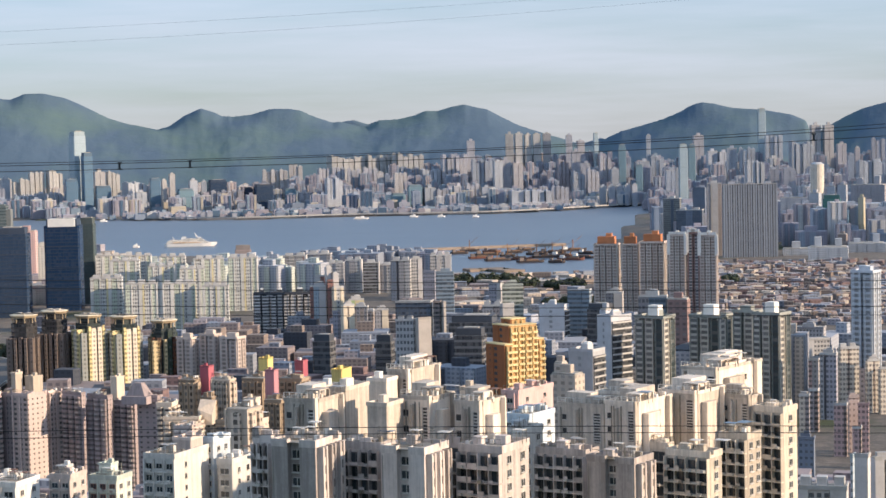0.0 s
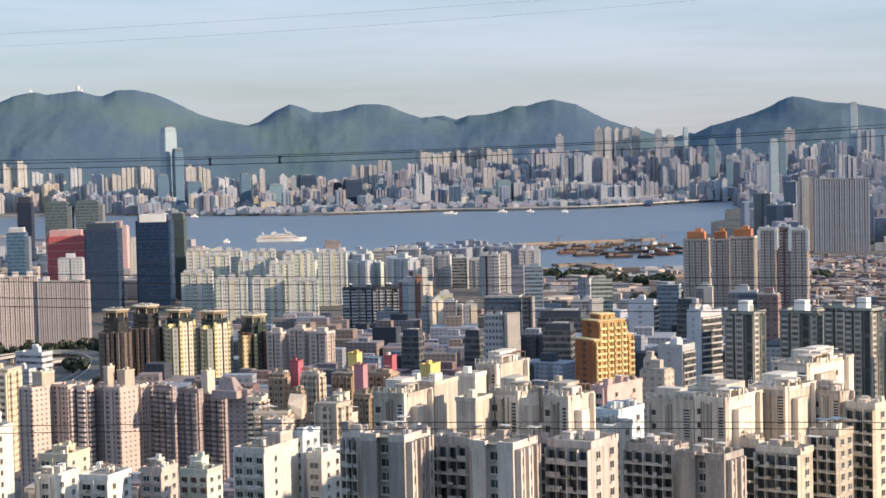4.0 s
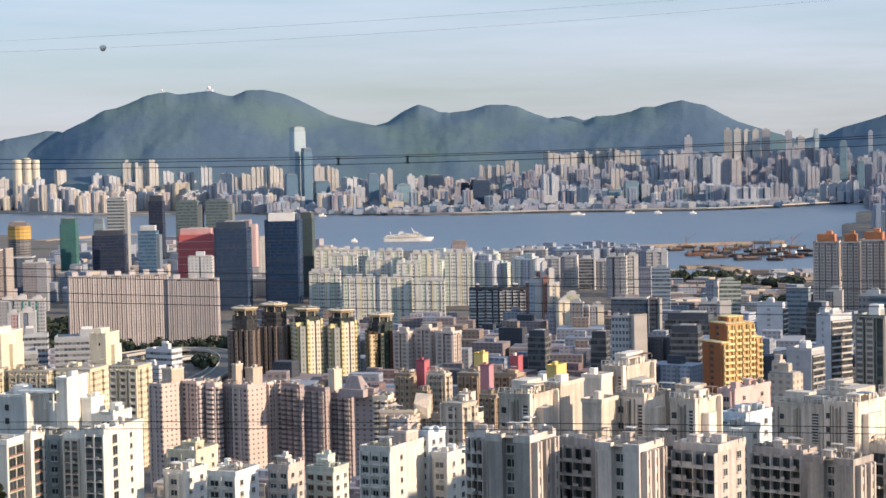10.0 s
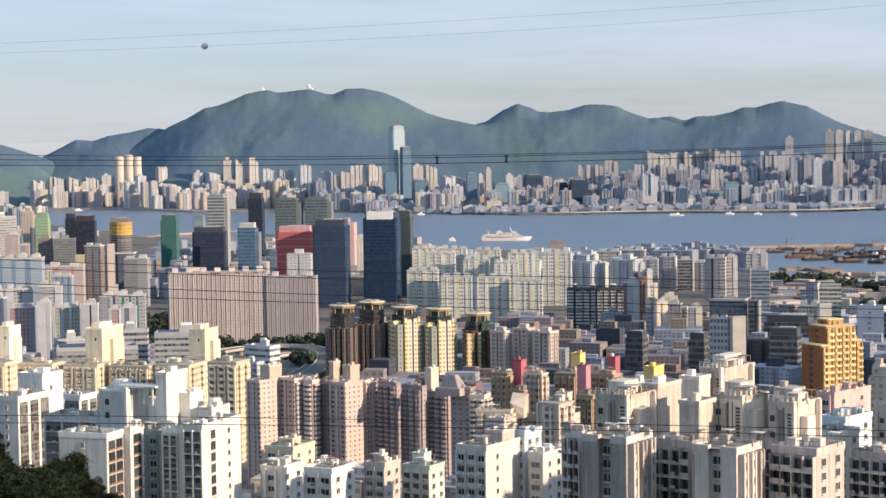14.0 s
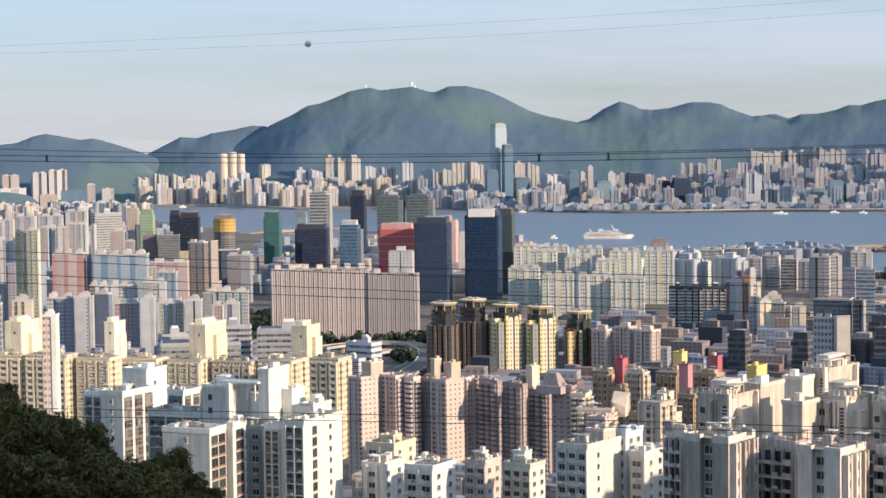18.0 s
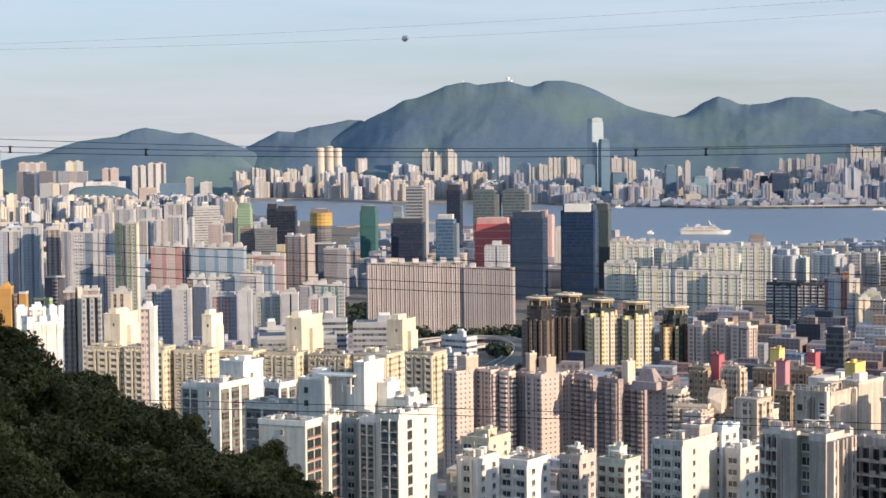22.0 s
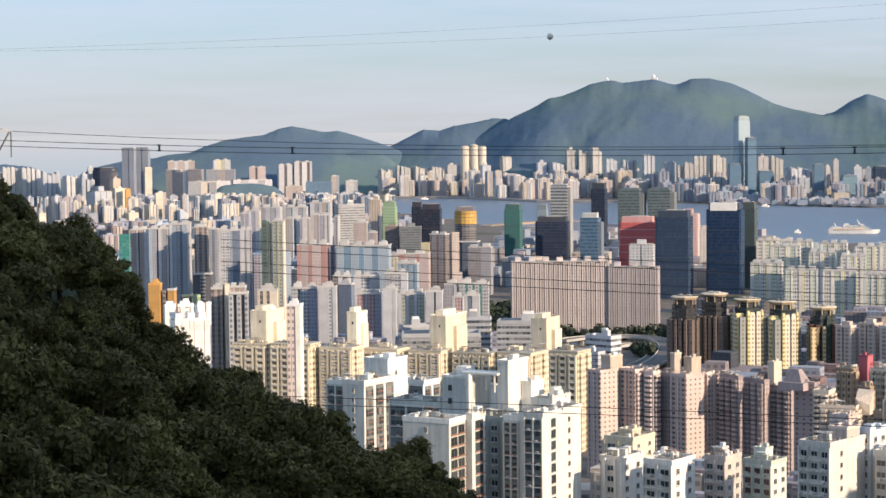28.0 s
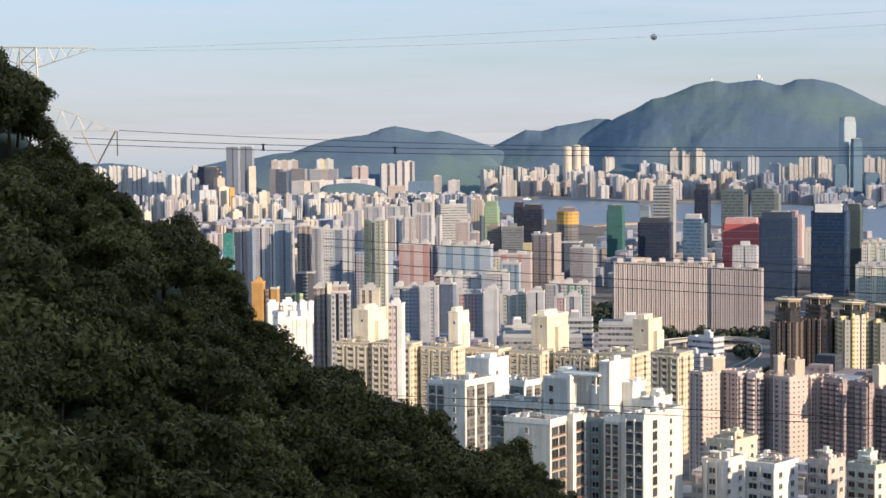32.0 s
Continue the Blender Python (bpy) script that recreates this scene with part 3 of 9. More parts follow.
def mountain(name, label, peaks, r_top, r_foot, foot=2.0, seed=1):
    """A wooded mountain seen from the lookout; peaks: bearing and steepness (thousandths) of its summits, shoulders and saddles."""
    a0, a1 = peaks[0][0], peaks[-1][0]
    pa, ps = [p[0] for p in peaks], [p[1] for p in peaks]
    azs = [a0 + (a1 - a0) * i / int((a1 - a0) / 0.05) for i in range(int((a1 - a0) / 0.05) + 1)]

    def crest(a):
        return sum(np.interp(a + o, pa, ps) for o in (-0.05, -0.025, 0, 0.025, 0.05)) / 5000

    def height(a, r):
        top = EYE + r_top * crest(a) + 0.9 * noise.noise((a * 9, seed, 0)) + 0.5 * noise.noise((a * 31, seed, 2))
        if r < r_top:
            near_top = smooth(0.78, 1.0, (r - r_foot) / (r_top - r_foot))
            broad = EYE + r_top * sum(np.interp(a + o, pa, ps) for o in (-1.6, -1.2, -0.8, -0.4, 0, 0.4, 0.8, 1.2, 1.6)) / 9000
            top = near_top * top + (1 - near_top) * broad
        if r > r_top:
            return foot + (top - foot) * (1 - smooth(r_top, 2 * r_top - r_foot, r))
        k = (r - r_foot) / (r_top - r_foot)
        x, y = polar(a, r)
        lean = 3.0 * (1 - k) * noise.noise((a * 0.3, seed * 3.0, 0.5))
        spur = noise.noise((a * 0.55 + lean * 0.5 + k * 0.9, k * 1.6, seed * 7.0))
        rill = noise.fractal((a * 1.6 + lean + k * 2.0, k * 4.0, seed * 5.0), 1.0, 2.0, 3)
        return foot + (top - foot) * max(0.0, k ** 0.85 + (0.05 * spur + 0.012 * rill) * (1 - k) * k * 4)

    rs = [r_foot + (r_top - r_foot) * i / 30 for i in range(31)] + [min(4985, r_top + (r_top - r_foot) * k) for k in (0.1, 0.3)]
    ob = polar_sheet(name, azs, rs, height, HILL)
    return tagged(ob, label, "mountain", kind="structure")


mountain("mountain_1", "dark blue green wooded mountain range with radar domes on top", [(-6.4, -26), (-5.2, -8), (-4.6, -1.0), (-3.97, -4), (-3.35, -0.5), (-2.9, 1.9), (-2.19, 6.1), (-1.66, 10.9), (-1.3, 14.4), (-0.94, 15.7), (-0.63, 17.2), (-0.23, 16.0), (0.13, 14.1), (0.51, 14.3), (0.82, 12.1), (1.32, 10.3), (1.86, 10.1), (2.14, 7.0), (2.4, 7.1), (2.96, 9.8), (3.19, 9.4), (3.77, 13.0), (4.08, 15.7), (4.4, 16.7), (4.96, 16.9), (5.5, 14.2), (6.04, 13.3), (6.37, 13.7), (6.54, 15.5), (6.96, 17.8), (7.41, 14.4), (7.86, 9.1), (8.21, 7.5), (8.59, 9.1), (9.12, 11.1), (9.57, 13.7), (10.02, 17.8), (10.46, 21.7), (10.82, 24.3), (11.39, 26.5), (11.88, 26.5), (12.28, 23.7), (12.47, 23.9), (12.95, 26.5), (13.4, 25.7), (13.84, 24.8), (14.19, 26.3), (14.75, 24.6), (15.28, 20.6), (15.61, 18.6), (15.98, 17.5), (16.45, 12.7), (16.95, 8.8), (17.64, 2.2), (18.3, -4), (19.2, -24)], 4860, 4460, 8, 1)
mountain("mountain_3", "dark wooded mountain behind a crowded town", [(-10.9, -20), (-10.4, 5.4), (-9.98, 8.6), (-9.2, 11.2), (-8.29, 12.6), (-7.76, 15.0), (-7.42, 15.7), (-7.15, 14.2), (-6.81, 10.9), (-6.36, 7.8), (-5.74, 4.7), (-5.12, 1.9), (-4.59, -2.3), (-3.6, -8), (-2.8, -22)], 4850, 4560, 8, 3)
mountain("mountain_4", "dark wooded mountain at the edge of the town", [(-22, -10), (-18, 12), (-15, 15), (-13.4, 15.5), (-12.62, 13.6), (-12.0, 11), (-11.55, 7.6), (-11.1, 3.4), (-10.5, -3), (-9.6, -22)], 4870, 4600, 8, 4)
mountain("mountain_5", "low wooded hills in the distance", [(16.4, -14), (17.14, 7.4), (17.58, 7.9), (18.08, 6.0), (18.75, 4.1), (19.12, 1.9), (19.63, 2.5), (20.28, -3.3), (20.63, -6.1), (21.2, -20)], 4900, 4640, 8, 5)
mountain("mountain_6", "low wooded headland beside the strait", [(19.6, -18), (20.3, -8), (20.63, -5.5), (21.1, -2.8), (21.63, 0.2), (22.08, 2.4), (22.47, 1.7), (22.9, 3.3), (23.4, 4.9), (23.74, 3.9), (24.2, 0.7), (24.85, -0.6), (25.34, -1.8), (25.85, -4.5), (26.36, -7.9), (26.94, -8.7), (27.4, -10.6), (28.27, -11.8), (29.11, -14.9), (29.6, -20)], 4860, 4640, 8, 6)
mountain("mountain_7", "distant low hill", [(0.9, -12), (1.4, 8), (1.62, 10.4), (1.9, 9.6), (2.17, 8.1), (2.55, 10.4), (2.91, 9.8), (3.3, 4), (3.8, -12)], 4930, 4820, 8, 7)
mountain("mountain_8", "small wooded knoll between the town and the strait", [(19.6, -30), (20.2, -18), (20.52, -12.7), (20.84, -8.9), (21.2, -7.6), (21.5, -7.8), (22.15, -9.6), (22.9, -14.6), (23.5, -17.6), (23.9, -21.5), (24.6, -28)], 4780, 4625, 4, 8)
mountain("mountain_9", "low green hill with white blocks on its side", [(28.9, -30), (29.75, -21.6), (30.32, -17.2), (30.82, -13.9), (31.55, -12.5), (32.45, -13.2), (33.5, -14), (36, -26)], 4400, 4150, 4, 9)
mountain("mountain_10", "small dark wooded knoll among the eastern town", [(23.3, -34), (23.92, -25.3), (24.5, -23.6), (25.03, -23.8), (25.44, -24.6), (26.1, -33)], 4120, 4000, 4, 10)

# ---- the towers: bearing from the lookout, distance, width, depth, roof height, turn ----
tower(10.47, 4080, 28.0, 22.4, 161.4, -10, "silver", "glass")
tower(10.22, 4050, 19.9, 15.9, 119.9, -10, "blueg", "glass")
tower(10.68, 4030, 24.7, 19.8, 69.9, -10, "blueg", "glass")
tower(12.51, 4150, 17.0, 12.8, 75.7, -20, "white", "far")
tower(12.12, 4330, 27.7, 20.8, 67.3, -20, "cream", "far")
tower(11.64, 4350, 31.9, 23.9, 85.6, -20, "cream", "far")
tower(11.14, 4350, 32.0, 24.0, 88.3, -20, "cream", "far")
tower(12.00, 4120, 33.0, 24.7, 41.8, -20, "white", "far")
tower(11.53, 4110, 22.6, 17.0, 45.8, -20, "lgrey", "far")
tower(11.12, 4110, 26.5, 19.9, 46.2, -20, "lgrey", "far")
tower(9.89, 4200, 23.1, 17.3, 85.6, -15, "tan", "far")
tower(9.49, 4210, 26.2, 19.7, 86.0, -15, "cream", "far")
tower(9.80, 4080, 31.9, 25.5, 54.9, -5, "blueg", "glass")
tower(8.91, 4150, 45.8, 34.3, 63.5, -5, "white", "far")
tower(8.72, 4020, 22.2, 16.7, 45.2, -5, "white", "far")
tower(9.17, 4080, 33.3, 25.0, 38.8, -15, "lgrey", "far")
tower(8.32, 4040, 21.1, 16.9, 68.0, -10, "blueg", "glass")
tower(8.06, 4100, 9.9, 7.4, 66.5, -15, "tan", "far")
tower(7.83, 4120, 11.9, 9.0, 78.6, -15, "tan", "far")
tower(7.46, 4010, 31.1, 24.9, 46.7, -10, "teal", "glass")
tower(7.23, 4080, 16.8, 12.6, 65.5, -15, "lgrey", "far")
tower(6.92, 4100, 10.9, 8.2, 62.3, -15, "grey", "far")
tower(6.54, 4120, 37.2, 29.8, 61.3, -10, "greyg", "glass")
tower(6.28, 4010, 63.1, 47.3, 44.7, -8, "brownp", "far")
tower(5.65, 4005, 17.1, 13.7, 47.2, -10, "navy", "glass")
tower(5.22, 4000, 36.3, 29.0, 52.3, -10, "greyg", "glass")
tower(6.94, 3960, 35.0, 26.3, 15.5, -10, "cream", "far")
tower(4.78, 3990, 19.3, 14.5, 23.5, -10, "grey", "far")
tower(4.44, 4000, 22.2, 17.8, 43.1, -10, "teal", "glass")
tower(4.88, 4350, 55.8, 41.8, 80.0, -5, "tan", "far")
tower(4.28, 4360, 30.3, 22.7, 90.0, -5, "tan", "far")
tower(4.05, 4000, 23.5, 17.6, 38.0, -15, "pinkg", "far")
tower(3.65, 4000, 25.5, 19.1, 35.0, -15, "pinkg", "far")
tower(3.19, 3970, 33.0, 24.8, 65.7, -5, "lgrey", "far")
tower(2.45, 3930, 28.5, 21.4, 25.0, -5, "brite", "far")
tower(1.97, 3960, 32.4, 24.3, 25.6, -10, "grey", "far")
tower(2.66, 4050, 33.8, 25.4, 40.3, -15, "pinkg", "far")
tower(2.83, 4420, 79.4, 59.6, 107.1, -5, "cream", "far")
tower(1.91, 4430, 53.6, 40.2, 106.8, -5, "cream", "far")
tower(1.05, 4420, 72.5, 54.4, 109.3, -5, "cream", "far")
tower(3.47, 4300, 26.4, 19.8, 80.8, -15, "pinkg", "far")
tower(3.05, 4300, 28.5, 21.4, 82.6, -15, "pinkg", "far")
tower(2.60, 4290, 29.5, 22.1, 80.8, -15, "pinkg", "far")
tower(2.13, 4300, 31.7, 23.8, 81.1, -15, "pinkg", "far")
tower(1.84, 4200, 14.5, 10.8, 71.3, -15, "tan", "far")
tower(1.26, 4180, 27.8, 20.8, 69.5, -15, "tan", "far")
tower(1.05, 4380, 49.5, 37.1, 78.3, -5, "white", "far")
tower(0.39, 4300, 41.8, 31.4, 74.7, -10, "lgrey", "far")
tower(1.34, 3950, 27.1, 21.7, 30.6, -10, "teal", "glass")
tower(0.85, 3960, 28.2, 22.6, 45.5, -10, "teal", "glass")
tower(0.43, 3960, 23.3, 17.5, 42.6, -10, "grey", "far")
tower(0.01, 3960, 28.3, 21.2, 38.6, -15, "pinkg", "far")
tower(-0.30, 4300, 55.0, 41.3, 105.5, -10, "pinkg", "far")
tower(-0.80, 4330, 17.7, 13.3, 134.2, -10, "pinkg", "far")
tower(-1.11, 4250, 44.6, 33.4, 93.8, -5, "grey", "far")
tower(-1.57, 4150, 18.4, 13.8, 90.6, -15, "white", "far")
tower(-1.79, 4160, 21.5, 16.1, 92.6, -15, "pinkg", "far")
tower(-2.14, 4150, 21.4, 16.1, 85.1, -15, "pinkw", "far")
tower(-1.92, 4400, 18.4, 13.8, 147.3, -15, "cream", "far")
tower(-2.19, 4400, 17.3, 13.0, 148.1, -15, "cream", "far")
tower(-2.45, 4400, 15.1, 11.3, 145.2, -15, "cream", "far")
tower(-2.71, 4400, 17.3, 13.0, 146.1, -15, "cream", "far")
tower(-3.00, 4400, 18.3, 13.8, 146.9, -15, "tan", "far")
tower(-0.41, 3960, 21.5, 16.1, 44.8, -15, "pinkg", "far")
tower(-0.82, 3960, 27.3, 20.5, 48.7, -15, "pinkg", "far")
tower(-1.22, 3960, 19.5, 14.6, 41.4, -15, "grey", "far")
tower(-1.61, 3940, 33.9, 25.4, 34.6, -5, "pinkg", "far")
tower(-2.46, 3900, 80.7, 60.5, 35.6, 5, "lgrey", "far")
tower(-3.36, 3930, 34.8, 26.1, 41.5, -5, "pinkg", "far")
tower(-4.12, 3880, 48.5, 36.4, 16.3, -0, "white", "far")
tower(-4.59, 3930, 13.5, 10.1, 39.9, -15, "lgrey", "far")
tower(-4.84, 3925, 13.4, 10.1, 40.8, -15, "lgrey", "far")
tower(-5.07, 3920, 12.5, 9.3, 40.6, -15, "lgrey", "far")
tower(-5.29, 3915, 11.5, 8.6, 41.6, -15, "lgrey", "far")
tower(-5.50, 3910, 10.5, 7.9, 41.5, -15, "lgrey", "far")
tower(-3.64, 4380, 15.0, 11.3, 142.1, -15, "pinkg", "far")
tower(-3.97, 4330, 15.9, 11.9, 129.2, -15, "pinkg", "far")
tower(-4.41, 4390, 10.0, 9.0, 139.0, -15, "silver", "glass")
tower(-3.45, 4180, 24.6, 18.5, 92.3, -15, "redb", "far")
tower(-3.83, 4250, 18.7, 14.1, 107.9, -15, "pinkg", "far")
tower(-4.12, 4150, 18.3, 13.7, 82.2, -15, "pinkg", "far")
tower(-3.89, 4080, 27.0, 20.3, 66.1, -10, "grey", "far")
tower(-4.31, 4080, 26.0, 19.5, 71.3, -15, "pinkg", "far")
tower(-4.66, 4230, 24.8, 18.6, 98.4, -15, "pinkg", "far")
tower(-5.16, 4150, 15.0, 12.0, 113.8, -15, "teal", "glass")
tower(-4.94, 4100, 16.0, 12.0, 70.1, -15, "grey", "far")
tower(-5.92, 4300, 9.7, 7.3, 138.5, -0, "white", "far")
tower(-5.79, 4100, 20.8, 15.6, 85.2, -10, "white", "far")
tower(-5.64, 4000, 14.1, 11.3, 75.4, -10, "teal", "glass")
tower(-6.16, 4200, 26.6, 19.9, 95.3, -10, "lgrey", "far")
tower(-6.55, 3700, 20.6, 15.4, 72.8, -10, "grey", "far")
tower(-6.90, 3400, 14.2, 11.4, 115.5, -12, "silver", "glass")
tower(-6.76, 3420, 10.2, 7.6, 79.6, -12, "white", "far")
tower(-7.15, 4000, 14.0, 11.2, 111.9, -10, "teal", "glass")
tower(-7.34, 4350, 23.0, 17.2, 136.2, -10, "pinkg", "far")
tower(-7.73, 4200, 21.1, 15.8, 102.5, -10, "lgrey", "far")
tower(-8.05, 4200, 21.1, 15.8, 99.7, -10, "lgrey", "far")
tower(-8.29, 4100, 20.6, 15.4, 108.4, -10, "grey", "far")
tower(-8.72, 4100, 32.8, 24.6, 109.0, -10, "lgrey", "far")
tower(-9.14, 4400, 16.1, 12.9, 182.8, -5, "silver", "glass")
tower(-8.93, 3700, 33.0, 24.8, 87.8, -5, "white", "far")
tower(-9.47, 4300, 37.1, 27.8, 132.9, -5, "lgrey", "far")
tower(-9.48, 3800, 19.9, 14.9, 69.6, -5, "pinkg", "far")
tower(-10.25, 4200, 49.2, 36.9, 120.2, -5, "grey", "far")
tower(-9.92, 3700, 23.0, 17.2, 71.0, -10, "pinkg", "far")
tower(-10.65, 4380, 21.6, 16.2, 153.0, -5, "tan", "far")
tower(-11.01, 4380, 21.5, 16.2, 152.4, -5, "tan", "far")
tower(-11.37, 4200, 19.5, 14.7, 112.6, -5, "brownp", "far")
tower(-10.69, 3000, 19.9, 15.9, 90.9, 0, "white", "round")
tower(-11.64, 3800, 11.2, 8.4, 93.7, -10, "white", "far")
tower(-11.81, 4100, 10.1, 7.5, 104.6, -10, "brownp", "far")
tower(-12.13, 3700, 42.8, 32.1, 84.0, -5, "grey", "far")
tower(-12.39, 4300, 29.4, 22.0, 122.4, -10, "pinkg", "far")
tower(-12.12, 3000, 50.2, 37.6, 59.4, -5, "brownp", "far")
tower(-11.08, 2700, 12.0, 9.0, 65.9, -10, "white", "far")
tower(-11.39, 2700, 12.0, 9.0, 67.2, -10, "white", "far")
tower(-8.78, 2222, 60.3, 13.3, 83.0, 6, "finsgrey", "slab")
tower(-10.63, 2591, 13.2, 9.9, 60.5, -20, "white", "far")
tower(-11.09, 2500, 22.0, 17.6, 56.0, -0, "netgreen", "glass")
tower(-11.29, 2450, 22.9, 18.3, 43.8, -0, "blueg", "glass")
tower(-11.92, 2450, 7.3, 6.0, 58.5, -20, "yellow", "far")
tower(-11.38, 2300, 10.2, 7.7, 21.9, -10, "brownp", "far")
tower(-10.04, 2800, 40.4, 30.3, 12.7, -0, "white", "far")
tower(-10.03, 3000, 41.6, 31.2, 41.7, -0, "lgrey", "far")
tower(-10.98, 2150, 42.7, 32.0, 16.4, -0, "white", "far")
tower(-10.07, 2250, 29.3, 22.0, 9.2, -0, "white", "far")
tower(-12.05, 2300, 42.8, 32.1, 11.9, -0, "lgrey", "far")
tower(-4.68, 1540, 19.1, 15.3, 55.0, -8, "tanrib", "orange")
tower(-5.36, 1530, 13.0, 10.4, 55.3, -8, "tanrib", "orange")
tower(-6.01, 1520, 19.1, 15.3, 57.3, -8, "tanrib", "orange")
tower(-6.72, 1500, 12.7, 10.1, 63.3, -8, "tanrib", "rim")
tower(-7.18, 1500, 9.2, 7.4, 64.8, -8, "redb", "rim")
tower(-7.60, 1500, 13.0, 10.4, 62.5, -8, "tanrib", "rim")
tower(-3.12, 1250, 17.0, 8.5, 33.0, -20, "lgrey", "louvre")
tower(-4.47, 1240, 13.5, 12.0, 31.5, -30, "dgrey", "glass")
tower(-0.81, 1130, 27.1, 21.7, 35.3, -10, "dgrey", "glass")
tower(-0.68, 1050, 15.9, 12.7, 35.6, -10, "dgrey", "glass")
tower(-4.62, 1012, 4.5, 5.0, 51.0, -42, "lgrey", "far")
tower(-4.86, 1000, 9.5, 15.5, 48.6, -42, "lgrey", "louvre")
tower(-4.05, 950, 13.5, 12.0, 37.0, -30, "white", "louvre")
tower(-3.47, 850, 12.3, 9.2, 37.7, -25, "tan", "far")
tower(-3.29, 855, 3.9, 6.0, 42.0, -25, "tan", "far")
tower(-6.72, 1080, 11.4, 8.6, 50.3, -10, "redb", "far")
tower(-6.03, 960, 16.0, 12.8, 51.6, -28, "dgreen", "lift")
tower(-7.63, 980, 17.3, 13.9, 50.0, -28, "dgreen", "lift")
tower(-8.67, 1010, 12.6, 10.1, 49.4, -28, "dgreen", "lift")
tower(-9.36, 970, 15.1, 12.0, 51.8, -28, "dgreen", "lift")
tower(-12.02, 1020, 12.4, 9.9, 68.3, -25, "ltblue", "lift")
tower(5.35, 1430, 11.5, 9.2, 30.9, -5, "dgrey", "rim")
tower(4.81, 1430, 13.5, 10.8, 30.7, -5, "dgrey", "rim")
tower(4.22, 1430, 14.6, 11.7, 30.4, -5, "dgrey", "rim")
tower(3.58, 1100, 10.9, 8.7, 29.2, -20, "dgrey", "glass")
tower(1.81, 1080, 9.2, 7.4, 30.0, -15, "dgrey", "glass")
tower(5.85, 1900, 15.8, 12.6, 38.5, -0, "brownp", "glass")
tower(7.51, 1120, 10.3, 8.3, 30.5, -32, "tanrib", "lift")
tower(6.85, 1120, 10.3, 8.3, 32.0, -32, "tanrib", "lift")
tower(6.22, 1110, 12.0, 9.6, 31.0, -32, "tanrib", "lift")
tower(15.70, 1350, 66.6, 14.6, 52.5, 4, "fins", "slab")
tower(13.55, 1345, 34.4, 7.6, 48.9, -8, "fins", "slab")
tower(10.93, 1700, 29.7, 23.8, 74.0, -8, "navytop", "glass")
tower(10.24, 1760, 11.9, 9.5, 72.2, -15, "dteal", "glass")
tower(12.39, 1650, 28.7, 23.0, 70.0, -8, "greyg", "glass")
tower(11.95, 1900, 18.1, 13.6, 61.7, -8, "pink", "far")
tower(11.54, 1850, 8.4, 6.3, 48.7, -5, "brite", "far")
tower(13.43, 1750, 31.3, 25.1, 61.1, -5, "netred", "glass")
tower(13.33, 1600, 20.3, 15.2, 49.6, -5, "white", "far")
tower(13.60, 2150, 27.9, 22.3, 78.6, -8, "dteal", "ribbon")
tower(12.73, 2150, 28.6, 22.8, 79.0, -8, "dteal", "ribbon")
tower(14.75, 1850, 20.0, 15.0, 60.9, -12, "blueg", "ribbon")
tower(14.54, 2000, 14.6, 11.7, 83.7, -12, "navy", "glass")
tower(15.89, 1900, 31.6, 25.3, 55.6, -5, "navy", "glass")
tower(15.62, 2050, 20.8, 16.7, 86.2, -12, "grey", "ribbon")
tower(16.18, 1950, 10.4, 8.3, 64.6, -12, "silver", "glass")
tower(17.03, 1950, 16.2, 13.0, 65.5, -10, "netgreen", "glass")
tower(19.40, 2050, 20.0, 16.0, 63.0, -8, "navy", "glass")
tower(19.82, 2100, 10.7, 8.6, 63.7, -8, "navy", "glass")
tower(18.43, 2000, 20.2, 16.2, 61.5, -5, "brownp", "glass")
tower(20.61, 2000, 14.0, 11.2, 67.8, -10, "netgreen2", "glass")
tower(21.01, 2100, 11.6, 8.7, 71.0, -10, "tan", "far")
tower(21.77, 2000, 28.1, 14.1, 69.1, 20, "white", "bands")
tower(19.89, 1000, 15.5, 7.7, 42.7, 15, "lgrey", "bands")
tower(18.18, 1080, 17.7, 8.9, 38.8, -5, "lgrey", "bands")
tower(16.71, 1050, 28.8, 14.4, 39.6, -5, "lgrey", "bands")
tower(19.16, 980, 38.9, 19.4, 40.2, 0, "lgrey", "bands")
tower(14.45, 1040, 17.0, 9.0, 32.5, -38, "lgrey", "bands")
tower(14.75, 1000, 11.0, 6.0, 28.5, -38, "lgrey", "bands")
tower(28.74, 4100, 43.1, 34.4, 73.7, -5, "navy", "glass")
tower(29.16, 4150, 10.4, 7.8, 79.1, -10, "brite", "far")
tower(29.35, 4200, 12.6, 9.5, 64.3, -10, "white", "far")
tower(28.91, 3500, 35.1, 26.3, 46.9, -10, "white", "far")
tower(20.70, 4560, 33.7, 25.3, 60.2, -15, "cream", "far")
tower(20.20, 4560, 33.7, 25.3, 67.6, -15, "cream", "far")
tower(19.71, 4560, 33.7, 25.3, 65.9, -15, "cream", "far")
tower(19.22, 4560, 33.7, 25.3, 64.3, -15, "cream", "far")
tower(18.81, 4560, 22.4, 16.8, 69.1, -15, "cream", "far")
tower(18.42, 4560, 22.1, 17.7, 110.4, 0, "cream", "round")
tower(18.15, 4560, 20.8, 16.6, 112.8, 0, "cream", "round")
tower(17.91, 4560, 18.2, 14.5, 110.0, 0, "cream", "round")
tower(17.83, 4500, 22.1, 16.6, 68.1, -15, "white", "far")
tower(17.88, 4400, 50.6, 38.0, 23.2, -10, "white", "far")
tower(17.22, 4400, 39.3, 29.5, 25.3, -10, "white", "far")
tower(17.24, 4560, 25.7, 19.3, 86.1, -15, "cream", "far")
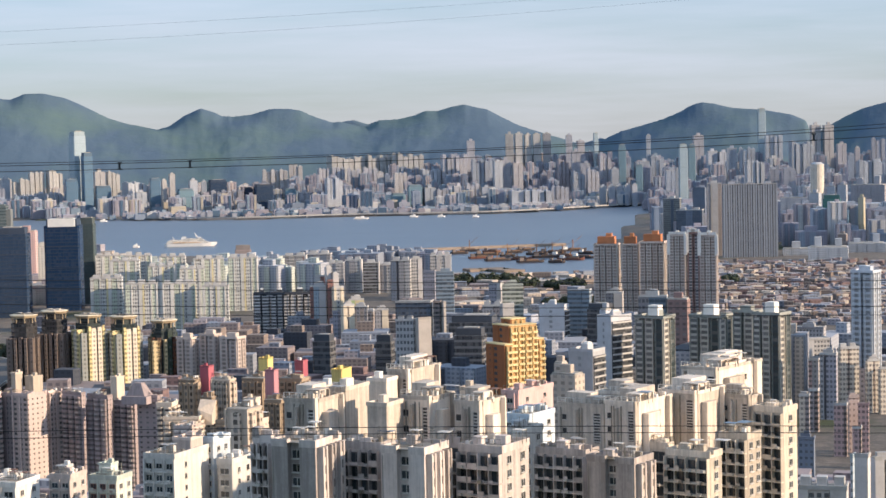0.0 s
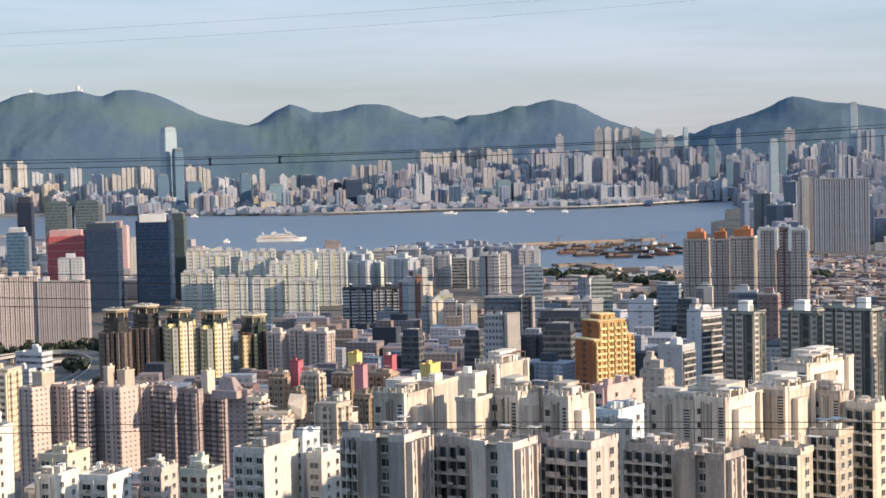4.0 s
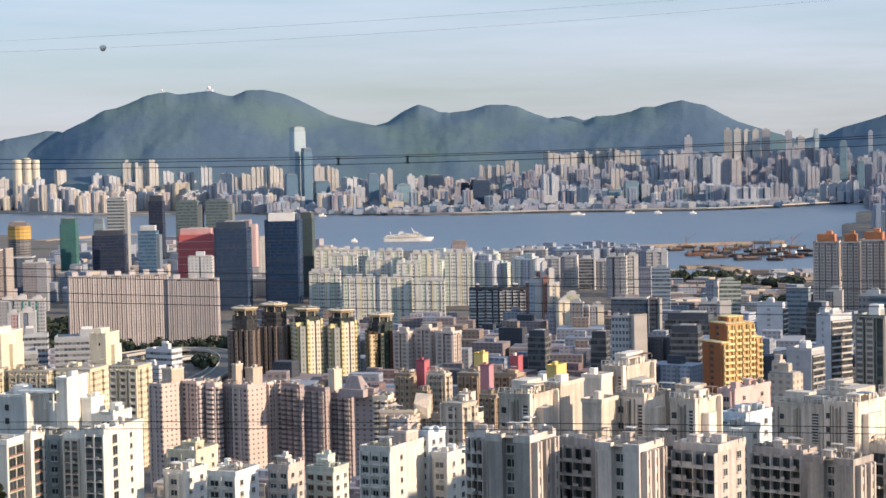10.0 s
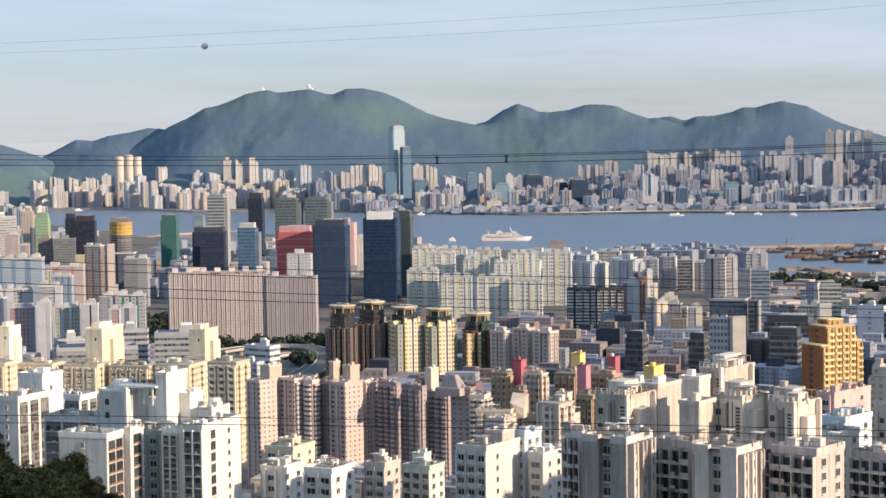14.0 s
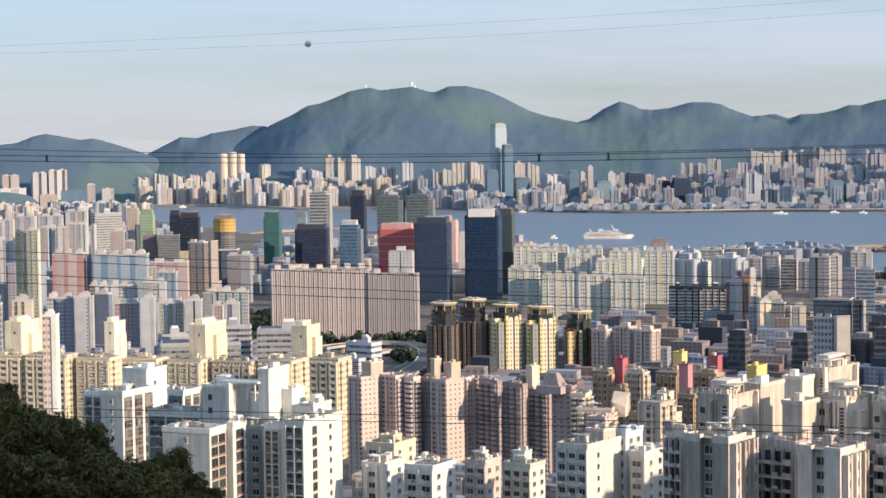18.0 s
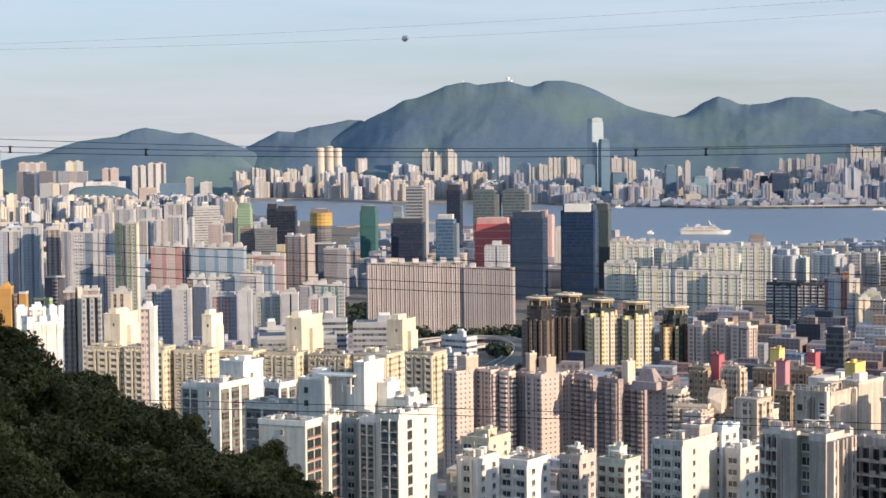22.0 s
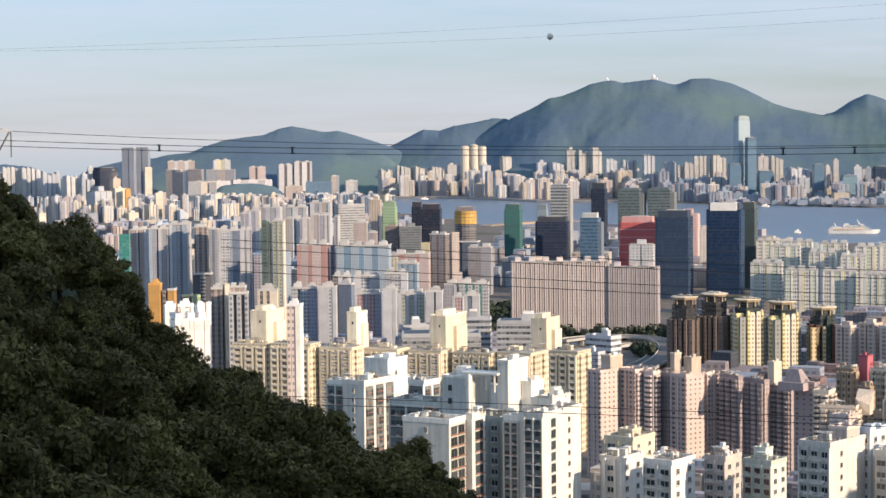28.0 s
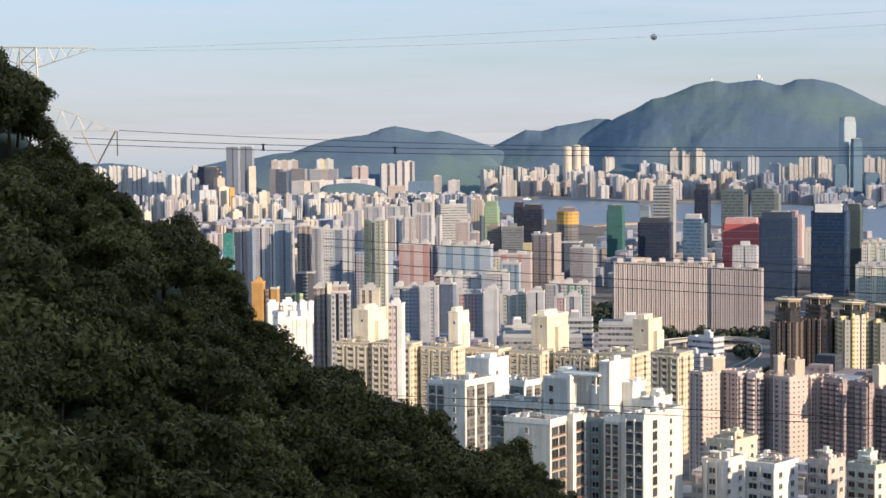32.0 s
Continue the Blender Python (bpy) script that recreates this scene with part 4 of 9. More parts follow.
tower(16.20, 4500, 22.0, 16.5, 73.3, -15, "white", "far")
tower(15.75, 4500, 38.5, 28.9, 73.0, -15, "white", "far")
tower(15.36, 4500, 22.0, 16.5, 100.8, -15, "cream", "far")
tower(15.01, 4500, 25.2, 18.9, 100.6, -15, "cream", "far")
tower(14.63, 4500, 25.2, 18.9, 105.4, -15, "cream", "far")
tower(14.21, 4400, 26.8, 20.1, 80.9, -15, "white", "far")
tower(13.69, 4400, 32.0, 24.0, 78.1, -15, "white", "far")
tower(13.13, 4380, 26.5, 19.9, 89.1, -15, "lgrey", "far")
tower(16.00, 4350, 49.8, 37.4, 50.6, -10, "white", "far")
tower(12.52, 4300, 26.0, 19.5, 73.9, -15, "tan", "far")
tower(11.92, 4330, 31.3, 23.4, 73.0, -15, "cream", "far")
tower(14.74, 4280, 43.4, 32.6, 39.1, -10, "lgrey", "far")
tower(14.10, 4260, 43.1, 32.3, 33.1, -10, "lgrey", "far")
tower(13.45, 4250, 42.9, 32.2, 36.7, -10, "lgrey", "far")
tower(13.77, 4300, 108.7, 81.5, 40.5, -10, "cream", "far")
tower(12.64, 4230, 42.5, 31.9, 41.5, -10, "lgrey", "far")
tower(12.00, 4200, 42.1, 31.6, 41.9, -10, "lgrey", "far")
tower(11.40, 4180, 36.5, 27.4, 42.1, -10, "lgrey", "far")
tower(31.93, 3950, 33.1, 24.8, 82.3, -10, "brite", "far")
tower(31.40, 3960, 33.3, 25.0, 83.9, -10, "brite", "far")
tower(30.84, 3950, 35.3, 26.4, 82.4, -10, "brite", "far")
tower(30.28, 3900, 34.9, 26.2, 75.0, -10, "white", "far")
tower(29.71, 3850, 27.9, 20.9, 67.7, -10, "brite", "far")
tower(29.24, 3840, 25.0, 18.7, 66.4, -10, "white", "far")
tower(28.47, 3800, 17.2, 12.9, 62.2, -10, "orange", "far")
tower(18.41, 1900, 20.0, 16.0, 66.6, 0, "orange", "round")


def crown_tower(az, r, top, pale, turn, label):
    """A tower with a dark glass core, projecting ribs of rooms and a flared octagonal cap on a dark drum."""
    w = 17.5
    root, z = stand("residential_tower", az, r, w, w, turn, label, "building", "crowned towers")
    h = top - z - 5.0
    dark = facade((0.045, 0.062, 0.062), (0.018, 0.028, 0.032), 2.5, 1.7, 0.8, 0.62, 0.25, 0.2, 0.25) if pale else facade((0.035, 0.035, 0.04), (0.014, 0.017, 0.022), 2.5, 1.7, 0.8, 0.62, 0.25, 0.2, 0.25)
    k = w * 0.36
    ring = [(-k, -w * 0.2), (-w * 0.2, -k), (w * 0.2, -k), (k, -w * 0.2), (k, w * 0.2), (w * 0.2, k), (-w * 0.2, k), (-k, w * 0.2)]
    child("core", prism_mesh("core", ring, 0, h, [dark]), root)

    def rib(colour, glass=0.3):
        return facade(colour, tuple(glass * q for q in colour), 2.5, 2.2, 0.42, 0.5, 0.35, 0.12, 0.3)

    cream, yellow, gold, brown = (0.76, 0.69, 0.57), (0.78, 0.66, 0.34), (0.64, 0.52, 0.31), (0.2, 0.16, 0.14)
    if pale == 2:  # cream and yellow ribs
        front = [(-0.36, 2.2, 1.2, (0.09, 0.115, 0.115), -6), (-0.16, 1.5, 2.6, yellow, -3.5), (-0.02, 3.0, 2.2, cream, -4.5), (0.17, 2.6, 2.9, cream, -4.0), (0.3, 1.3, 2.9, yellow, -3.0), (0.42, 1.8, 1.4, (0.32, 0.34, 0.33), -5)]
    elif pale == 1:  # the end tower
        front = [(-0.3, 2.2, 1.2, (0.12, 0.07, 0.05), -5), (-0.1, 1.6, 2.4, gold, -6), (0.05, 2.4, 1.6, (0.05, 0.075, 0.055), -3), (0.22, 2.2, 2.2, (0.2, 0.09, 0.055), -5), (0.36, 2.6, 2.6, gold, -6.5)]
    else:
        front = [(-0.36, 2.0, 1.6, brown, -8), (-0.14, 1.6, 2.4, brown, -8), (0.02, 1.9, 2.2, (0.15, 0.12, 0.11), -7.5), (0.2, 1.6, 2.4, brown, -8), (0.38, 2.0, 1.6, brown, -8)]
    for fx, bw, deep, colour, low in front:
        child("bay", unit(bw, deep + 2.0, h + low, rib(colour)), root, pose(fx * w, -k - deep / 2 + 0.9, 0))
        if fx < 0.25:
            child("bay", unit(deep + 2.0, bw, h + low, rib(colour)), root, pose(k + deep / 2 - 0.9, fx * w, 0))
        child("bay", unit(deep + 2.0, bw, h + low, rib(colour)), root, pose(-k - deep / 2 + 0.9, -fx * w, 0))
        if low > -5 and pale:
            child("fin_top", unit(bw * 0.9, 1.2, 2.0, plain_wall(colour)), root, pose(fx * w, -k - deep + 0.6, h + low))
    octo = [(math.cos(math.pi / 8 + a * math.pi / 4), math.sin(math.pi / 8 + a * math.pi / 4)) for a in range(8)]
    tan = plain_wall((0.56, 0.45, 0.3))
    child("crown_drum", prism_mesh("crown_drum", [(x * 5.4, y * 5.4) for x, y in octo], h, h + 3.2, [dark]), root)
    for x, y in octo:
        child("crown_post", unit(0.5, 0.5, 3.0, tan), root, pose(x * 6.2, y * 6.2, h + 0.2))
    child("crown_rim", prism_mesh("crown_rim", [(x * 6.6, y * 6.6) for x, y in octo], h + 3.0, h + 4.4, [tan], [(x * 8.0, y * 8.0) for x, y in octo]), root)
    child("crown_cap", prism_mesh("crown_cap", [(x * 8.0, y * 8.0) for x, y in octo], h + 4.4, h + 4.9, [plain_wall((0.66, 0.58, 0.44))], [(x * 7.4, y * 7.4) for x, y in octo]), root)
    child("roof_plant", boxes_mesh("roof_plant", [(-3.5, -1.2, -2, 1.5, 0, 0.9), (0.4, 3.2, -1, 2.4, 0, 0.7), (-1, 1.4, -4.2, -2.6, 0, 0.8)], [ROOF]), root, pose(0, 0, h + 4.9))
    return root


crown_tower(12.11, 1130, 46.9, 0, -20, "dark brown ribbed residential tower with flared tan crown")
crown_tower(11.26, 1135, 48.2, 0, -20, "dark brown ribbed residential tower with flared tan crown")
crown_tower(10.31, 1130, 45.6, 2, 22, "cream and yellow ribbed residential tower with flared tan crown")
crown_tower(9.32, 1130, 44.3, 2, 22, "cream and yellow ribbed residential tower with flared tan crown")
crown_tower(8.18, 1130, 41.3, 1, 18, "dark green and gold residential tower with flared tan crown")

# ---- slabs and towers painted in upright strips ----
STRIPES = {  # paint, window colour (none: plain wall), bay width, window width and height
    "w": ((0.55, 0.545, 0.54), None), "x": ((0.53, 0.53, 0.53), ((0.2, 0.22, 0.25), 1.9, 0.62, 0.5)), "r": ((0.47, 0.36, 0.35), ((0.34, 0.15, 0.15), 2.0, 0.5, 0.6)),
    "s": ((0.5, 0.3, 0.275), ((0.4, 0.24, 0.22), 1.8, 0.4, 0.4)), "p": ((0.53, 0.44, 0.42), ((0.42, 0.34, 0.33), 1.8, 0.4, 0.4)), "b": ((0.38, 0.45, 0.51), ((0.29, 0.36, 0.42), 1.8, 0.4, 0.4)),
    "m": ((0.2, 0.31, 0.42), ((0.15, 0.24, 0.34), 1.8, 0.4, 0.4)), "l": ((0.4, 0.4, 0.46), ((0.27, 0.28, 0.34), 1.8, 0.6, 0.5)), "g": ((0.47, 0.48, 0.42), ((0.24, 0.3, 0.2), 2.0, 0.62, 0.55)),
    "d": ((0.12, 0.125, 0.14), None), "t": ((0.46, 0.4, 0.36), ((0.34, 0.29, 0.27), 2.2, 0.4, 0.45)), "c": ((0.72, 0.64, 0.5), None), "k": ((0.19, 0.23, 0.3), ((0.15, 0.19, 0.25), 2.0, 0.5, 0.4)),
    "y": ((0.62, 0.55, 0.36), None), "o": ((0.66, 0.37, 0.11), None), "n": ((0.3, 0.25, 0.235), ((0.12, 0.11, 0.11), 2.4, 0.85, 0.5)), "e": ((0.22, 0.36, 0.4), ((0.14, 0.24, 0.28), 2.0, 0.6, 0.5)),
    "u": ((0.4, 0.4, 0.42), ((0.25, 0.26, 0.29), 1.9, 0.5, 0.5)), "v": ((0.13, 0.18, 0.16), ((0.06, 0.09, 0.09), 2.2, 0.8, 0.5)), "q": ((0.34, 0.32, 0.33), ((0.17, 0.17, 0.19), 2.2, 0.6, 0.5)),
    "h": ((0.25, 0.27, 0.27), ((0.1, 0.115, 0.13), 2.4, 0.9, 0.5)), "a": ((0.07, 0.3, 0.27), ((0.055, 0.25, 0.23), 2.4, 0.8, 0.7)), "i": ((0.4, 0.5, 0.26), None), "f": ((0.5, 0.54, 0.47), ((0.46, 0.5, 0.45), 1.8, 0.6, 0.5)), "C": ((0.64, 0.59, 0.51), ((0.4, 0.36, 0.33), 1.7, 0.66, 0.5)), "Q": ((0.52, 0.38, 0.37), ((0.34, 0.27, 0.28), 1.9, 0.66, 0.5)), "R": ((0.3, 0.165, 0.145), ((0.2, 0.12, 0.11), 2.0, 0.5, 0.5)), "P": ((0.5, 0.465, 0.43), None), "G": ((0.47, 0.5, 0.45), ((0.16, 0.2, 0.17), 3.0, 0.92, 0.55)), "H": ((0.31, 0.34, 0.39), ((0.26, 0.29, 0.34), 2.4, 0.5, 0.5)), "K": ((0.12, 0.15, 0.2), ((0.09, 0.115, 0.16), 2.4, 0.7, 0.5)), "B": ((0.26, 0.33, 0.4), ((0.13, 0.18, 0.24), 3.0, 0.95, 0.5)), "z": ((0.3, 0.31, 0.33), ((0.06, 0.065, 0.07), 3.0, 0.95, 0.6)),
}


def striped(left, right, r, top, pattern, label, turn, houses):
    """A block between two bearings, its face of upright strips: a letter for the paint and a digit for the width of each."""
    w = r * radians(left - right)
    d = max(6.0 if left > -9 else 4.0, min(16.0, 0.55 * w))
    w = w - d * abs(math.sin(radians(turn))) if w > 1.6 * d * abs(math.sin(radians(turn))) else 0.5 * w
    w /= math.cos(radians(turn))
    root, z = stand("residential_tower", 0.5 * (left + right), r, w, d, turn, label, "building", "painted town blocks")
    g, h, fl = random.Random(int(left * 100) + int(r)), top - z, 1.95 if left < -9 and r < 1200 else level(r)
    total, x = sum(int(q) for q in pattern[1::2]), -w / 2
    for key, share in zip(pattern[::2], pattern[1::2]):
        paint, pane = STRIPES[key]
        # eastern paint is brightened within 900 m and made darker, bluer beyond
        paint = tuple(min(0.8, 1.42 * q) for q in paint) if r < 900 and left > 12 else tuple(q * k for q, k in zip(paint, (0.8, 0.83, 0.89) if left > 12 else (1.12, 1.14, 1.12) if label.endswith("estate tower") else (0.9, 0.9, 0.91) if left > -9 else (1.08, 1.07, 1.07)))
        sw = w * int(share) / total
        wall = plain_wall(paint) if pane is None else facade(paint, tuple((0.72 if left > 12 else 0.52) * q for q in pane[0]), fl * (1.0 if left > 12 else 1.25), pane[1], pane[2], pane[3], 0.4, 0.2, 0.3)
        back = 1.3 if key == "d" else 0.0 if pane is None else 0.35
        child("recess" if key == "d" else "painted_strip", unit(sw - 0.12, d - 2 * back, h - (1.0 if key == "d" else 0.35 * (pane is not None)), wall), root, pose(x + sw / 2, 0, 0))
        x += sw
    paint = STRIPES[pattern[0]][0] if len(pattern) < 4 else STRIPES["w"][0]
    paint = tuple(min(0.8, (1.42 if r < 900 and left > 12 else 0.88) * q) for q in paint)
    child("roof_slab", unit(w - 0.8, d - 0.9, 0.5, ROOF), root, pose(0, 0, h))
    child("parapet", boxes_mesh("parapet", [(-w / 2, w / 2, -d / 2 - 0.1, -d / 2 + 0.3, -0.2, 1.0), (w / 2 - 0.3, w / 2 + 0.1, -d / 2 + 0.3, d / 2, -0.2, 1.0)], [plain_wall(paint)]), root, pose(0, 0, h))
    for i in range(houses):
        lw, lh = min(w * 0.62 / houses, 7.0), min(1.8 + 1.6 * g.random(), 0.9 + 0.12 * w)
        lx = ((i + 0.5) / houses - 0.5) * w + g.uniform(-0.1, 0.1) * lw
        child("lift_house", unit(lw, d * 0.45, lh, plain_wall(paint)), root, pose(lx, 0.05 * d, h + 0.3))
        if lw > 3.5 and r < 1450:
            child("water_tank", unit(lw * 0.55, d * 0.25, 1.0, plain_wall(paint)), root, pose(lx + 0.12 * lw, 0.0, h + 0.3 + lh))
    return root


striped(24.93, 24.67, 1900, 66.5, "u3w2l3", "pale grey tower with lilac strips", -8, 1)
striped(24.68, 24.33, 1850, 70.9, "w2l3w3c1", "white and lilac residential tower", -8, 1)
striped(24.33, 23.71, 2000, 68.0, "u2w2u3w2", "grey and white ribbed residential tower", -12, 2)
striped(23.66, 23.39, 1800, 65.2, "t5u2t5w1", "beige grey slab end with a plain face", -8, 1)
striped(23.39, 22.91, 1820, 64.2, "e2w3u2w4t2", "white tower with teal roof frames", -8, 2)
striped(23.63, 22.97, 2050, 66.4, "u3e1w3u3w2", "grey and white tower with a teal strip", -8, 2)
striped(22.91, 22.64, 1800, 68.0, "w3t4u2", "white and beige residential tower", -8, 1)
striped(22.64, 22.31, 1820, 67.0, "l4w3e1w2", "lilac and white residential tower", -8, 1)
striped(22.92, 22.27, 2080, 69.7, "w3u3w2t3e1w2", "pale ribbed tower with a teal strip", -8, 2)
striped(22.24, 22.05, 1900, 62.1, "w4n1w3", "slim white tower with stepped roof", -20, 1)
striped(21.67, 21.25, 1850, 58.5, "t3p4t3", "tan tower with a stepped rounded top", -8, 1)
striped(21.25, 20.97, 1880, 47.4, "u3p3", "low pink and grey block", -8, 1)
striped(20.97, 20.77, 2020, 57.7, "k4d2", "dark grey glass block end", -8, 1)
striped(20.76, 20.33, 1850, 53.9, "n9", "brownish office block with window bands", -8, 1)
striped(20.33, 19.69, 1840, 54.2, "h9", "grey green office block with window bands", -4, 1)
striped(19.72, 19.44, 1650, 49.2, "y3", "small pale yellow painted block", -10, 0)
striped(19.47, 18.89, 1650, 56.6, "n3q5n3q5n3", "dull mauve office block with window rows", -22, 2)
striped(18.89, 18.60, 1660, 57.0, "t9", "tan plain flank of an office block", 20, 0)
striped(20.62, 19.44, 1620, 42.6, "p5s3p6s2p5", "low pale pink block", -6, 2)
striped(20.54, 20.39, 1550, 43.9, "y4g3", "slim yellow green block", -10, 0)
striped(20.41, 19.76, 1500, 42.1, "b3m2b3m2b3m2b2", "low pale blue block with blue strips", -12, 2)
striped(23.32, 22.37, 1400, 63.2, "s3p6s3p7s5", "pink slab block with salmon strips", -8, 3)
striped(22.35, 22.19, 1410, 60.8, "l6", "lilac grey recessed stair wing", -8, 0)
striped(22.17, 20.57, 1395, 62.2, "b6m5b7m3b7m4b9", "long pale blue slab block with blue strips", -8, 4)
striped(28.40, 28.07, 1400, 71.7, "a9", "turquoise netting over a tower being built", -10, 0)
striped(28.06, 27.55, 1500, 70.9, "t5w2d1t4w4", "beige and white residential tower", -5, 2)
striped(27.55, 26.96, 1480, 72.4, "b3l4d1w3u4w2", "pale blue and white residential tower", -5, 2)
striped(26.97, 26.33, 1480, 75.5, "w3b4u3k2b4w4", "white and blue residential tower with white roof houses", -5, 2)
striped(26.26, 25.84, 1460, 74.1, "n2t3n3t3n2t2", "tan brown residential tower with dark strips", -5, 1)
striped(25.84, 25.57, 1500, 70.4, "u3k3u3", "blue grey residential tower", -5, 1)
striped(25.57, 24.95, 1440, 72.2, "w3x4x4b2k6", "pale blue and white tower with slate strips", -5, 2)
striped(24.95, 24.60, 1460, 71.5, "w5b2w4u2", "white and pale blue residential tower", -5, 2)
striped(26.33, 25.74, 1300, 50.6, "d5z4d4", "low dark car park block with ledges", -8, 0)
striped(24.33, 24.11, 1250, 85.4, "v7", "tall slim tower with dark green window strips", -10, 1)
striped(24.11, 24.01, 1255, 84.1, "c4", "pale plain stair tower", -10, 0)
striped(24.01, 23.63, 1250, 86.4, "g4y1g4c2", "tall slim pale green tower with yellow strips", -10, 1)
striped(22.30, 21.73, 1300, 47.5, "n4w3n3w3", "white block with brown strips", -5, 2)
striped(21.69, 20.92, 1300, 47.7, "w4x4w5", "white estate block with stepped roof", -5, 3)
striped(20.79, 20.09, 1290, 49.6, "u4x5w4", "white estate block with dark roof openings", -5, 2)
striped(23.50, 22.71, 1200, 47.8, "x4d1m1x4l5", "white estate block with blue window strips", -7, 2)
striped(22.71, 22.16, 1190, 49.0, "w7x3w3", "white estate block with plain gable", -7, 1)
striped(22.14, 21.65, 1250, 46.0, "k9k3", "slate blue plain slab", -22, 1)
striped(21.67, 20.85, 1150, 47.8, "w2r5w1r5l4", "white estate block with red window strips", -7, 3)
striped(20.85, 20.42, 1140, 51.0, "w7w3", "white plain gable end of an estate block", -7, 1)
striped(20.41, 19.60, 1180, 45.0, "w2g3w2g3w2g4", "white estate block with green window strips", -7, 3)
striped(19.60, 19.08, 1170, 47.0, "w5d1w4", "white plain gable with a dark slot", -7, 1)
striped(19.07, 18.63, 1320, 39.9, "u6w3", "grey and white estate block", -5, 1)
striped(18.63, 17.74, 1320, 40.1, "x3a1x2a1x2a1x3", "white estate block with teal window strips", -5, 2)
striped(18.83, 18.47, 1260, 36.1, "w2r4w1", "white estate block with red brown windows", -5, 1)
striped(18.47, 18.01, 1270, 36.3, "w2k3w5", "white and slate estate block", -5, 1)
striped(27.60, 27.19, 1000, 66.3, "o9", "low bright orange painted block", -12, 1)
# a shaded recess of the orange block, darkened by brown paint
striped(27.20, 27.04, 1000, 62.5, "n9", "recessed wing of the orange block, its shade painted brown", -12, 0)
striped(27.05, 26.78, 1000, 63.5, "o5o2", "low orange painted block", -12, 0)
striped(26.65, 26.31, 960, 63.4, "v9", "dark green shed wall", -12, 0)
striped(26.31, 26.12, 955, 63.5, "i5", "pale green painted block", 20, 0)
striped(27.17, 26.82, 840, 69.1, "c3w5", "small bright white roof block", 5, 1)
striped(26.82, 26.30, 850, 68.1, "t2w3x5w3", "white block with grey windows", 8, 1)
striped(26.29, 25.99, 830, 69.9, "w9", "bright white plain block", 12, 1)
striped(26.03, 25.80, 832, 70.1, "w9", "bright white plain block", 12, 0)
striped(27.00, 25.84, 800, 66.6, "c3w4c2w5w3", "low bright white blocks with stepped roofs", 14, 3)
striped(25.81, 25.44, 1000, 63.6, "n3t4n2t3", "tan brown residential tower", -7, 1)
striped(25.47, 25.27, 1000, 65.3, "c9", "narrow cream stair wing", 10, 0)
striped(25.29, 24.77, 1005, 63.9, "p4t2p4", "pinkish residential tower with stepped roof", -10, 2)
striped(25.31, 24.72, 990, 61.9, "x3d2x3d2x2", "pale block with dark window bays", -7, 0)
striped(24.48, 23.86, 960, 65.4, "c2n2c3n2c6", "cream residential tower with brown balcony bays", -6, 1)
striped(23.65, 23.15, 800, 71.5, "t3p3c4", "tan tower with pink roof house", -12, 1)
# H is a grey lilac paint that holds the distance haze on this pair
striped(28.27, 27.86, 4600, 116.7, "H5K1H4", "hazy grey lilac high-rise on the far shore", -20, 0)
striped(27.86, 27.46, 4610, 117.6, "H4K1H5", "hazy grey lilac high-rise on the far shore", -20, 0)
striped(28.83, 28.43, 4100, 74.8, "K6n2", "dark slate office tower with cream cap", -20, 1)
striped(27.66, 27.42, 4300, 75.3, "c5", "bright cream slab tower in the sun", 16, 0)
striped(27.04, 26.55, 3950, 75.5, "q4K2q3", "dull brown office block", -20, 1)
striped(26.83, 26.48, 3900, 70.6, "K9", "dark slate glass office block", -20, 0)
striped(26.41, 25.94, 4000, 74.1, "q9", "dull mauve office block", -20, 1)
striped(27.00, 26.20, 4560, 84.7, "t3w2t3w2t3", "pale flats row on the far hill", 8, 3)
striped(25.70, 25.18, 4500, 86.8, "w2y2g2w3", "white and yellow green flats row", 10, 2)
striped(25.88, 25.04, 4420, 66.5, "u5t3u4", "grey beige flats on the far shore", -10, 2)
striped(24.66, 24.18, 4450, 71.3, "p3d1p4", "pale pink twin tower on the far shore", 4, 2)
striped(25.87, 25.19, 4300, 44.1, "c4w5", "low white block in the sun", 16, 1)
striped(25.16, 23.99, 4350, 44.6, "w3x3w4x3w3", "low white terraced blocks in the sun", 14, 3)
striped(26.40, 25.80, 3800, 54.7, "x5c3", "pale grey office block with cream flank", -6, 1)
striped(25.80, 25.58, 3790, 53.5, "x4", "pale grey office block wing", -6, 0)
striped(26.54, 25.66, 3600, 33.7, "B9", "slate blue banded glass block", -20, 1)
striped(25.68, 25.37, 3500, 40.1, "c5t2", "cream tower in the sun", 14, 1)
striped(25.39, 24.89, 3550, 31.3, "K9", "dark slate glass block", -20, 1)
striped(28.53, 28.17, 3500, 51.5, "c5", "low cream block in the sun", 16, 1)
striped(28.20, 28.04, 3480, 50.8, "o5", "low orange block in the sun", 16, 0)
striped(28.14, 27.73, 3300, 39.4, "c2u2c2u2", "cream and grey flats tower", 8, 1)
striped(27.37, 27.03, 3300, 48.1, "c5t2", "cream flats tower in the sun", 12, 1)
striped(23.65, 23.11, 3950, 39.9, "t9", "low tan block by the shore", 10, 1)
striped(23.03, 22.26, 4300, 40.2, "m9", "blue netting over a building on the shore", -8, 0)
striped(22.31, 22.06, 4320, 51.6, "t3u2", "pale beige tower on the shore", 8, 1)
striped(21.90, 21.53, 4400, 39.5, "w5u2", "white tower on the far shore", 8, 1)
striped(23.85, 23.40, 4610, 73.3, "w2d1w2", "white flats on the far hillside", 14, 2)
striped(23.40, 22.84, 4615, 79.3, "w2d1w2d1w1", "white flats on the far hillside", 14, 2)
striped(18.36, 17.62, 1700, 42.6, "q5u4", "grey mauve office block with window rows", -10, 2)
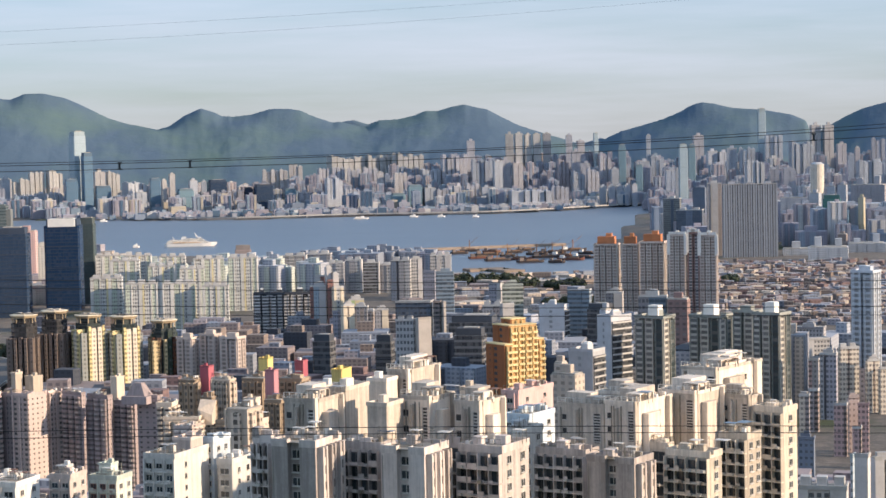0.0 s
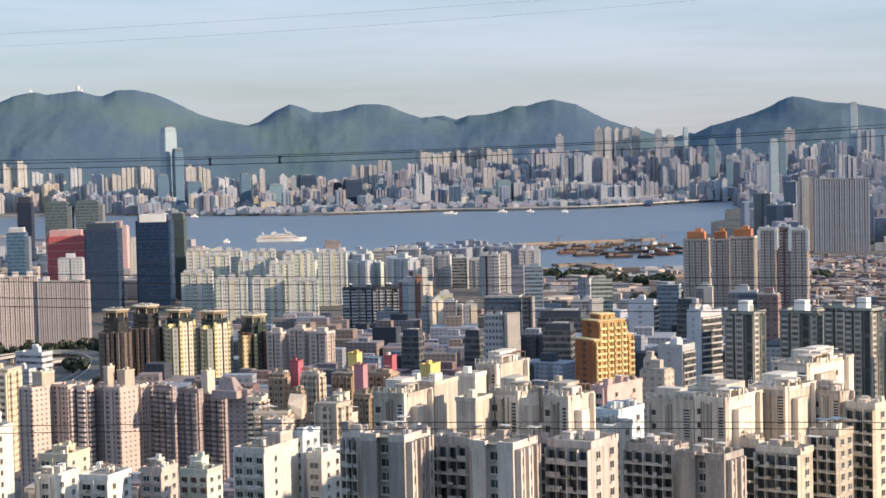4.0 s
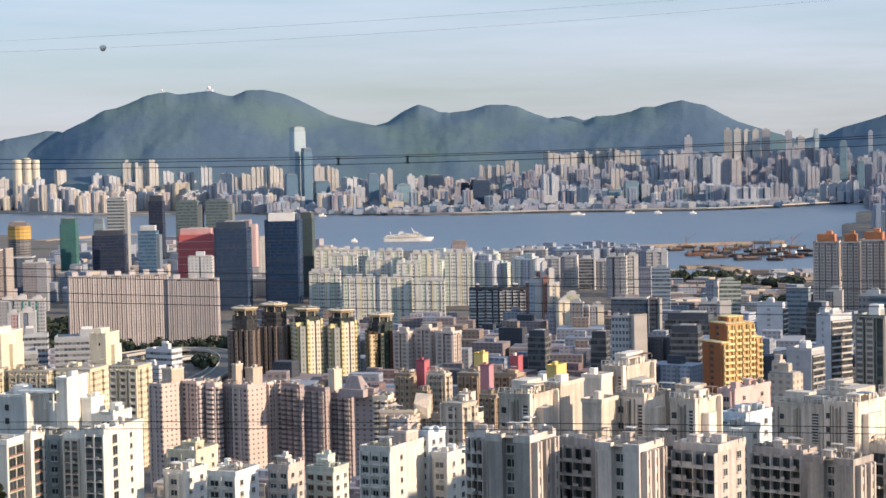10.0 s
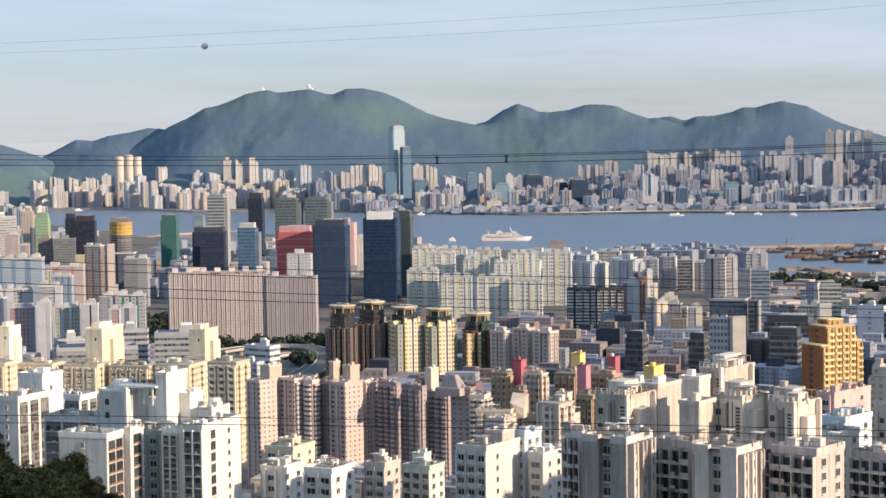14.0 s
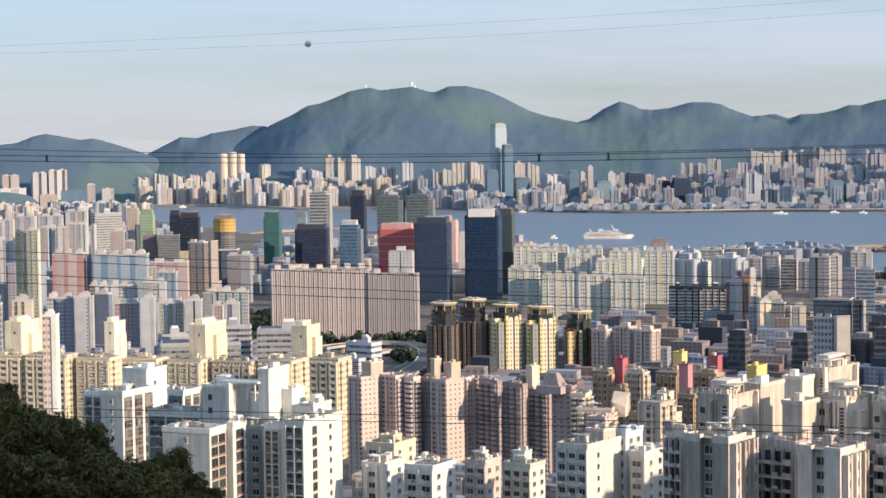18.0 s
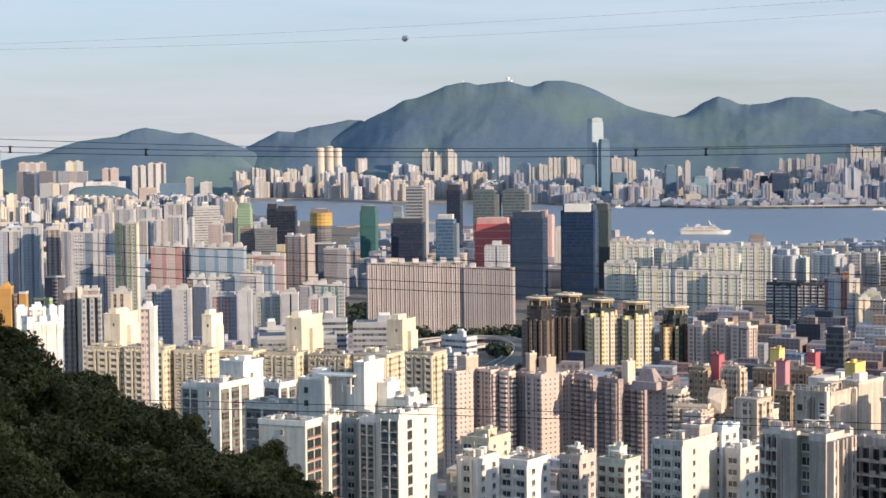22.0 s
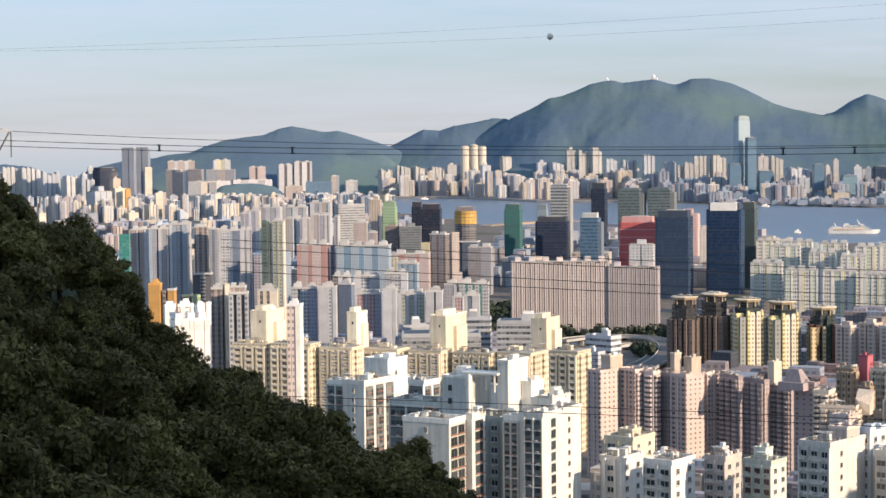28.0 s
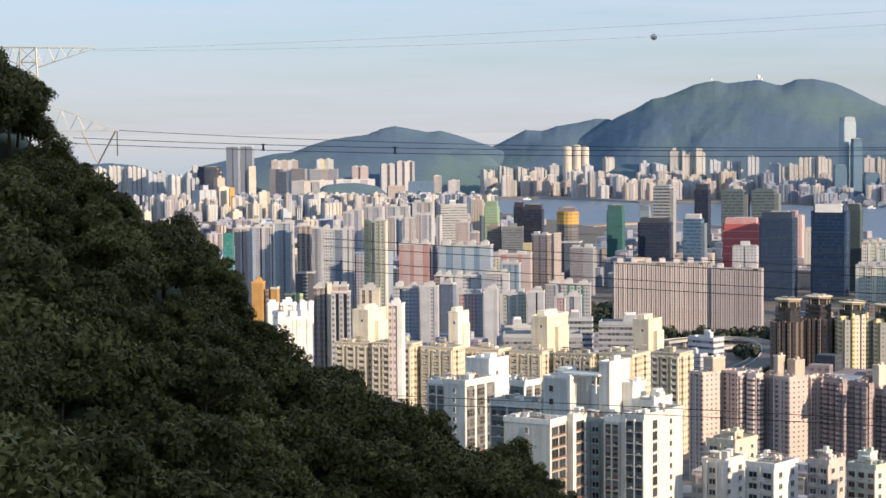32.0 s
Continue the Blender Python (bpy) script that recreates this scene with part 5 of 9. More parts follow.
striped(18.98, 17.99, 1760, 44.3, "d4K4", "dark low glass hall by the offices", -10, 0)
striped(4.71, 4.00, 1850, 33.9, "u3x3u2x3s1w1", "white and grey tower with pink strips", -6, 2)
striped(4.00, 3.28, 1880, 33.3, "k3u3k3u2", "slate grey residential tower with roof frames", -8, 2)
striped(3.43, 2.93, 1750, 32.3, "x3k2x3u2", "pale tower with dark window strips", -6, 2)
striped(2.92, 2.40, 1800, 31.5, "k2u3x2w1", "grey residential tower with pale roof frame", -8, 2)
striped(2.40, 1.91, 1780, 29.9, "z9w1", "glass fronted tower with white ledges", -4, 1)
striped(1.93, 1.53, 1790, 26.9, "u3k2x3w1", "grey tower with slate window strips", -8, 1)
striped(1.60, 0.99, 1700, 36.3, "k3d1u3x3", "slate grey tower with a dark slot", -8, 2)
striped(1.02, 0.68, 1710, 36.9, "x3w2", "pale ribbed tower with white edge", 6, 1)
striped(0.45, -0.17, 1720, 38.9, "x3w2x2w3", "white residential tower with stepped roof", -2, 3)
striped(0.67, 0.28, 1500, 39.9, "l9", "plain grey flank of an office tower", -10, 0)
striped(0.30, -0.24, 1470, 40.9, "B9", "blue grey glass office tower", -2, 1)
striped(3.96, 3.45, 1400, 37.7, "R2b3w4", "white tower with a red brown stripe", -6, 1)
striped(3.52, 3.32, 1405, 50.5, "w9", "white plain lift tower", 14, 1)
striped(3.80, 3.49, 1412, 44.1, "w4R3", "white tower top with red brown side", -8, 0)
striped(3.46, 3.28, 1396, 41.8, "R9", "red brown stripe wall", 4, 0)
striped(3.33, 2.96, 1392, 37.2, "c2x3c3", "cream tower with pale window bays", 16, 0)
striped(3.33, 3.11, 1402, 45.7, "w9", "white plain lift tower", 14, 1)
# one tower in two pieces: shaded face painted lilac grey, sunlit face cream
striped(3.32, 3.05, 1342, 24.3, "l5", "block flank with its shade painted lilac grey", -24, 0)
striped(3.08, 2.67, 1336, 28.9, "c3t1c4", "cream residential tower with ribs", 18, 1)
striped(2.71, 2.26, 1370, 24.7, "t2u2t3u2", "beige and grey residential tower", -10, 1)
striped(2.86, 2.39, 1384, 28.8, "i2y3", "pale green roof block", 6, 1)
striped(2.30, 2.07, 1350, 23.5, "q3t2", "shaded grey residential tower", -12, 1)
striped(2.10, 1.69, 1330, 25.9, "u3c3", "grey residential tower with cream edge", 4, 1)
striped(1.49, 0.36, 1165, 44.4, "K9K4", "dark glass office block with flat roof", -10, 0)
striped(0.39, 0.15, 1160, 44.3, "n9", "brown office block flank", -6, 0)
striped(0.18, 0.02, 1158, 44.0, "P5", "pale stone edge of an office block", 20, 0)
striped(1.50, 0.89, 1054, 43.6, "x9", "pale block with small square windows", -14, 2)
striped(0.93, 0.45, 1050, 44.7, "P9", "plain stone coloured block flank", 18, 0)
striped(-1.23, -1.67, 1300, 44.4, "l4w2", "shaded grey residential tower", -20, 0)
striped(-1.62, -2.24, 1290, 43.9, "G9", "white and green banded residential tower", 2, 1)
striped(-1.04, -1.66, 1262, 32.8, "u5q4", "low lilac grey office block", -8, 2)
striped(-1.55, -1.97, 1185, 40.2, "w9", "white plain office block", 16, 0)
striped(-3.51, -4.22, 1280, 40.4, "B9B5", "blue grey banded glass office tower", -10, 0)
striped(-4.63, -5.14, 1245, 41.2, "q4P5", "grey stone office tower", -6, 1)
striped(-5.56, -6.42, 1085, 51.6, "q3B5", "purple grey and teal glass office tower", -8, 1)
striped(-6.48, -6.97, 1080, 50.0, "R3p2R3p1", "dusky red residential tower with ribs", -6, 1)
striped(-6.31, -6.84, 2500, 59.1, "h5K2h4", "grey green residential tower by the basin", -10, 1)
striped(-6.68, -7.48, 2450, 46.4, "K3k2K3", "dark slate residential tower by the basin", -8, 2)
striped(-7.17, -7.55, 2560, 70.4, "k9", "slate blue tower behind the slab", -10, 0)
striped(-7.56, -7.99, 2260, 83.4, "u2P1w3t2", "pale slim tower beside the grey slab", 2, 1)
striped(-9.91, -10.90, 1160, 26.6, "u9", "low grey block with window rows", -8, 1)
striped(-10.10, -11.00, 1120, 24.1, "w3x5", "low white block with stepped wing", 22, 0)
striped(-10.38, -10.71, 980, 28.3, "Q2u4", "pink and grey residential tower", -10, 0)
striped(-10.70, -11.22, 960, 33.3, "u2d1l5", "shaded grey residential tower", -10, 1)
striped(-11.18, -11.82, 990, 33.1, "C4n1C5", "cream residential tower with window bays", 18, 2)
striped(-11.49, -12.08, 1060, 29.4, "l5k3", "blue grey residential tower with roof frames", -8, 1)
striped(-12.09, -12.39, 1070, 29.9, "C5q2", "cream and grey residential tower", 20, 1)
striped(-11.77, -12.05, 1000, 21.0, "l5", "blue grey residential wing", -10, 0)
striped(-11.96, -12.39, 985, 27.5, "C4n1C3", "cream residential tower with stepped roof", 20, 1)
striped(-12.32, -12.78, 980, 24.3, "C5n1C3", "cream residential tower with window bays", 20, 0)
striped(-10.10, -10.42, 900, 21.3, "C3q2", "cream and grey residential tower", -4, 1)
striped(-10.37, -10.70, 920, 21.1, "q3n2", "dull grey residential tower", -12, 0)
striped(-11.08, -11.49, 850, 24.1, "Q4n1", "pink residential tower with balconies", -8, 0)
striped(-11.45, -11.81, 862, 25.7, "p9", "pale pink plain lift wing", 14, 1)
striped(-11.76, -12.08, 856, 23.4, "Q5", "pink residential wing with window rows", -2, 0)
striped(-11.60, -11.88, 820, 18.7, "Q4n1", "low pink residential wing", -6, 0)
striped(-10.07, -10.56, 760, 23.3, "k9", "slate grey shaded residential tower", -6, 1)
striped(-11.53, -11.68, 562, 48.7, "b5", "pale blue painted wall", -10, 0)
striped(-11.65, -12.11, 556, 49.9, "w9", "grey white plain block", -10, 0)
striped(-12.09, -12.69, 550, 50.2, "w6d1w3", "grey white block with a dark slot", 18, 1)
striped(-9.99, -11.49, 520, 47.5, "w3x5w4", "low white block with roof huts", -4, 3)
striped(10.23, 9.29, 1500, 41.2, "w2f3w1x3y1w2f3w1x2", "pale green and white housing estate tower", -4, 3)
striped(9.25, 8.31, 1480, 37.6, "f3w1x3w2y1x3w1f2w1", "pale green and white housing estate tower", -2, 3)
striped(8.19, 7.25, 1480, 37.0, "w1x3w2f3w1y1x2w2f2", "pale green and white housing estate tower", 0, 3)
striped(7.05, 6.27, 1470, 34.9, "w2f3w1x3y1w2f3w1x2", "pale green and white housing estate tower", -4, 3)
striped(6.29, 5.43, 1640, 45.8, "f3w1x3w2y1x3w1f2w1", "pale green and white housing estate tower", -2, 3)
striped(7.27, 6.41, 1700, 42.0, "w1x3w2f3w1y1x2w2f2", "pale green and white housing estate tower", 0, 3)
striped(8.26, 7.48, 1720, 43.5, "w2f3w1x3y1w2f3w1x2", "pale green and white housing estate tower", -4, 3)
striped(9.24, 8.46, 1740, 44.1, "f3w1x3w2y1x3w1f2w1", "pale green and white housing estate tower", -2, 3)
striped(10.06, 9.34, 1740, 44.7, "w1x3w2f3w1y1x2w2f2", "pale green and white housing estate tower", 0, 3)
striped(9.65, 8.79, 1620, 46.8, "w2f3w1x3y1w2f3w1x2", "pale green and white housing estate tower", -4, 3)
striped(8.59, 7.81, 1600, 42.7, "f3w1x3w2y1x3w1f2w1", "pale green and white housing estate tower", -2, 3)
striped(7.69, 6.99, 1590, 40.5, "w1x3w2f3w1y1x2w2f2", "pale green and white housing estate tower", 0, 3)


# ---- near blocks with built windows ----
# the shaded white is the white paint darkened to hold a recess's shade
COL.update({"white": (0.74, 0.73, 0.685), "conc": (0.58, 0.525, 0.5), "concl": (0.68, 0.61, 0.52), "whitep": (0.7, 0.68, 0.65), "concp": (0.68, 0.61, 0.535), "pinkt": (0.37, 0.31, 0.31), "pinkl": (0.59, 0.49, 0.455), "cream": (0.66, 0.59, 0.45), "brite": (0.76, 0.69, 0.54), "tan": (0.6, 0.52, 0.43), "ltblue": (0.56, 0.63, 0.7), "palegreen": (0.6, 0.64, 0.57), "whited": (0.3, 0.32, 0.31), "magenta": (0.38, 0.11, 0.14), "magp": (0.4, 0.2, 0.23), "brownm": (0.38, 0.3, 0.22)})
WORDS.update({"whited": "shaded white", "conc": "weathered grey concrete", "concl": "pale weathered concrete", "whitep": "white painted", "concp": "pale cream concrete", "pinkt": "dull pink", "pinkl": "pale pink", "magenta": "crimson", "magp": "rose", "brownm": "light brown"})
FRAME = plain("window_frame_paint", (0.55, 0.53, 0.5), 0.6)
DARKFRAME = plain("dark_window_frame", (0.13, 0.125, 0.12), 0.6)
AQUA = plain("pale_aqua_panels", (0.42, 0.5, 0.46), 0.7)
RUST = plain("red_window_bars", (0.34, 0.15, 0.11), 0.7)
WALLS = {k: plain("render_" + k, COL[k], 0.9, 0, 0.12, 0.45 if k.startswith("conc") else 0.3, 0.35, True) for k in ("conc", "concl", "concp", "whitep", "white", "whited", "brite", "cream", "pinkt", "pinkl", "pinkw", "palegreen", "ltblue", "gold", "tan", "pink", "yellow", "magenta", "magp", "brownp", "brownm")}
WINDOWS = {}


def window_mesh(w, h, kind):
    """A two-light window: frame and mullion standing out of the wall, set-back dark panes, a projecting sill."""
    key = (round(w, 1), round(h, 1), kind)
    if key not in WINDOWS:
        a, e, t, f, p = key[0] / 2, key[1], 0.1, -0.12, -0.03
        xs, zs = (-a, -a + t, -t / 2, t / 2, a - t, a), (0, t, e - t, e)
        verts = [(x, f, z) for z in zs for x in xs]
        faces, idx = [], []
        for j in range(3):
            for i in range(5):
                q = [j * 6 + i, j * 6 + i + 1, j * 6 + i + 7, j * 6 + i + 6]
                if j == 1 and i in (1, 3):
                    n = len(verts)
                    verts += [(verts[k][0], p, verts[k][2]) for k in q]
                    faces += [(q[k], q[(k + 1) % 4], n + (k + 1) % 4, n + k) for k in range(4)] + [(n, n + 1, n + 2, n + 3)]
                    idx += [0, 0, 0, 0, 1]
                else:
                    faces.append(tuple(q))
                    idx.append(0)
        n = len(verts)
        verts += [(a, 0.02, e), (-a, 0.02, e), (-a, 0.02, 0), (a, 0.02, 0), (-a - 0.1, -0.42, -0.03), (a + 0.1, -0.42, -0.03), (a + 0.1, -0.42, -0.17), (-a - 0.1, -0.42, -0.17), (-a - 0.1, 0.02, -0.17), (a + 0.1, 0.02, -0.17)]
        faces += [(18, 23, n, n + 1), (0, 6, 12, 18, n + 1, n + 2), (23, 17, 11, 5, n + 3, n), (n + 4, n + 5, 5, 4, 3, 2, 1, 0), (n + 4, n + 7, n + 6, n + 5), (n + 7, n + 8, n + 9, n + 6), (n + 4, 0, n + 2, n + 8, n + 7), (n + 5, n + 6, n + 9, n + 3, 5)]
        idx += [0] * 8
        idx[-8:] = [0, 0, 0] + [2] * 5
        me = mesh_from("window", verts, faces, [(FRAME, FRAME, DARKFRAME, DARKFRAME, RUST)[kind], PANE, (FRAME, FRAME, RUST, FRAME, FRAME)[kind]])
        for q, i in zip(me.polygons, idx):
            q.material_index = i
        WINDOWS[key] = me
    return WINDOWS[key]


SHEETS = [plain("tin_roof", (0.42, 0.42, 0.43), 0.6, 0.2), plain("rusty_sheet", (0.2, 0.11, 0.08), 0.8), plain("blue_tarpaulin", (0.16, 0.24, 0.34), 0.7), plain("white_sheet", (0.7, 0.69, 0.66), 0.7)]


def clutter_mesh(w, d, rng, wall):
    """Huts, tanks, pipes, vents, poles and sheet awnings on a flat roof."""
    mats, bx = [wall, STEEL, rng.choice(SHEETS), DARK, WHITE], []
    for k in range(int(6 + w * 0.7)):
        x, y = rng.uniform(-0.44, 0.4) * w, rng.uniform(-0.44, 0.4) * d
        kind = rng.random()
        if kind < 0.3:  # vent, cistern or cooling unit
            a, b, c = rng.uniform(0.5, 1.3), rng.uniform(0.5, 1.1), rng.uniform(0.5, 1.3)
            bx.append((x, x + a, y, y + b, 0.2, 0.2 + c, rng.choice((0, 1, 4))))
            bx += [(x + 0.1, x + 0.2, y + 0.1, y + 0.2, 0, 0.2, 1), (x + a - 0.2, x + a - 0.1, y + b - 0.2, y + b - 0.1, 0, 0.2, 1)]
        elif kind < 0.45:  # pole
            bx.append((x, x + 0.08, y, y + 0.08, 0, rng.uniform(1.5, 3.6), 1))
        elif kind < 0.65:  # pipe run along the roof
            bx.append((-0.42 * w, rng.uniform(0, 0.42) * w, y, y + 0.14, 0.25, 0.4, 1))
        elif kind < 0.8 and w > 4:  # awning on posts
            a, b, c = rng.uniform(1.5, 3.0), rng.uniform(1.2, 2.2), rng.uniform(1.8, 2.3)
            bx.append((x, x + a, y, y + b, c, c + 0.08, 2))
            bx += [(x + e * (a - 0.1), x + e * (a - 0.1) + 0.1, y + g * (b - 0.1), y + g * (b - 0.1) + 0.1, 0, c, 1) for e in (0, 1) for g in (0, 1)]
        else:  # low upstand wall or hatch
            a = rng.uniform(0.8, 2.5)
            bx.append((x, x + a, y, y + 0.25, 0, rng.uniform(0.5, 1.4), 0))
    lines = [(-0.45 * w + i * 0.18 * w, -0.45 * w + i * 0.18 * w + 0.06, -0.47 * d, -0.47 * d + 0.06, 0.6, 1.7, 1) for i in range(6)] + [(-0.45 * w, 0.45 * w, -0.47 * d, -0.47 * d + 0.06, 1.62, 1.7, 1)]
    return boxes_mesh("roof_clutter", bx + lines, mats)


def near_block(az, r, colour):
    x, y = polar(az, r)
    ob = new("apartment_block")
    ob.matrix_world = pose(x, y, ground_height(x, y))
    return tagged(ob, WORDS[colour] + " apartment block with stepped roof and many windows", "building", "near apartment blocks")


def wing(block, az, r, w, d, top, rot, colour, front, side, mode, cols=()):
    """One wing of a near block. Its near corner stands at that bearing and distance; rot < 0: the front runs off to the left of it."""
    x, y = polar(az, r)
    z0 = min(ground_height(x, y), top - 6)
    h, rng = top - z0, random.Random(int(az * 991 + r * 7 + top * 13))
    m = block.matrix_world.inverted() @ pose(x, y, z0, 0, 0, az + rot) @ Matrix.Translation((-w / 2 if rot < 0 else w / 2, d / 2, 0))
    wall = WALLS[colour]
    PLACED.append((x, y + d / 2, 0.5 * math.hypot(w, d)))
    if mode == "p":
        low = max(0.0, h - 24)
        ob = child("roof_house", unit(w, d, h - low, wall), block, m @ pose(0, 0, low))
        h2 = h - low
        child("roof_edge", boxes_mesh("roof_edge", [(-w / 2 - 0.12, w / 2 + 0.12, -d / 2 - 0.12, -d / 2 + 0.2, h2, h2 + 0.7), (w / 2 - 0.2, w / 2 + 0.12, -d / 2 + 0.2, d / 2, h2, h2 + 0.7), (-w / 2 - 0.12, -w / 2 + 0.2, -d / 2 + 0.2, d / 2, h2, h2 + 0.7), (-w / 2 + 0.2, w / 2 - 0.2, d / 2 - 0.2, d / 2 + 0.1, h2, h2 + 0.7)], [wall]), ob)
        if r < 460 and w > 5 and colour in ("conc", "concl", "concp"):
            sx = 1 if rot < 0 else -1
            child("upper_box", unit(w * 0.5, d * 0.55, 2.6, wall), ob, pose(-sx * w * 0.16, d * 0.12, h2))
            slab = boxes_mesh("roof_canopy", [(-w * 0.2, w * 0.2, -d * 0.2, d * 0.2, 1.9, 2.15)] + [(ex * w * 0.19 - 0.15, ex * w * 0.19 + 0.15, ey * d * 0.19 - 0.15, ey * d * 0.19 + 0.15, 0, 1.9) for ex in (-1, 1) for ey in (-1, 1)], [wall])
            child("roof_canopy", slab, ob, pose(sx * w * 0.24, -d * 0.2, h2))
            child("wall_fin", unit(0.45, 1.3, h2 + 0.9, wall), ob, pose(sx * (w / 2 - 0.4), -d / 2 - 0.5, 0))
            child("wall_fin", unit(0.45, 1.0, h2 - 0.8, wall), ob, pose(-sx * w * 0.12, -d / 2 - 0.4, 0))
            child("side_box", unit(1.6, d * 0.34, max(2.0, h2 - 1.8), wall), ob, pose(sx * (w / 2 + 0.7), -d * 0.22, 0))
            child("side_fin", unit(1.1, 0.4, h2 + 0.6, wall), ob, pose(sx * (w / 2 + 0.5), d * 0.3, 0))
            for k in range(3):
                child("window", window_mesh(0.9, 1.2, 3), ob, pose(sx * w / 2, d * 0.1, max(0.4, h2 - 3.2 - 2.9 * k), 0, 0, 90 * sx))
                child("wall_opening", boxes_mesh("wall_opening", [(-0.5, 0.5, -0.03, 0.05, 0, 1.1, 1), (-0.6, 0.6, -0.25, 0, -0.18, 0)], [FRAME, DARK]), ob, pose(-sx * w * 0.36, -d / 2, max(0.4, h2 - 3.0 - 2.9 * k)))
            child("pipe_run", boxes_mesh("pipe_run", [(-w * 0.4, w * 0.4, -0.1, 0.1, 0.3, 0.5), (-w * 0.4, -w * 0.38, -0.1, 0.1, 0, 0.3), (w * 0.38, w * 0.4, -0.1, 0.1, 0, 0.3)], [STEEL]), ob, pose(0, d * 0.42, h2))
            rail = boxes_mesh("railing", [(-w / 2 + i * w / 6 - 0.05, -w / 2 + i * w / 6 + 0.05, -d / 2 - 0.05, -d / 2 + 0.05, h2 + 0.7, h2 + 1.7) for i in range(7)] + [(-w / 2, w / 2, -d / 2 - 0.04, -d / 2 + 0.04, h2 + 1.6, h2 + 1.7), (-w / 2, w / 2, -d / 2 - 0.03, -d / 2 + 0.03, h2 + 1.15, h2 + 1.2)], [WHITE])
            child("railing", rail, ob)
            tagged(child("roof_clutter", clutter_mesh(w, d, rng, wall), ob, pose(0, 0, h2)), kind="stuff")
            lv = child("louvre_opening", boxes_mesh("louvre_opening", [(-0.75, 0.75, -0.03, 0, 0, 6.2)], [DARK]), ob, pose(w * 0.3, -d / 2, max(0.3, h2 - 7.6)))
            lv["label"] = "dark louvred opening with pale slats"
            lv.data = boxes_mesh("louvre_opening", [(-0.75, 0.75, -0.03, 0, 0, 6.2, 1), (-0.9, -0.75, -0.2, 0, -0.1, 6.3), (0.75, 0.9, -0.2, 0, -0.1, 6.3)] + [(-0.75, 0.75, -0.16, -0.03, 0.15 + j * 0.6, 0.4 + j * 0.6) for j in range(10)], [FRAME, DARK])
            for k in range(3):
                child("drain_pipe", unit(0.16, 0.16, h2 - 0.4, STEEL), ob, pose(w * rng.uniform(-0.45, 0.1), -d / 2 - 0.1, 0))
        if 420 < r < 560 and w > 4 and colour == "white":
            sx = 1 if rot < 0 else -1
            child("roof_box", unit(w * 0.4, d * 0.4, 2.2, wall), ob, pose(-sx * w * 0.2, d * 0.2, h2))
            child("corner_pier", unit(0.9, 0.9, h2 + 1.2, wall), ob, pose(sx * (w / 2 - 0.3), -d / 2 - 0.2, 0))
            for k in range(2):
                child("wall_opening", boxes_mesh("wall_opening", [(-0.6, 0.6, -0.03, 0.05, 0, 1.5, 1), (-0.7, 0.7, -0.25, 0, -0.18, 0)], [FRAME, DARK]), ob, pose(-sx * w * 0.22, -d / 2, max(0.4, h2 - 3.4 - 3.4 * k)))
        if colour == "brite":
            child("lower_step", unit(w * 0.6, d * 0.5, max(2.0, h2 - 5.0), wall), ob, pose(w * 0.45, d * 0.1, 0))
            child("upper_house", unit(w * 0.5, d * 0.6, 2.4, wall), ob, pose(-w * 0.18, 0, h2))
            child("wall_opening", boxes_mesh("wall_opening", [(-0.4, 0.4, -0.04, 0.05, 0, 1.2)], [DARK]), ob, pose(w * 0.1, -d / 2, max(0.5, h2 - 5)))
        if side:
            child("window", window_mesh(1.3, 1.4, 0), ob, pose(w / 2, -d * 0.1, max(0.5, h2 - 4.5), 0, 0, 90))
        child("tank", unit(max(1.2, w * 0.3), max(1.2, d * 0.3), 1.6, WHITE if rng.random() < 0.4 else wall), ob, pose(w * rng.uniform(-0.25, 0.25), d * 0.1, h2))
        return ob
    if mode == "f":
        mat = facade(COL[colour], tuple(0.25 * c for c in COL[colour]), 2.8, round(w / max(1, front) / 3, 2), 0.42, 0.45)
        ob = child("wing", unit(w, d, h, mat), block, m)
        deep = 1.1
        if colour.startswith("pink") or colour == "tan":  # flat walls with punched windows, a thin pilaster at each end
            mat = facade(COL[colour], tuple(0.3 * c for c in COL[colour]), 2.8, round(w / max(1, front), 2), min(0.6, 1.25 * front / w), 0.46)
            ob.data = unit(w, d, h, mat)
            slot = facade(tuple(0.8 * q for q in COL[colour]), tuple(0.13 * q for q in COL[colour]), 2.8, 2.2, 0.97, 0.6)
            for i in range(max(1, front - 1)) if front > 1 else ():
                child("bay", ribbed_bay(min(3.4, w / front * 0.8), 1.1, round(h - rng.choice((0.4, 0.9)), 1), mat, slot, True, 0.5), ob, pose((i + 1) * w / front - w / 2, -d / 2 - 0.5, 0))
            for e in (-1, 1):
                child("pilaster", unit(0.5, 0.7, h + 0.4, wall), ob, pose(e * (w / 2 - 0.2), -d / 2 - 0.25, 0))
        for i in range(front if colour in ("cream", "brownm") else 0):
            bw = w / front
            child("bay", ribbed_bay(bw * 0.8, deep, round(h - 1.0, 1), wall, facade(COL[colour], tuple(0.2 * c for c in COL[colour]), 2.8, round(bw * 0.5, 2), 0.9, 0.56), True, 0.6), ob, pose((i + 0.5) * bw - w / 2, -d / 2 - deep / 2 + 0.05, 0))
            n = int(min(h - 2, 34) / 2.8) if colour == "cream" else 0
            if not n:
                continue
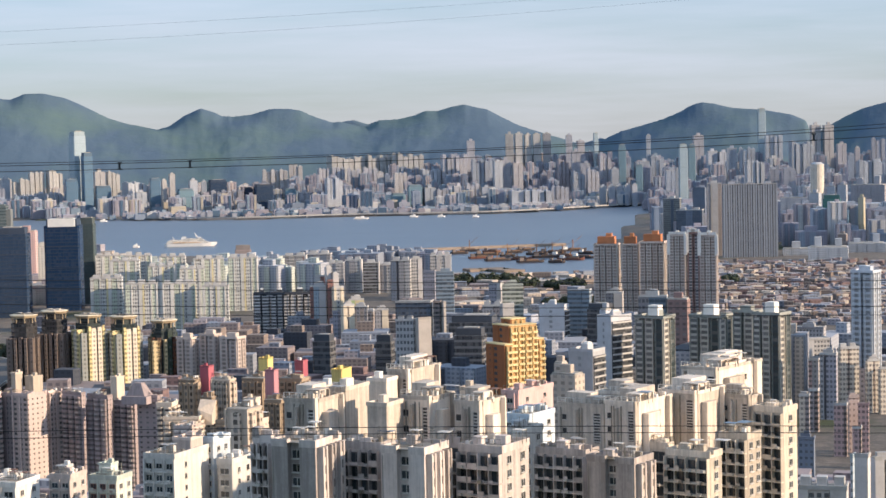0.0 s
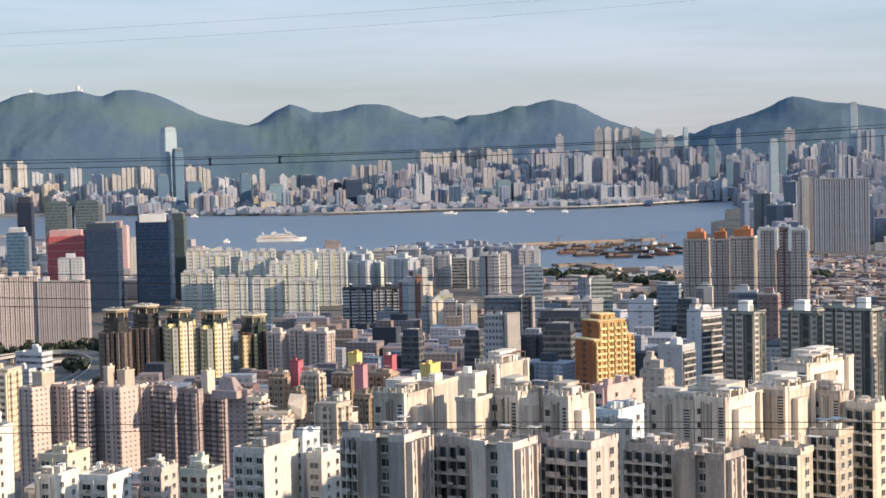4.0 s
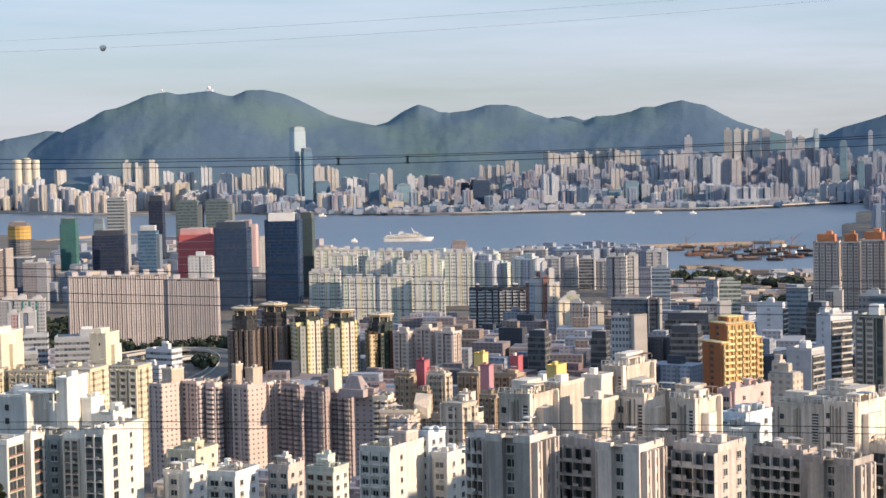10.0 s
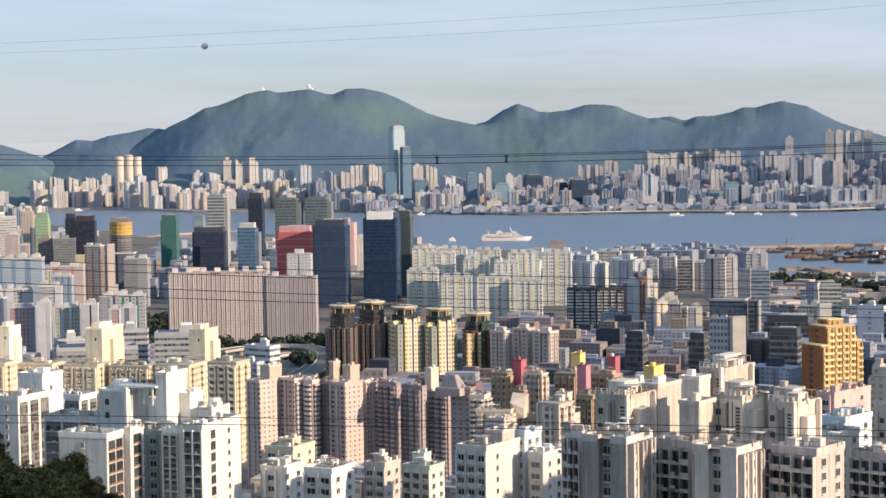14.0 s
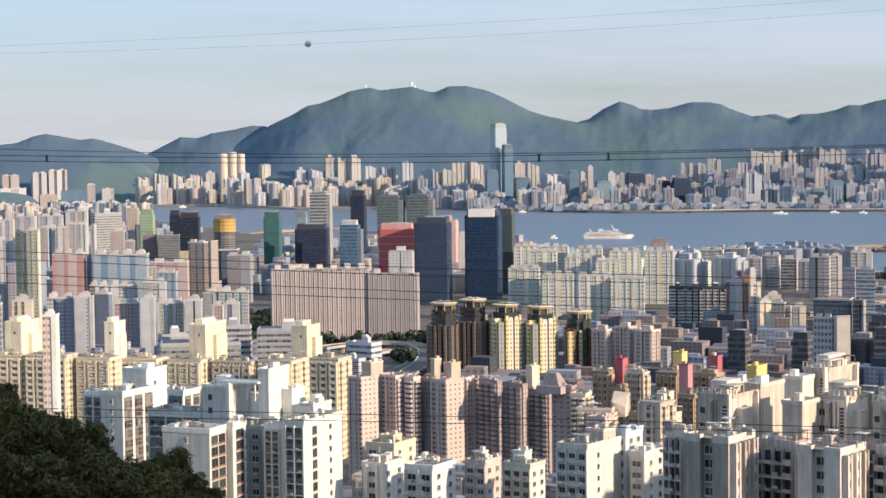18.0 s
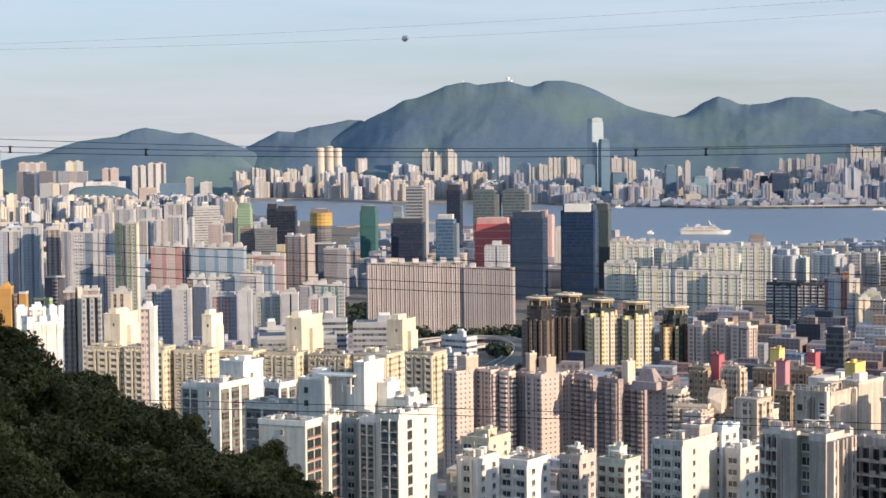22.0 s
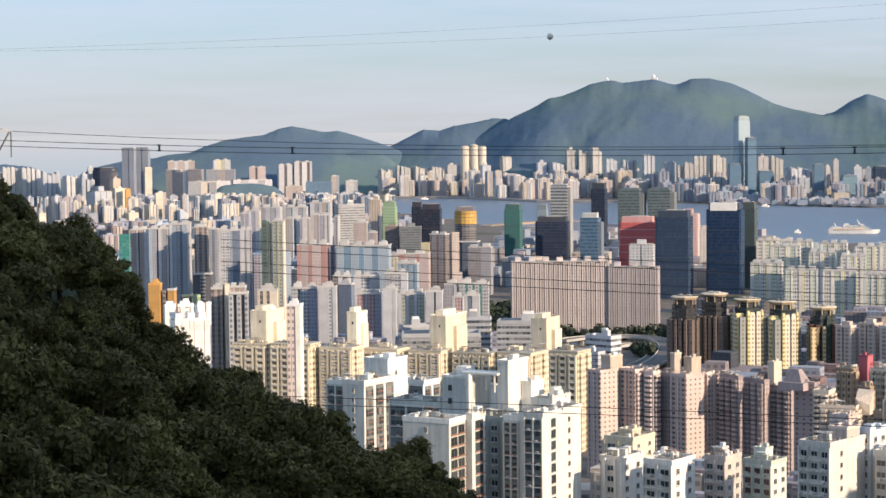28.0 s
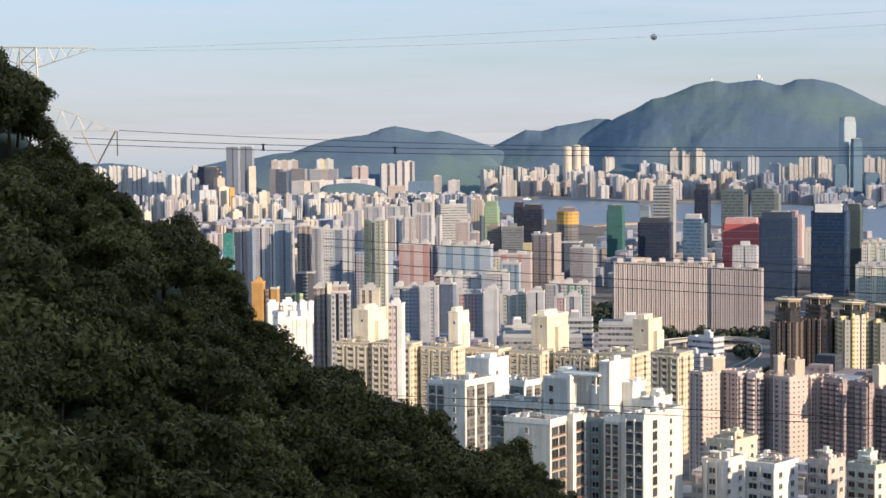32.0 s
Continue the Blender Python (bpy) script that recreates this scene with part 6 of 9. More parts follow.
            tagged(child("window_hood", boxes_mesh("window_hood", [(-bw * 0.24, bw * 0.24, -0.25, 0.4, -k * 2.8, -k * 2.8 + 0.3) for k in range(n)] + [(-bw * 0.2, -bw * 0.02, -0.3, 0.3, -k * 2.8 + 0.3, -k * 2.8 + 0.75) for k in range(n)], [FRAME]), ob, pose((i + 0.5) * bw - w / 2, -d / 2 - deep + 0.06, h - 2.0)), kind="stuff")
        for i in range(side):
            bw = d / side
            child("bay", unit(deep, bw * 0.55, h - 1.0, mat), ob, pose(w / 2 + deep / 2 - 0.05, (i + 0.5) * bw - d / 2, 0))
        child("parapet", unit(w + 0.4, d + 0.4, 0.5, wall), ob, pose(0, 0, h))
        child("roof_slab", unit(w - 0.6, d - 0.6, 0.15, ROOF), ob, pose(0, 0, h + 0.5))
        tagged(child("roof_clutter", clutter_mesh(w, d, rng, wall), ob, pose(0, 0, h + 0.62)), kind="stuff")
        for i in range(2):
            child("roof_hut", unit(rng.uniform(1.5, 4), rng.uniform(1.5, 4), rng.uniform(0.8, 2.2), wall), ob, pose(rng.uniform(-0.35, 0.35) * w, rng.uniform(-0.3, 0.3) * d, h + 0.6))
        return ob
    # built windows, floor by floor
    notch = 1.3 if front == 1 and w > 5 and colour in ("conc", "concl", "concp") else 0.0
    if notch:
        ring = [(-w / 2, -d / 2), (-1.15, -d / 2), (-1.15, -d / 2 + notch), (1.15, -d / 2 + notch), (1.15, -d / 2), (w / 2, -d / 2), (w / 2, d / 2), (-w / 2, d / 2)]
        ob = child("wing", prism_mesh("wing", ring, 0, h, [wall]), block, m)
    else:
        ob = child("wing", unit(w, d, h, wall), block, m)
    fh = 2.4 if r < 460 else 2.8
    tall = fh / 2.8
    floors = max(1, min(int(h / fh) - 1, 13, int((top - EYE + 0.2 * r) / fh) + 1))
    span = w / max(1, front)
    recess = front == 1 and w > 5
    deep = 1.25 if colour in ("conc", "concl", "concp") else 0.8 if colour == "gold" else 0.45
    for k in range(floors):
        z = h - 1.0 - (k + 1) * fh + 0.75
        for i in range(front):
            ww = 0.9 if recess and colour == "white" else 1.9 if recess else min(2.9, span * (0.93 if deep > 0.9 else 0.8 if deep > 0.5 or colour == "white" else 0.6))
            kind = (0 if recess else 3) if colour in ("conc", "concl", "concp") else 2 if colour in ("white", "gold") and front > 1 else 4 if colour == "palegreen" else 0
            child("window", window_mesh(ww, tall * (2.3 if kind == 3 else 1.8 if deep > 0.9 else 2.1 if kind == 2 else 1.5), kind), ob, pose((i + 0.5) * span - w / 2, -d / 2 + notch, z - (0.55 if kind == 3 else 0.35 if kind == 2 else 0.1)))
        for at, ww, wh, kind in cols:  # columns of the sunny side: how far back, width, height, kind
            child("window", window_mesh(ww, wh, kind), ob, pose(w / 2 if rot < 0 else -w / 2, at * d - d / 2, z - (0.35 if wh > 1.6 else 0), 0, 0, 90 if rot < 0 else -90))
            if kind == 2:
                child("planter_shelf", unit(0.5, ww + 0.3, 0.12, RUST), ob, pose((w / 2 + 0.25) * (1 if rot < 0 else -1), at * d - d / 2, z - 0.62))
                child("spandrel", unit(0.14, ww, 0.5, AQUA), ob, pose((w / 2 + 0.06) * (1 if rot < 0 else -1), at * d - d / 2, z - 1.0))
        for i in range(0 if cols else side):
            s = d / side
            child("window", window_mesh(min(2.6, s * 0.62), 1.7, 2) if colour == "white" and side > 1 else window_mesh(min(1.6, s * 0.5), 1.4, 0), ob, pose(w / 2 if rot < 0 else -w / 2, (i + 0.5) * s - d / 2, z, 0, 0, 90 if rot < 0 else -90))
        for i in range(front):
            if not recess and rng.random() < 0.55:
                child("air_conditioner", unit(0.8, 0.6, 0.5, FRAME if rng.random() < 0.7 else STEEL), ob, pose((i + 0.5) * span - w / 2 + rng.uniform(-0.6, 0.6), -d / 2 - (deep if deep > 1 else 0.0) - 0.3, z - 0.7))
        if front > 1:
            lm = wall if colour != "gold" else WALLS["cream"]
            child("floor_ledge", unit(w, deep, 0.18, lm), ob, pose(0, -d / 2 - deep / 2, z - 0.85))
            for i in range(front):
                pw = span * rng.choice((0.35, 0.5, 0.85))
                child("balcony_panel", unit(pw, 0.1, rng.choice((0.5, 0.9)) if colour != "white" else 0.3, lm if colour != "white" else RUST), ob, pose(-w / 2 + i * span + 0.1 + pw / 2, -d / 2 - deep + 0.14, z - 0.67))
    for i in range(front + 1 if front > 1 else 0):
        low = max(0.0, h - 1.5 - floors * fh)
        child("column", unit(0.4 if colour.startswith("white") else 0.22, deep, h - 0.7 - low, wall if colour != "gold" else WALLS["cream"]), ob, pose(min(w / 2 - 0.12, max(-w / 2 + 0.12, -w / 2 + i * span)), -d / 2 - deep / 2 + 0.02, low))
    t = 0.25
    rim = [(-w / 2 - 0.1, -w / 2 + t, -d / 2 + t, d / 2 - t, 0, 1.3), (w / 2 - t, w / 2 + 0.1, -d / 2 + t, d / 2 - t, 0, 1.3), (-w / 2 - 0.1, w / 2 + 0.1, d / 2 - t, d / 2 + 0.1, 0, 1.3)]
    if notch:
        rim += [(-w / 2 - 0.1, -1.15, -d / 2 - 0.1, -d / 2 + t, 0, 1.3), (1.15, w / 2 + 0.1, -d / 2 - 0.1, -d / 2 + t, 0, 1.3), (-1.4, -1.15, -d / 2 + t, -d / 2 + notch, 0, 1.3), (1.15, 1.4, -d / 2 + t, -d / 2 + notch, 0, 1.3)]
    else:
        rim += [(-w / 2 - 0.1, w / 2 + 0.1, -d / 2 - 0.1, -d / 2 + t, 0, 1.3)]
    child("parapet", boxes_mesh("parapet", rim, [wall if colour != "gold" else WALLS["tan"]]), ob, pose(0, 0, h - 0.6))
    child("roof_slab", unit(w - 0.7, d - 0.7, 0.15, ROOF), ob, pose(0, 0, h))
    if colour == "gold":  # stacks of pale balconies
        for i in range(0, front, 2):
            stack = facade((0.55, 0.47, 0.32), (0.1, 0.13, 0.1), 2.8, round(span * 0.4, 2), 0.75, 0.55)
            child("balcony_column", unit(span * 0.62, 1.5, min(h - 1.5, 42), stack), ob, pose((i + 0.5) * span - w / 2, -d / 2 - 0.75, max(0.0, h - 43.5)))
        # dark panel paints the shade of the side turned from the sun
        child("dark_side", unit(0.3, d * 0.96, h - 0.5, plain_wall((0.2, 0.085, 0.04))), ob, pose(-w / 2 - 0.15, 0, 0))
    if side and notch:  # stacks of rooms standing out of the side wall
        for i in range(side + 1):
            s = d / (side + 1)
            child("side_bay", ribbed_bay(s * 0.55, 1.2, round(h - 0.5, 1), wall, facade(COL[colour], tuple(0.22 * q for q in COL[colour]), 2.8, 3.0, 0.98, 0.5), False), ob, pose((w / 2 + 0.55) * (1 if rot < 0 else -1), (i + 0.5) * s - d / 2, 0))
    if colour == "white" and r < 620:
        glass = facade((0.2, 0.21, 0.2), (0.03, 0.035, 0.04), 2.8, 1.4, 0.86, 0.72, 0.3)
        for i in range(front if front > 1 else 0):
            child("glazed_bay", unit(span * 0.86, 0.3, min(h - 1.2, 40), glass), ob, pose((i + 0.5) * span - w / 2, -d / 2 - 0.1, max(0.0, h - 41.2)))
        for i in range(side if side > 1 and not cols else 0):
            s = d / side
            child("glazed_bay", unit(0.3, s * 0.7, min(h - 1.2, 40), glass), ob, pose((w / 2 + 0.1) * (1 if rot < 0 else -1), (i + 0.5) * s - d / 2, max(0.0, h - 41.2)))
    if recess and not notch and colour != "white":
        child("wall_pier", unit(0.5, 0.7, h, wall), ob, pose(-1.5, -d / 2 - 0.3, 0))
        child("wall_pier", unit(0.5, 0.7, h, wall), ob, pose(1.5, -d / 2 - 0.3, 0))
    for i in range(rng.randint(1, 3)):
        child("roof_hut", unit(rng.uniform(1, 2.4), rng.uniform(1, 2.4), rng.uniform(0.8, 2.0), wall), ob, pose(rng.uniform(-0.35, 0.35) * w, rng.uniform(-0.3, 0.3) * d, h + 0.15))
    tagged(child("roof_clutter", clutter_mesh(w, d, rng, wall), ob, pose(0, 0, h + 0.12)), kind="stuff")
    if r < 620 and w > 5:
        child("antenna", boxes_mesh("antenna", [(-0.04, 0.04, -0.04, 0.04, 0, 3.2), (-0.6, 0.6, -0.03, 0.03, 2.6, 2.66), (-0.4, 0.4, -0.03, 0.03, 3.0, 3.06)], [STEEL]), ob, pose(w * 0.3, d * 0.2, h))
        child("water_tank", unit(1.5, 1.1, 1.3, FRAME), ob, pose(-w * 0.25, d * 0.3, h + 0.1))
    child("drain_pipe", unit(0.14, 0.14, h - 1, STEEL), ob, pose(-w / 2 + 0.3, -d / 2 - 0.09, 0))
    return ob



# ---- the near blocks, wing by wing: bearing and distance of the near corner, front, side, roof height, turn, window columns ----
block_0 = near_block(5.19, 345, "conc")
wing(block_0, 5.19, 345, 3.5, 2.5, 88.2, -28, "conc", 3, 0, "w")
wing(block_0, 3.91, 335, 8.5, 9.6, 88.5, -28, "conc", 1, 2, "w")
wing(block_0, 2.01, 345, 7.9, 3.9, 86.3, -28, "conc", 4, 0, "w")
wing(block_0, 0.74, 333, 8.4, 8.9, 87.1, -28, "conc", 1, 2, "w")
wing(block_0, -0.31, 350, 2.5, 2.5, 86.1, -28, "conc", 1, 0, "w")
wing(block_0, -1.53, 338, 8.5, 10.2, 86.3, -28, "conc", 4, 2, "w")
wing(block_0, 3.77, 352, 7.1, 9.7, 93.4, -28, "concp", 0, 0, "p")
wing(block_0, 2.99, 362, 4.9, 9.5, 94.1, -28, "concp", 0, 0, "p")
wing(block_0, 1.80, 348, 4.0, 6.4, 92.9, -28, "concp", 0, 0, "p")
wing(block_0, 0.45, 352, 6.5, 8.5, 93.3, -28, "concp", 0, 0, "p")
wing(block_0, -1.01, 348, 5.8, 8.4, 92.8, -28, "concp", 0, 0, "p")
wing(block_0, 3.51, 372, 4.2, 4.5, 93.4, -28, "concp", 0, 0, "p")
wing(block_0, 1.06, 385, 5.5, 12.6, 94.4, -28, "concp", 0, 1, "p")
wing(block_0, 1.79, 380, 4.3, 4.6, 93.4, -28, "concp", 0, 0, "p")
wing(block_0, -0.66, 370, 2.4, 4.5, 92.6, -28, "concp", 0, 0, "p")
block_1 = near_block(-3.96, 398, "conc")
wing(block_1, -3.96, 398, 11.4, 5.7, 75.9, -28, "conc", 5, 0, "w")
wing(block_1, -5.37, 386, 10.6, 8.0, 76.1, -28, "conc", 1, 1, "w")
wing(block_1, -6.35, 404, 4.2, 2.5, 76.3, -28, "concl", 1, 0, "w")
wing(block_1, -7.55, 393, 9.9, 5.2, 76.2, -28, "concl", 4, 1, "w")
wing(block_1, -8.63, 407, 6.5, 6.1, 77.8, -28, "concl", 3, 2, "w")
wing(block_1, -9.66, 424, 6.9, 6.3, 80.9, -28, "concl", 3, 1, "w")
wing(block_1, -4.61, 412, 11.9, 5.9, 83.2, -28, "concp", 0, 0, "p")
wing(block_1, -5.52, 405, 7.9, 15.2, 84.6, -28, "concp", 0, 2, "p")
wing(block_1, -5.36, 424, 8.2, 7.7, 84.2, -28, "concp", 0, 0, "p")
wing(block_1, -7.23, 421, 9.5, 12.7, 84.7, -28, "concp", 0, 1, "p")
wing(block_1, -7.84, 442, 9.5, 21.2, 87.2, -28, "concp", 0, 1, "p")
wing(block_1, -8.13, 449, 6.5, 10.7, 87.5, -28, "concp", 0, 0, "p")
wing(block_1, -8.77, 428, 7.5, 3.8, 82.9, -28, "concp", 0, 0, "p")
block_2 = near_block(18.72, 480, "white")
wing(block_2, 18.95, 480, 13.4, 8.0, 69.8, -30, "white", 1, 2, "w", ((0.28, 3.1, 2.1, 2), (0.73, 3.1, 2.1, 2)))
wing(block_2, 18.28, 486, 1.9, 6.6, 70.3, -30, "white", 0, 1, "w", ((0.5, 3.8, 2.1, 2),))
# recessed wing, its shade put into a darkened white
wing(block_2, 17.47, 497, 6.6, 4.5, 67.9, -30, "whited", 2, 0, "w")
wing(block_2, 16.93, 487, 4.3, 4.0, 69.5, -30, "white", 2, 0, "w")
wing(block_2, 16.70, 484, 2.4, 3.0, 69.9, -30, "white", 0, 0, "w")
wing(block_2, 16.23, 480, 5.2, 19.4, 71.2, -30, "white", 2, 2, "w", ((0.27, 2.2, 2.1, 3), (0.68, 1.0, 1.2, 3)))
wing(block_2, 19.20, 512, 15.5, 9.0, 69.8, -30, "white", 3, 0, "w")
wing(block_2, 18.34, 503, 8.2, 11.0, 77.5, -30, "white", 0, 0, "p")
wing(block_2, 17.22, 500, 3.2, 10.4, 81.8, -30, "white", 0, 0, "p")
wing(block_2, 17.75, 512, 5.0, 4.0, 74.0, -30, "white", 0, 0, "p")
wing(block_2, 16.55, 504, 3.0, 6.6, 76.0, -30, "white", 0, 0, "p")
wing(block_2, 15.92, 500, 4.2, 9.0, 72.6, -30, "white", 0, 0, "p")
x2, y2 = polar(17.95, 505)
child("roof_canopy", boxes_mesh("roof_canopy", [(-5.5, 5.5, -2.5, 2.5, 0, 0.5), (-4.2, -3.8, -1.8, -1.4, -4.5, 0), (4.0, 4.4, -1.8, -1.4, -4.5, 0), (0, 0.4, 1.2, 1.6, -4.5, 0)], [WALLS["white"]]), block_2, block_2.matrix_world.inverted() @ pose(x2, y2, 78.6, 0, 0, -12))
block_3 = near_block(21.42, 560, "white")
wing(block_3, 21.42, 560, 7.7, 15.4, 69.6, -35, "white", 1, 3, "w")
wing(block_3, 22.00, 570, 6.0, 3.0, 68.5, -35, "white", 2, 0, "w")
wing(block_3, 20.72, 575, 8.5, 10.2, 74.1, -35, "white", 0, 1, "p")
wing(block_3, 19.68, 600, 11.4, 8.9, 64.4, -35, "white", 2, 2, "w")
block_4 = near_block(13.61, 600, "cream")
wing(block_4, 13.61, 600, 10.1, 13.6, 46.6, -30, "cream", 2, 2, "w")
wing(block_4, 13.63, 605, 4.9, 5.5, 48.4, -30, "cream", 0, 0, "p")
block_5 = near_block(13.95, 500, "whitep")
wing(block_5, 13.95, 500, 6.3, 11.3, 57.1, -30, "whitep", 1, 2, "w")
block_6 = near_block(12.49, 480, "whitep")
wing(block_6, 12.49, 480, 7.9, 11.5, 59.5, -30, "whitep", 2, 2, "w")
wing(block_6, 12.60, 490, 4.0, 5.6, 59.7, -30, "whitep", 0, 0, "p")
block_7 = near_block(10.95, 520, "pinkw")
wing(block_7, 10.95, 520, 6.2, 8.3, 54.2, -30, "pinkw", 2, 2, "w")
wing(block_7, 11.04, 525, 2.4, 3.3, 55.8, -30, "whitep", 0, 0, "p")
block_8 = near_block(9.64, 530, "palegreen")
wing(block_8, 9.64, 530, 8.6, 8.2, 51.5, -30, "palegreen", 3, 2, "w")
wing(block_8, 9.80, 535, 3.7, 4.0, 54.2, -30, "palegreen", 0, 0, "p")
block_9 = near_block(8.24, 485, "whitep")
wing(block_9, 7.98, 470, 8.4, 17.7, 66.0, -30, "whitep", 3, 1, "w", ((0.3, 0.9, 1.1, 3),))
wing(block_9, 6.86, 484, 3.2, 8.6, 67.6, -30, "ltblue", 1, 2, "w", ((0.3, 1.4, 1.3, 0), (0.72, 1.4, 1.3, 0)))
wing(block_9, 6.33, 478, 4.2, 11.0, 63.0, -30, "whitep", 1, 2, "w", ((0.3, 1.2, 1.3, 0), (0.7, 1.2, 1.3, 3)))
wing(block_9, 7.5, 478, 5.0, 6.0, 68.6, -30, "pinkw", 0, 0, "p")
block_10 = near_block(6.07, 500, "whitep")
wing(block_10, 6.07, 500, 4.5, 4.6, 60.4, -30, "whitep", 1, 1, "w")
block_12 = near_block(5.83, 680, "tan")
wing(block_12, 5.83, 680, 9.0, 9.8, 48.0, -30, "tan", 2, 2, "f")
block_13 = near_block(-2.04, 560, "pink")
wing(block_13, -2.04, 560, 5.5, 20.5, 67.4, -30, "pink", 1, 2, "w")
wing(block_13, -2.35, 480, 7.0, 12.7, 71.8, -30, "ltblue", 3, 2, "w")
wing(block_13, -2.14, 430, 5.2, 9.2, 75.6, -30, "whitep", 1, 2, "w")
block_14 = near_block(14.25, 790, "tan")
wing(block_14, 14.25, 790, 5.4, 7.0, 50.3, -45, "tan", 0, 0, "p")
block_15 = near_block(12.40, 790, "tan")
wing(block_15, 12.40, 790, 2.4, 4.0, 51.3, -45, "tan", 0, 0, "p")
block_16 = near_block(11.91, 790, "tan")
wing(block_16, 11.91, 790, 4.6, 5.4, 49.6, -45, "tan", 0, 0, "p")
block_17 = near_block(9.56, 790, "tan")
wing(block_17, 9.56, 790, 3.6, 4.4, 48.0, -45, "tan", 0, 0, "p")
block_19 = near_block(24.24, 900, "cream")
wing(block_19, 24.24, 900, 16.9, 4.7, 45.2, -25, "cream", 3, 1, "f")
block_20 = near_block(22.97, 890, "cream")
wing(block_20, 22.97, 890, 20.1, 11.7, 45.6, -25, "cream", 4, 1, "f")
block_21 = near_block(21.76, 885, "cream")
wing(block_21, 21.76, 885, 16.4, 12.9, 44.3, -25, "cream", 3, 1, "f")
block_22 = near_block(20.44, 895, "cream")
wing(block_22, 20.44, 895, 17.8, 14.4, 42.1, -25, "cream", 3, 1, "f")
block_23 = near_block(19.17, 890, "cream")
wing(block_23, 19.17, 890, 16.7, 14.3, 41.7, -25, "cream", 3, 1, "f")
block_24 = near_block(17.71, 885, "cream")
wing(block_24, 17.71, 885, 19.5, 9.6, 40.9, -25, "cream", 4, 1, "f")
block_25 = near_block(16.56, 880, "cream")
wing(block_25, 16.56, 880, 16.6, 20.3, 41.4, -25, "cream", 3, 2, "f")
block_26 = near_block(15.20, 850, "cream")
wing(block_26, 15.20, 850, 13.7, 13.8, 45.4, -25, "cream", 3, 2, "f")
wing(block_19, 24.22, 905, 8.2, 19.5, 59.7, -25, "brite", 0, 0, "p")
wing(block_21, 21.61, 900, 5.0, 11.9, 58.8, -25, "brite", 0, 0, "p")
wing(block_23, 19.02, 900, 7.9, 23.0, 56.8, -25, "brite", 0, 0, "p")
wing(block_25, 16.09, 900, 7.9, 14.6, 55.1, -25, "brite", 0, 0, "p")
block_27 = near_block(-1.36, 880, "gold")
# sun and shade put into paint: gold for the lit side, dark orange elsewhere
SUNLIT_GOLD = plain("gold_render", (0.55, 0.35, 0.15), 0.85, 0, 0.12, 0.35, 0.2, True)
SHADED_ORANGE = plain("orange_render", (0.3, 0.115, 0.045), 0.85, 0, 0.12, 0.3, 0.2, True)
YELLOW = plain("pale_yellow_render", (0.7, 0.57, 0.3), 0.85, 0, 0.12, 0.25, 0.2, True)


def gold_wing(az, r, w, d, top, stacks):
    """Wing in orange darkened as shade; its sunny side carries a gold panel and stacks of pale yellow balconies;
    stacks: how far back, width.
    """
    x, y = polar(az, r)
    z0 = ground_height(x, y)
    h, low = top - z0, max(0.0, top - z0 - 48)
    ob = child("wing", unit(w, d, h, SHADED_ORANGE), block_27, block_27.matrix_world.inverted() @ pose(x, y, z0, 0, 0, az - 55) @ Matrix.Translation((-w / 2, d / 2, 0)))
    child("sunny_wall", boxes_mesh("sunny_wall", [(w / 2, w / 2 + 0.12, -d / 2 + 0.3, d / 2 - 0.1, low, h - 0.2)], [SUNLIT_GOLD]), ob)
    child("front_pier", boxes_mesh("front_pier", [(-w / 2 + 0.4, -0.12 * w, -d / 2 - 0.3, -d / 2, low, h), (0.12 * w, w / 2 - 0.1, -d / 2 - 0.3, -d / 2, low, h)], [SHADED_ORANGE]), ob)
    n = int((h - low - 1) / 2.8)
    slits_and_shade = [(-0.08 * w, 0.08 * w, -d / 2 - 0.06, -d / 2, h - 2.6 - k * 2.8, h - 1.2 - k * 2.8) for k in range(n)] + [(-0.34 * w, -0.22 * w, -d / 2 - 0.3, -d / 2, h - 2.4 - k * 2.8, h - 1.5 - k * 2.8) for k in range(n)]
    # dark strips on the sunny wall paint the shade of recesses between stacks
    slits_and_shade += [(w / 2 + 0.12, w / 2 + 0.2, q * d - d / 2 - 0.35, q * d - d / 2 + 0.35, low, h - 2.0) for q in (0.27, 0.53, 0.78)] if len(stacks) > 1 else []
    tagged(child("slit_window", boxes_mesh("slit_window", slits_and_shade, [DARK]), ob), kind="stuff")
    for at, wide in stacks:
        yc = at * d - d / 2
        bx = [(w / 2, w / 2 + 0.9, yc - wide / 2, yc - wide / 2 + 0.3, low, h - 0.6), (w / 2, w / 2 + 0.9, yc + wide / 2 - 0.3, yc + wide / 2, low, h - 0.6)]
        for k in range(n):
            z = h - 1.0 - (k + 1) * 2.8
            bx += [(w / 2, w / 2 + 1.5, yc - wide / 2, yc + wide / 2, z, z + 0.2), (w / 2 + 1.35, w / 2 + 1.5, yc - wide / 2, yc + wide / 2, z + 0.2, z + 1.1), (w / 2, w / 2 + 0.06, yc - wide * 0.36, yc + wide * 0.1, z + 0.3, z + 2.3, 1), (w / 2, w / 2 + 0.06, yc + wide * 0.18, yc + wide * 0.36, z + 0.9, z + 2.3, 1)]
        child("balcony_column", boxes_mesh("balcony_column", bx, [YELLOW, PANE]), ob)
    child("roof_edge", boxes_mesh("roof_edge", [(-w / 2 - 0.2, w / 2 + 0.2, -d / 2 - 0.2, d / 2 + 0.2, h, h + 0.5)], [YELLOW]), ob)
    return ob


gold_wing(-1.81, 882, 13.0, 15.0, 55.6, ((0.14, 3.0), (0.4, 2.8), (0.66, 3.0), (0.9, 2.6)))
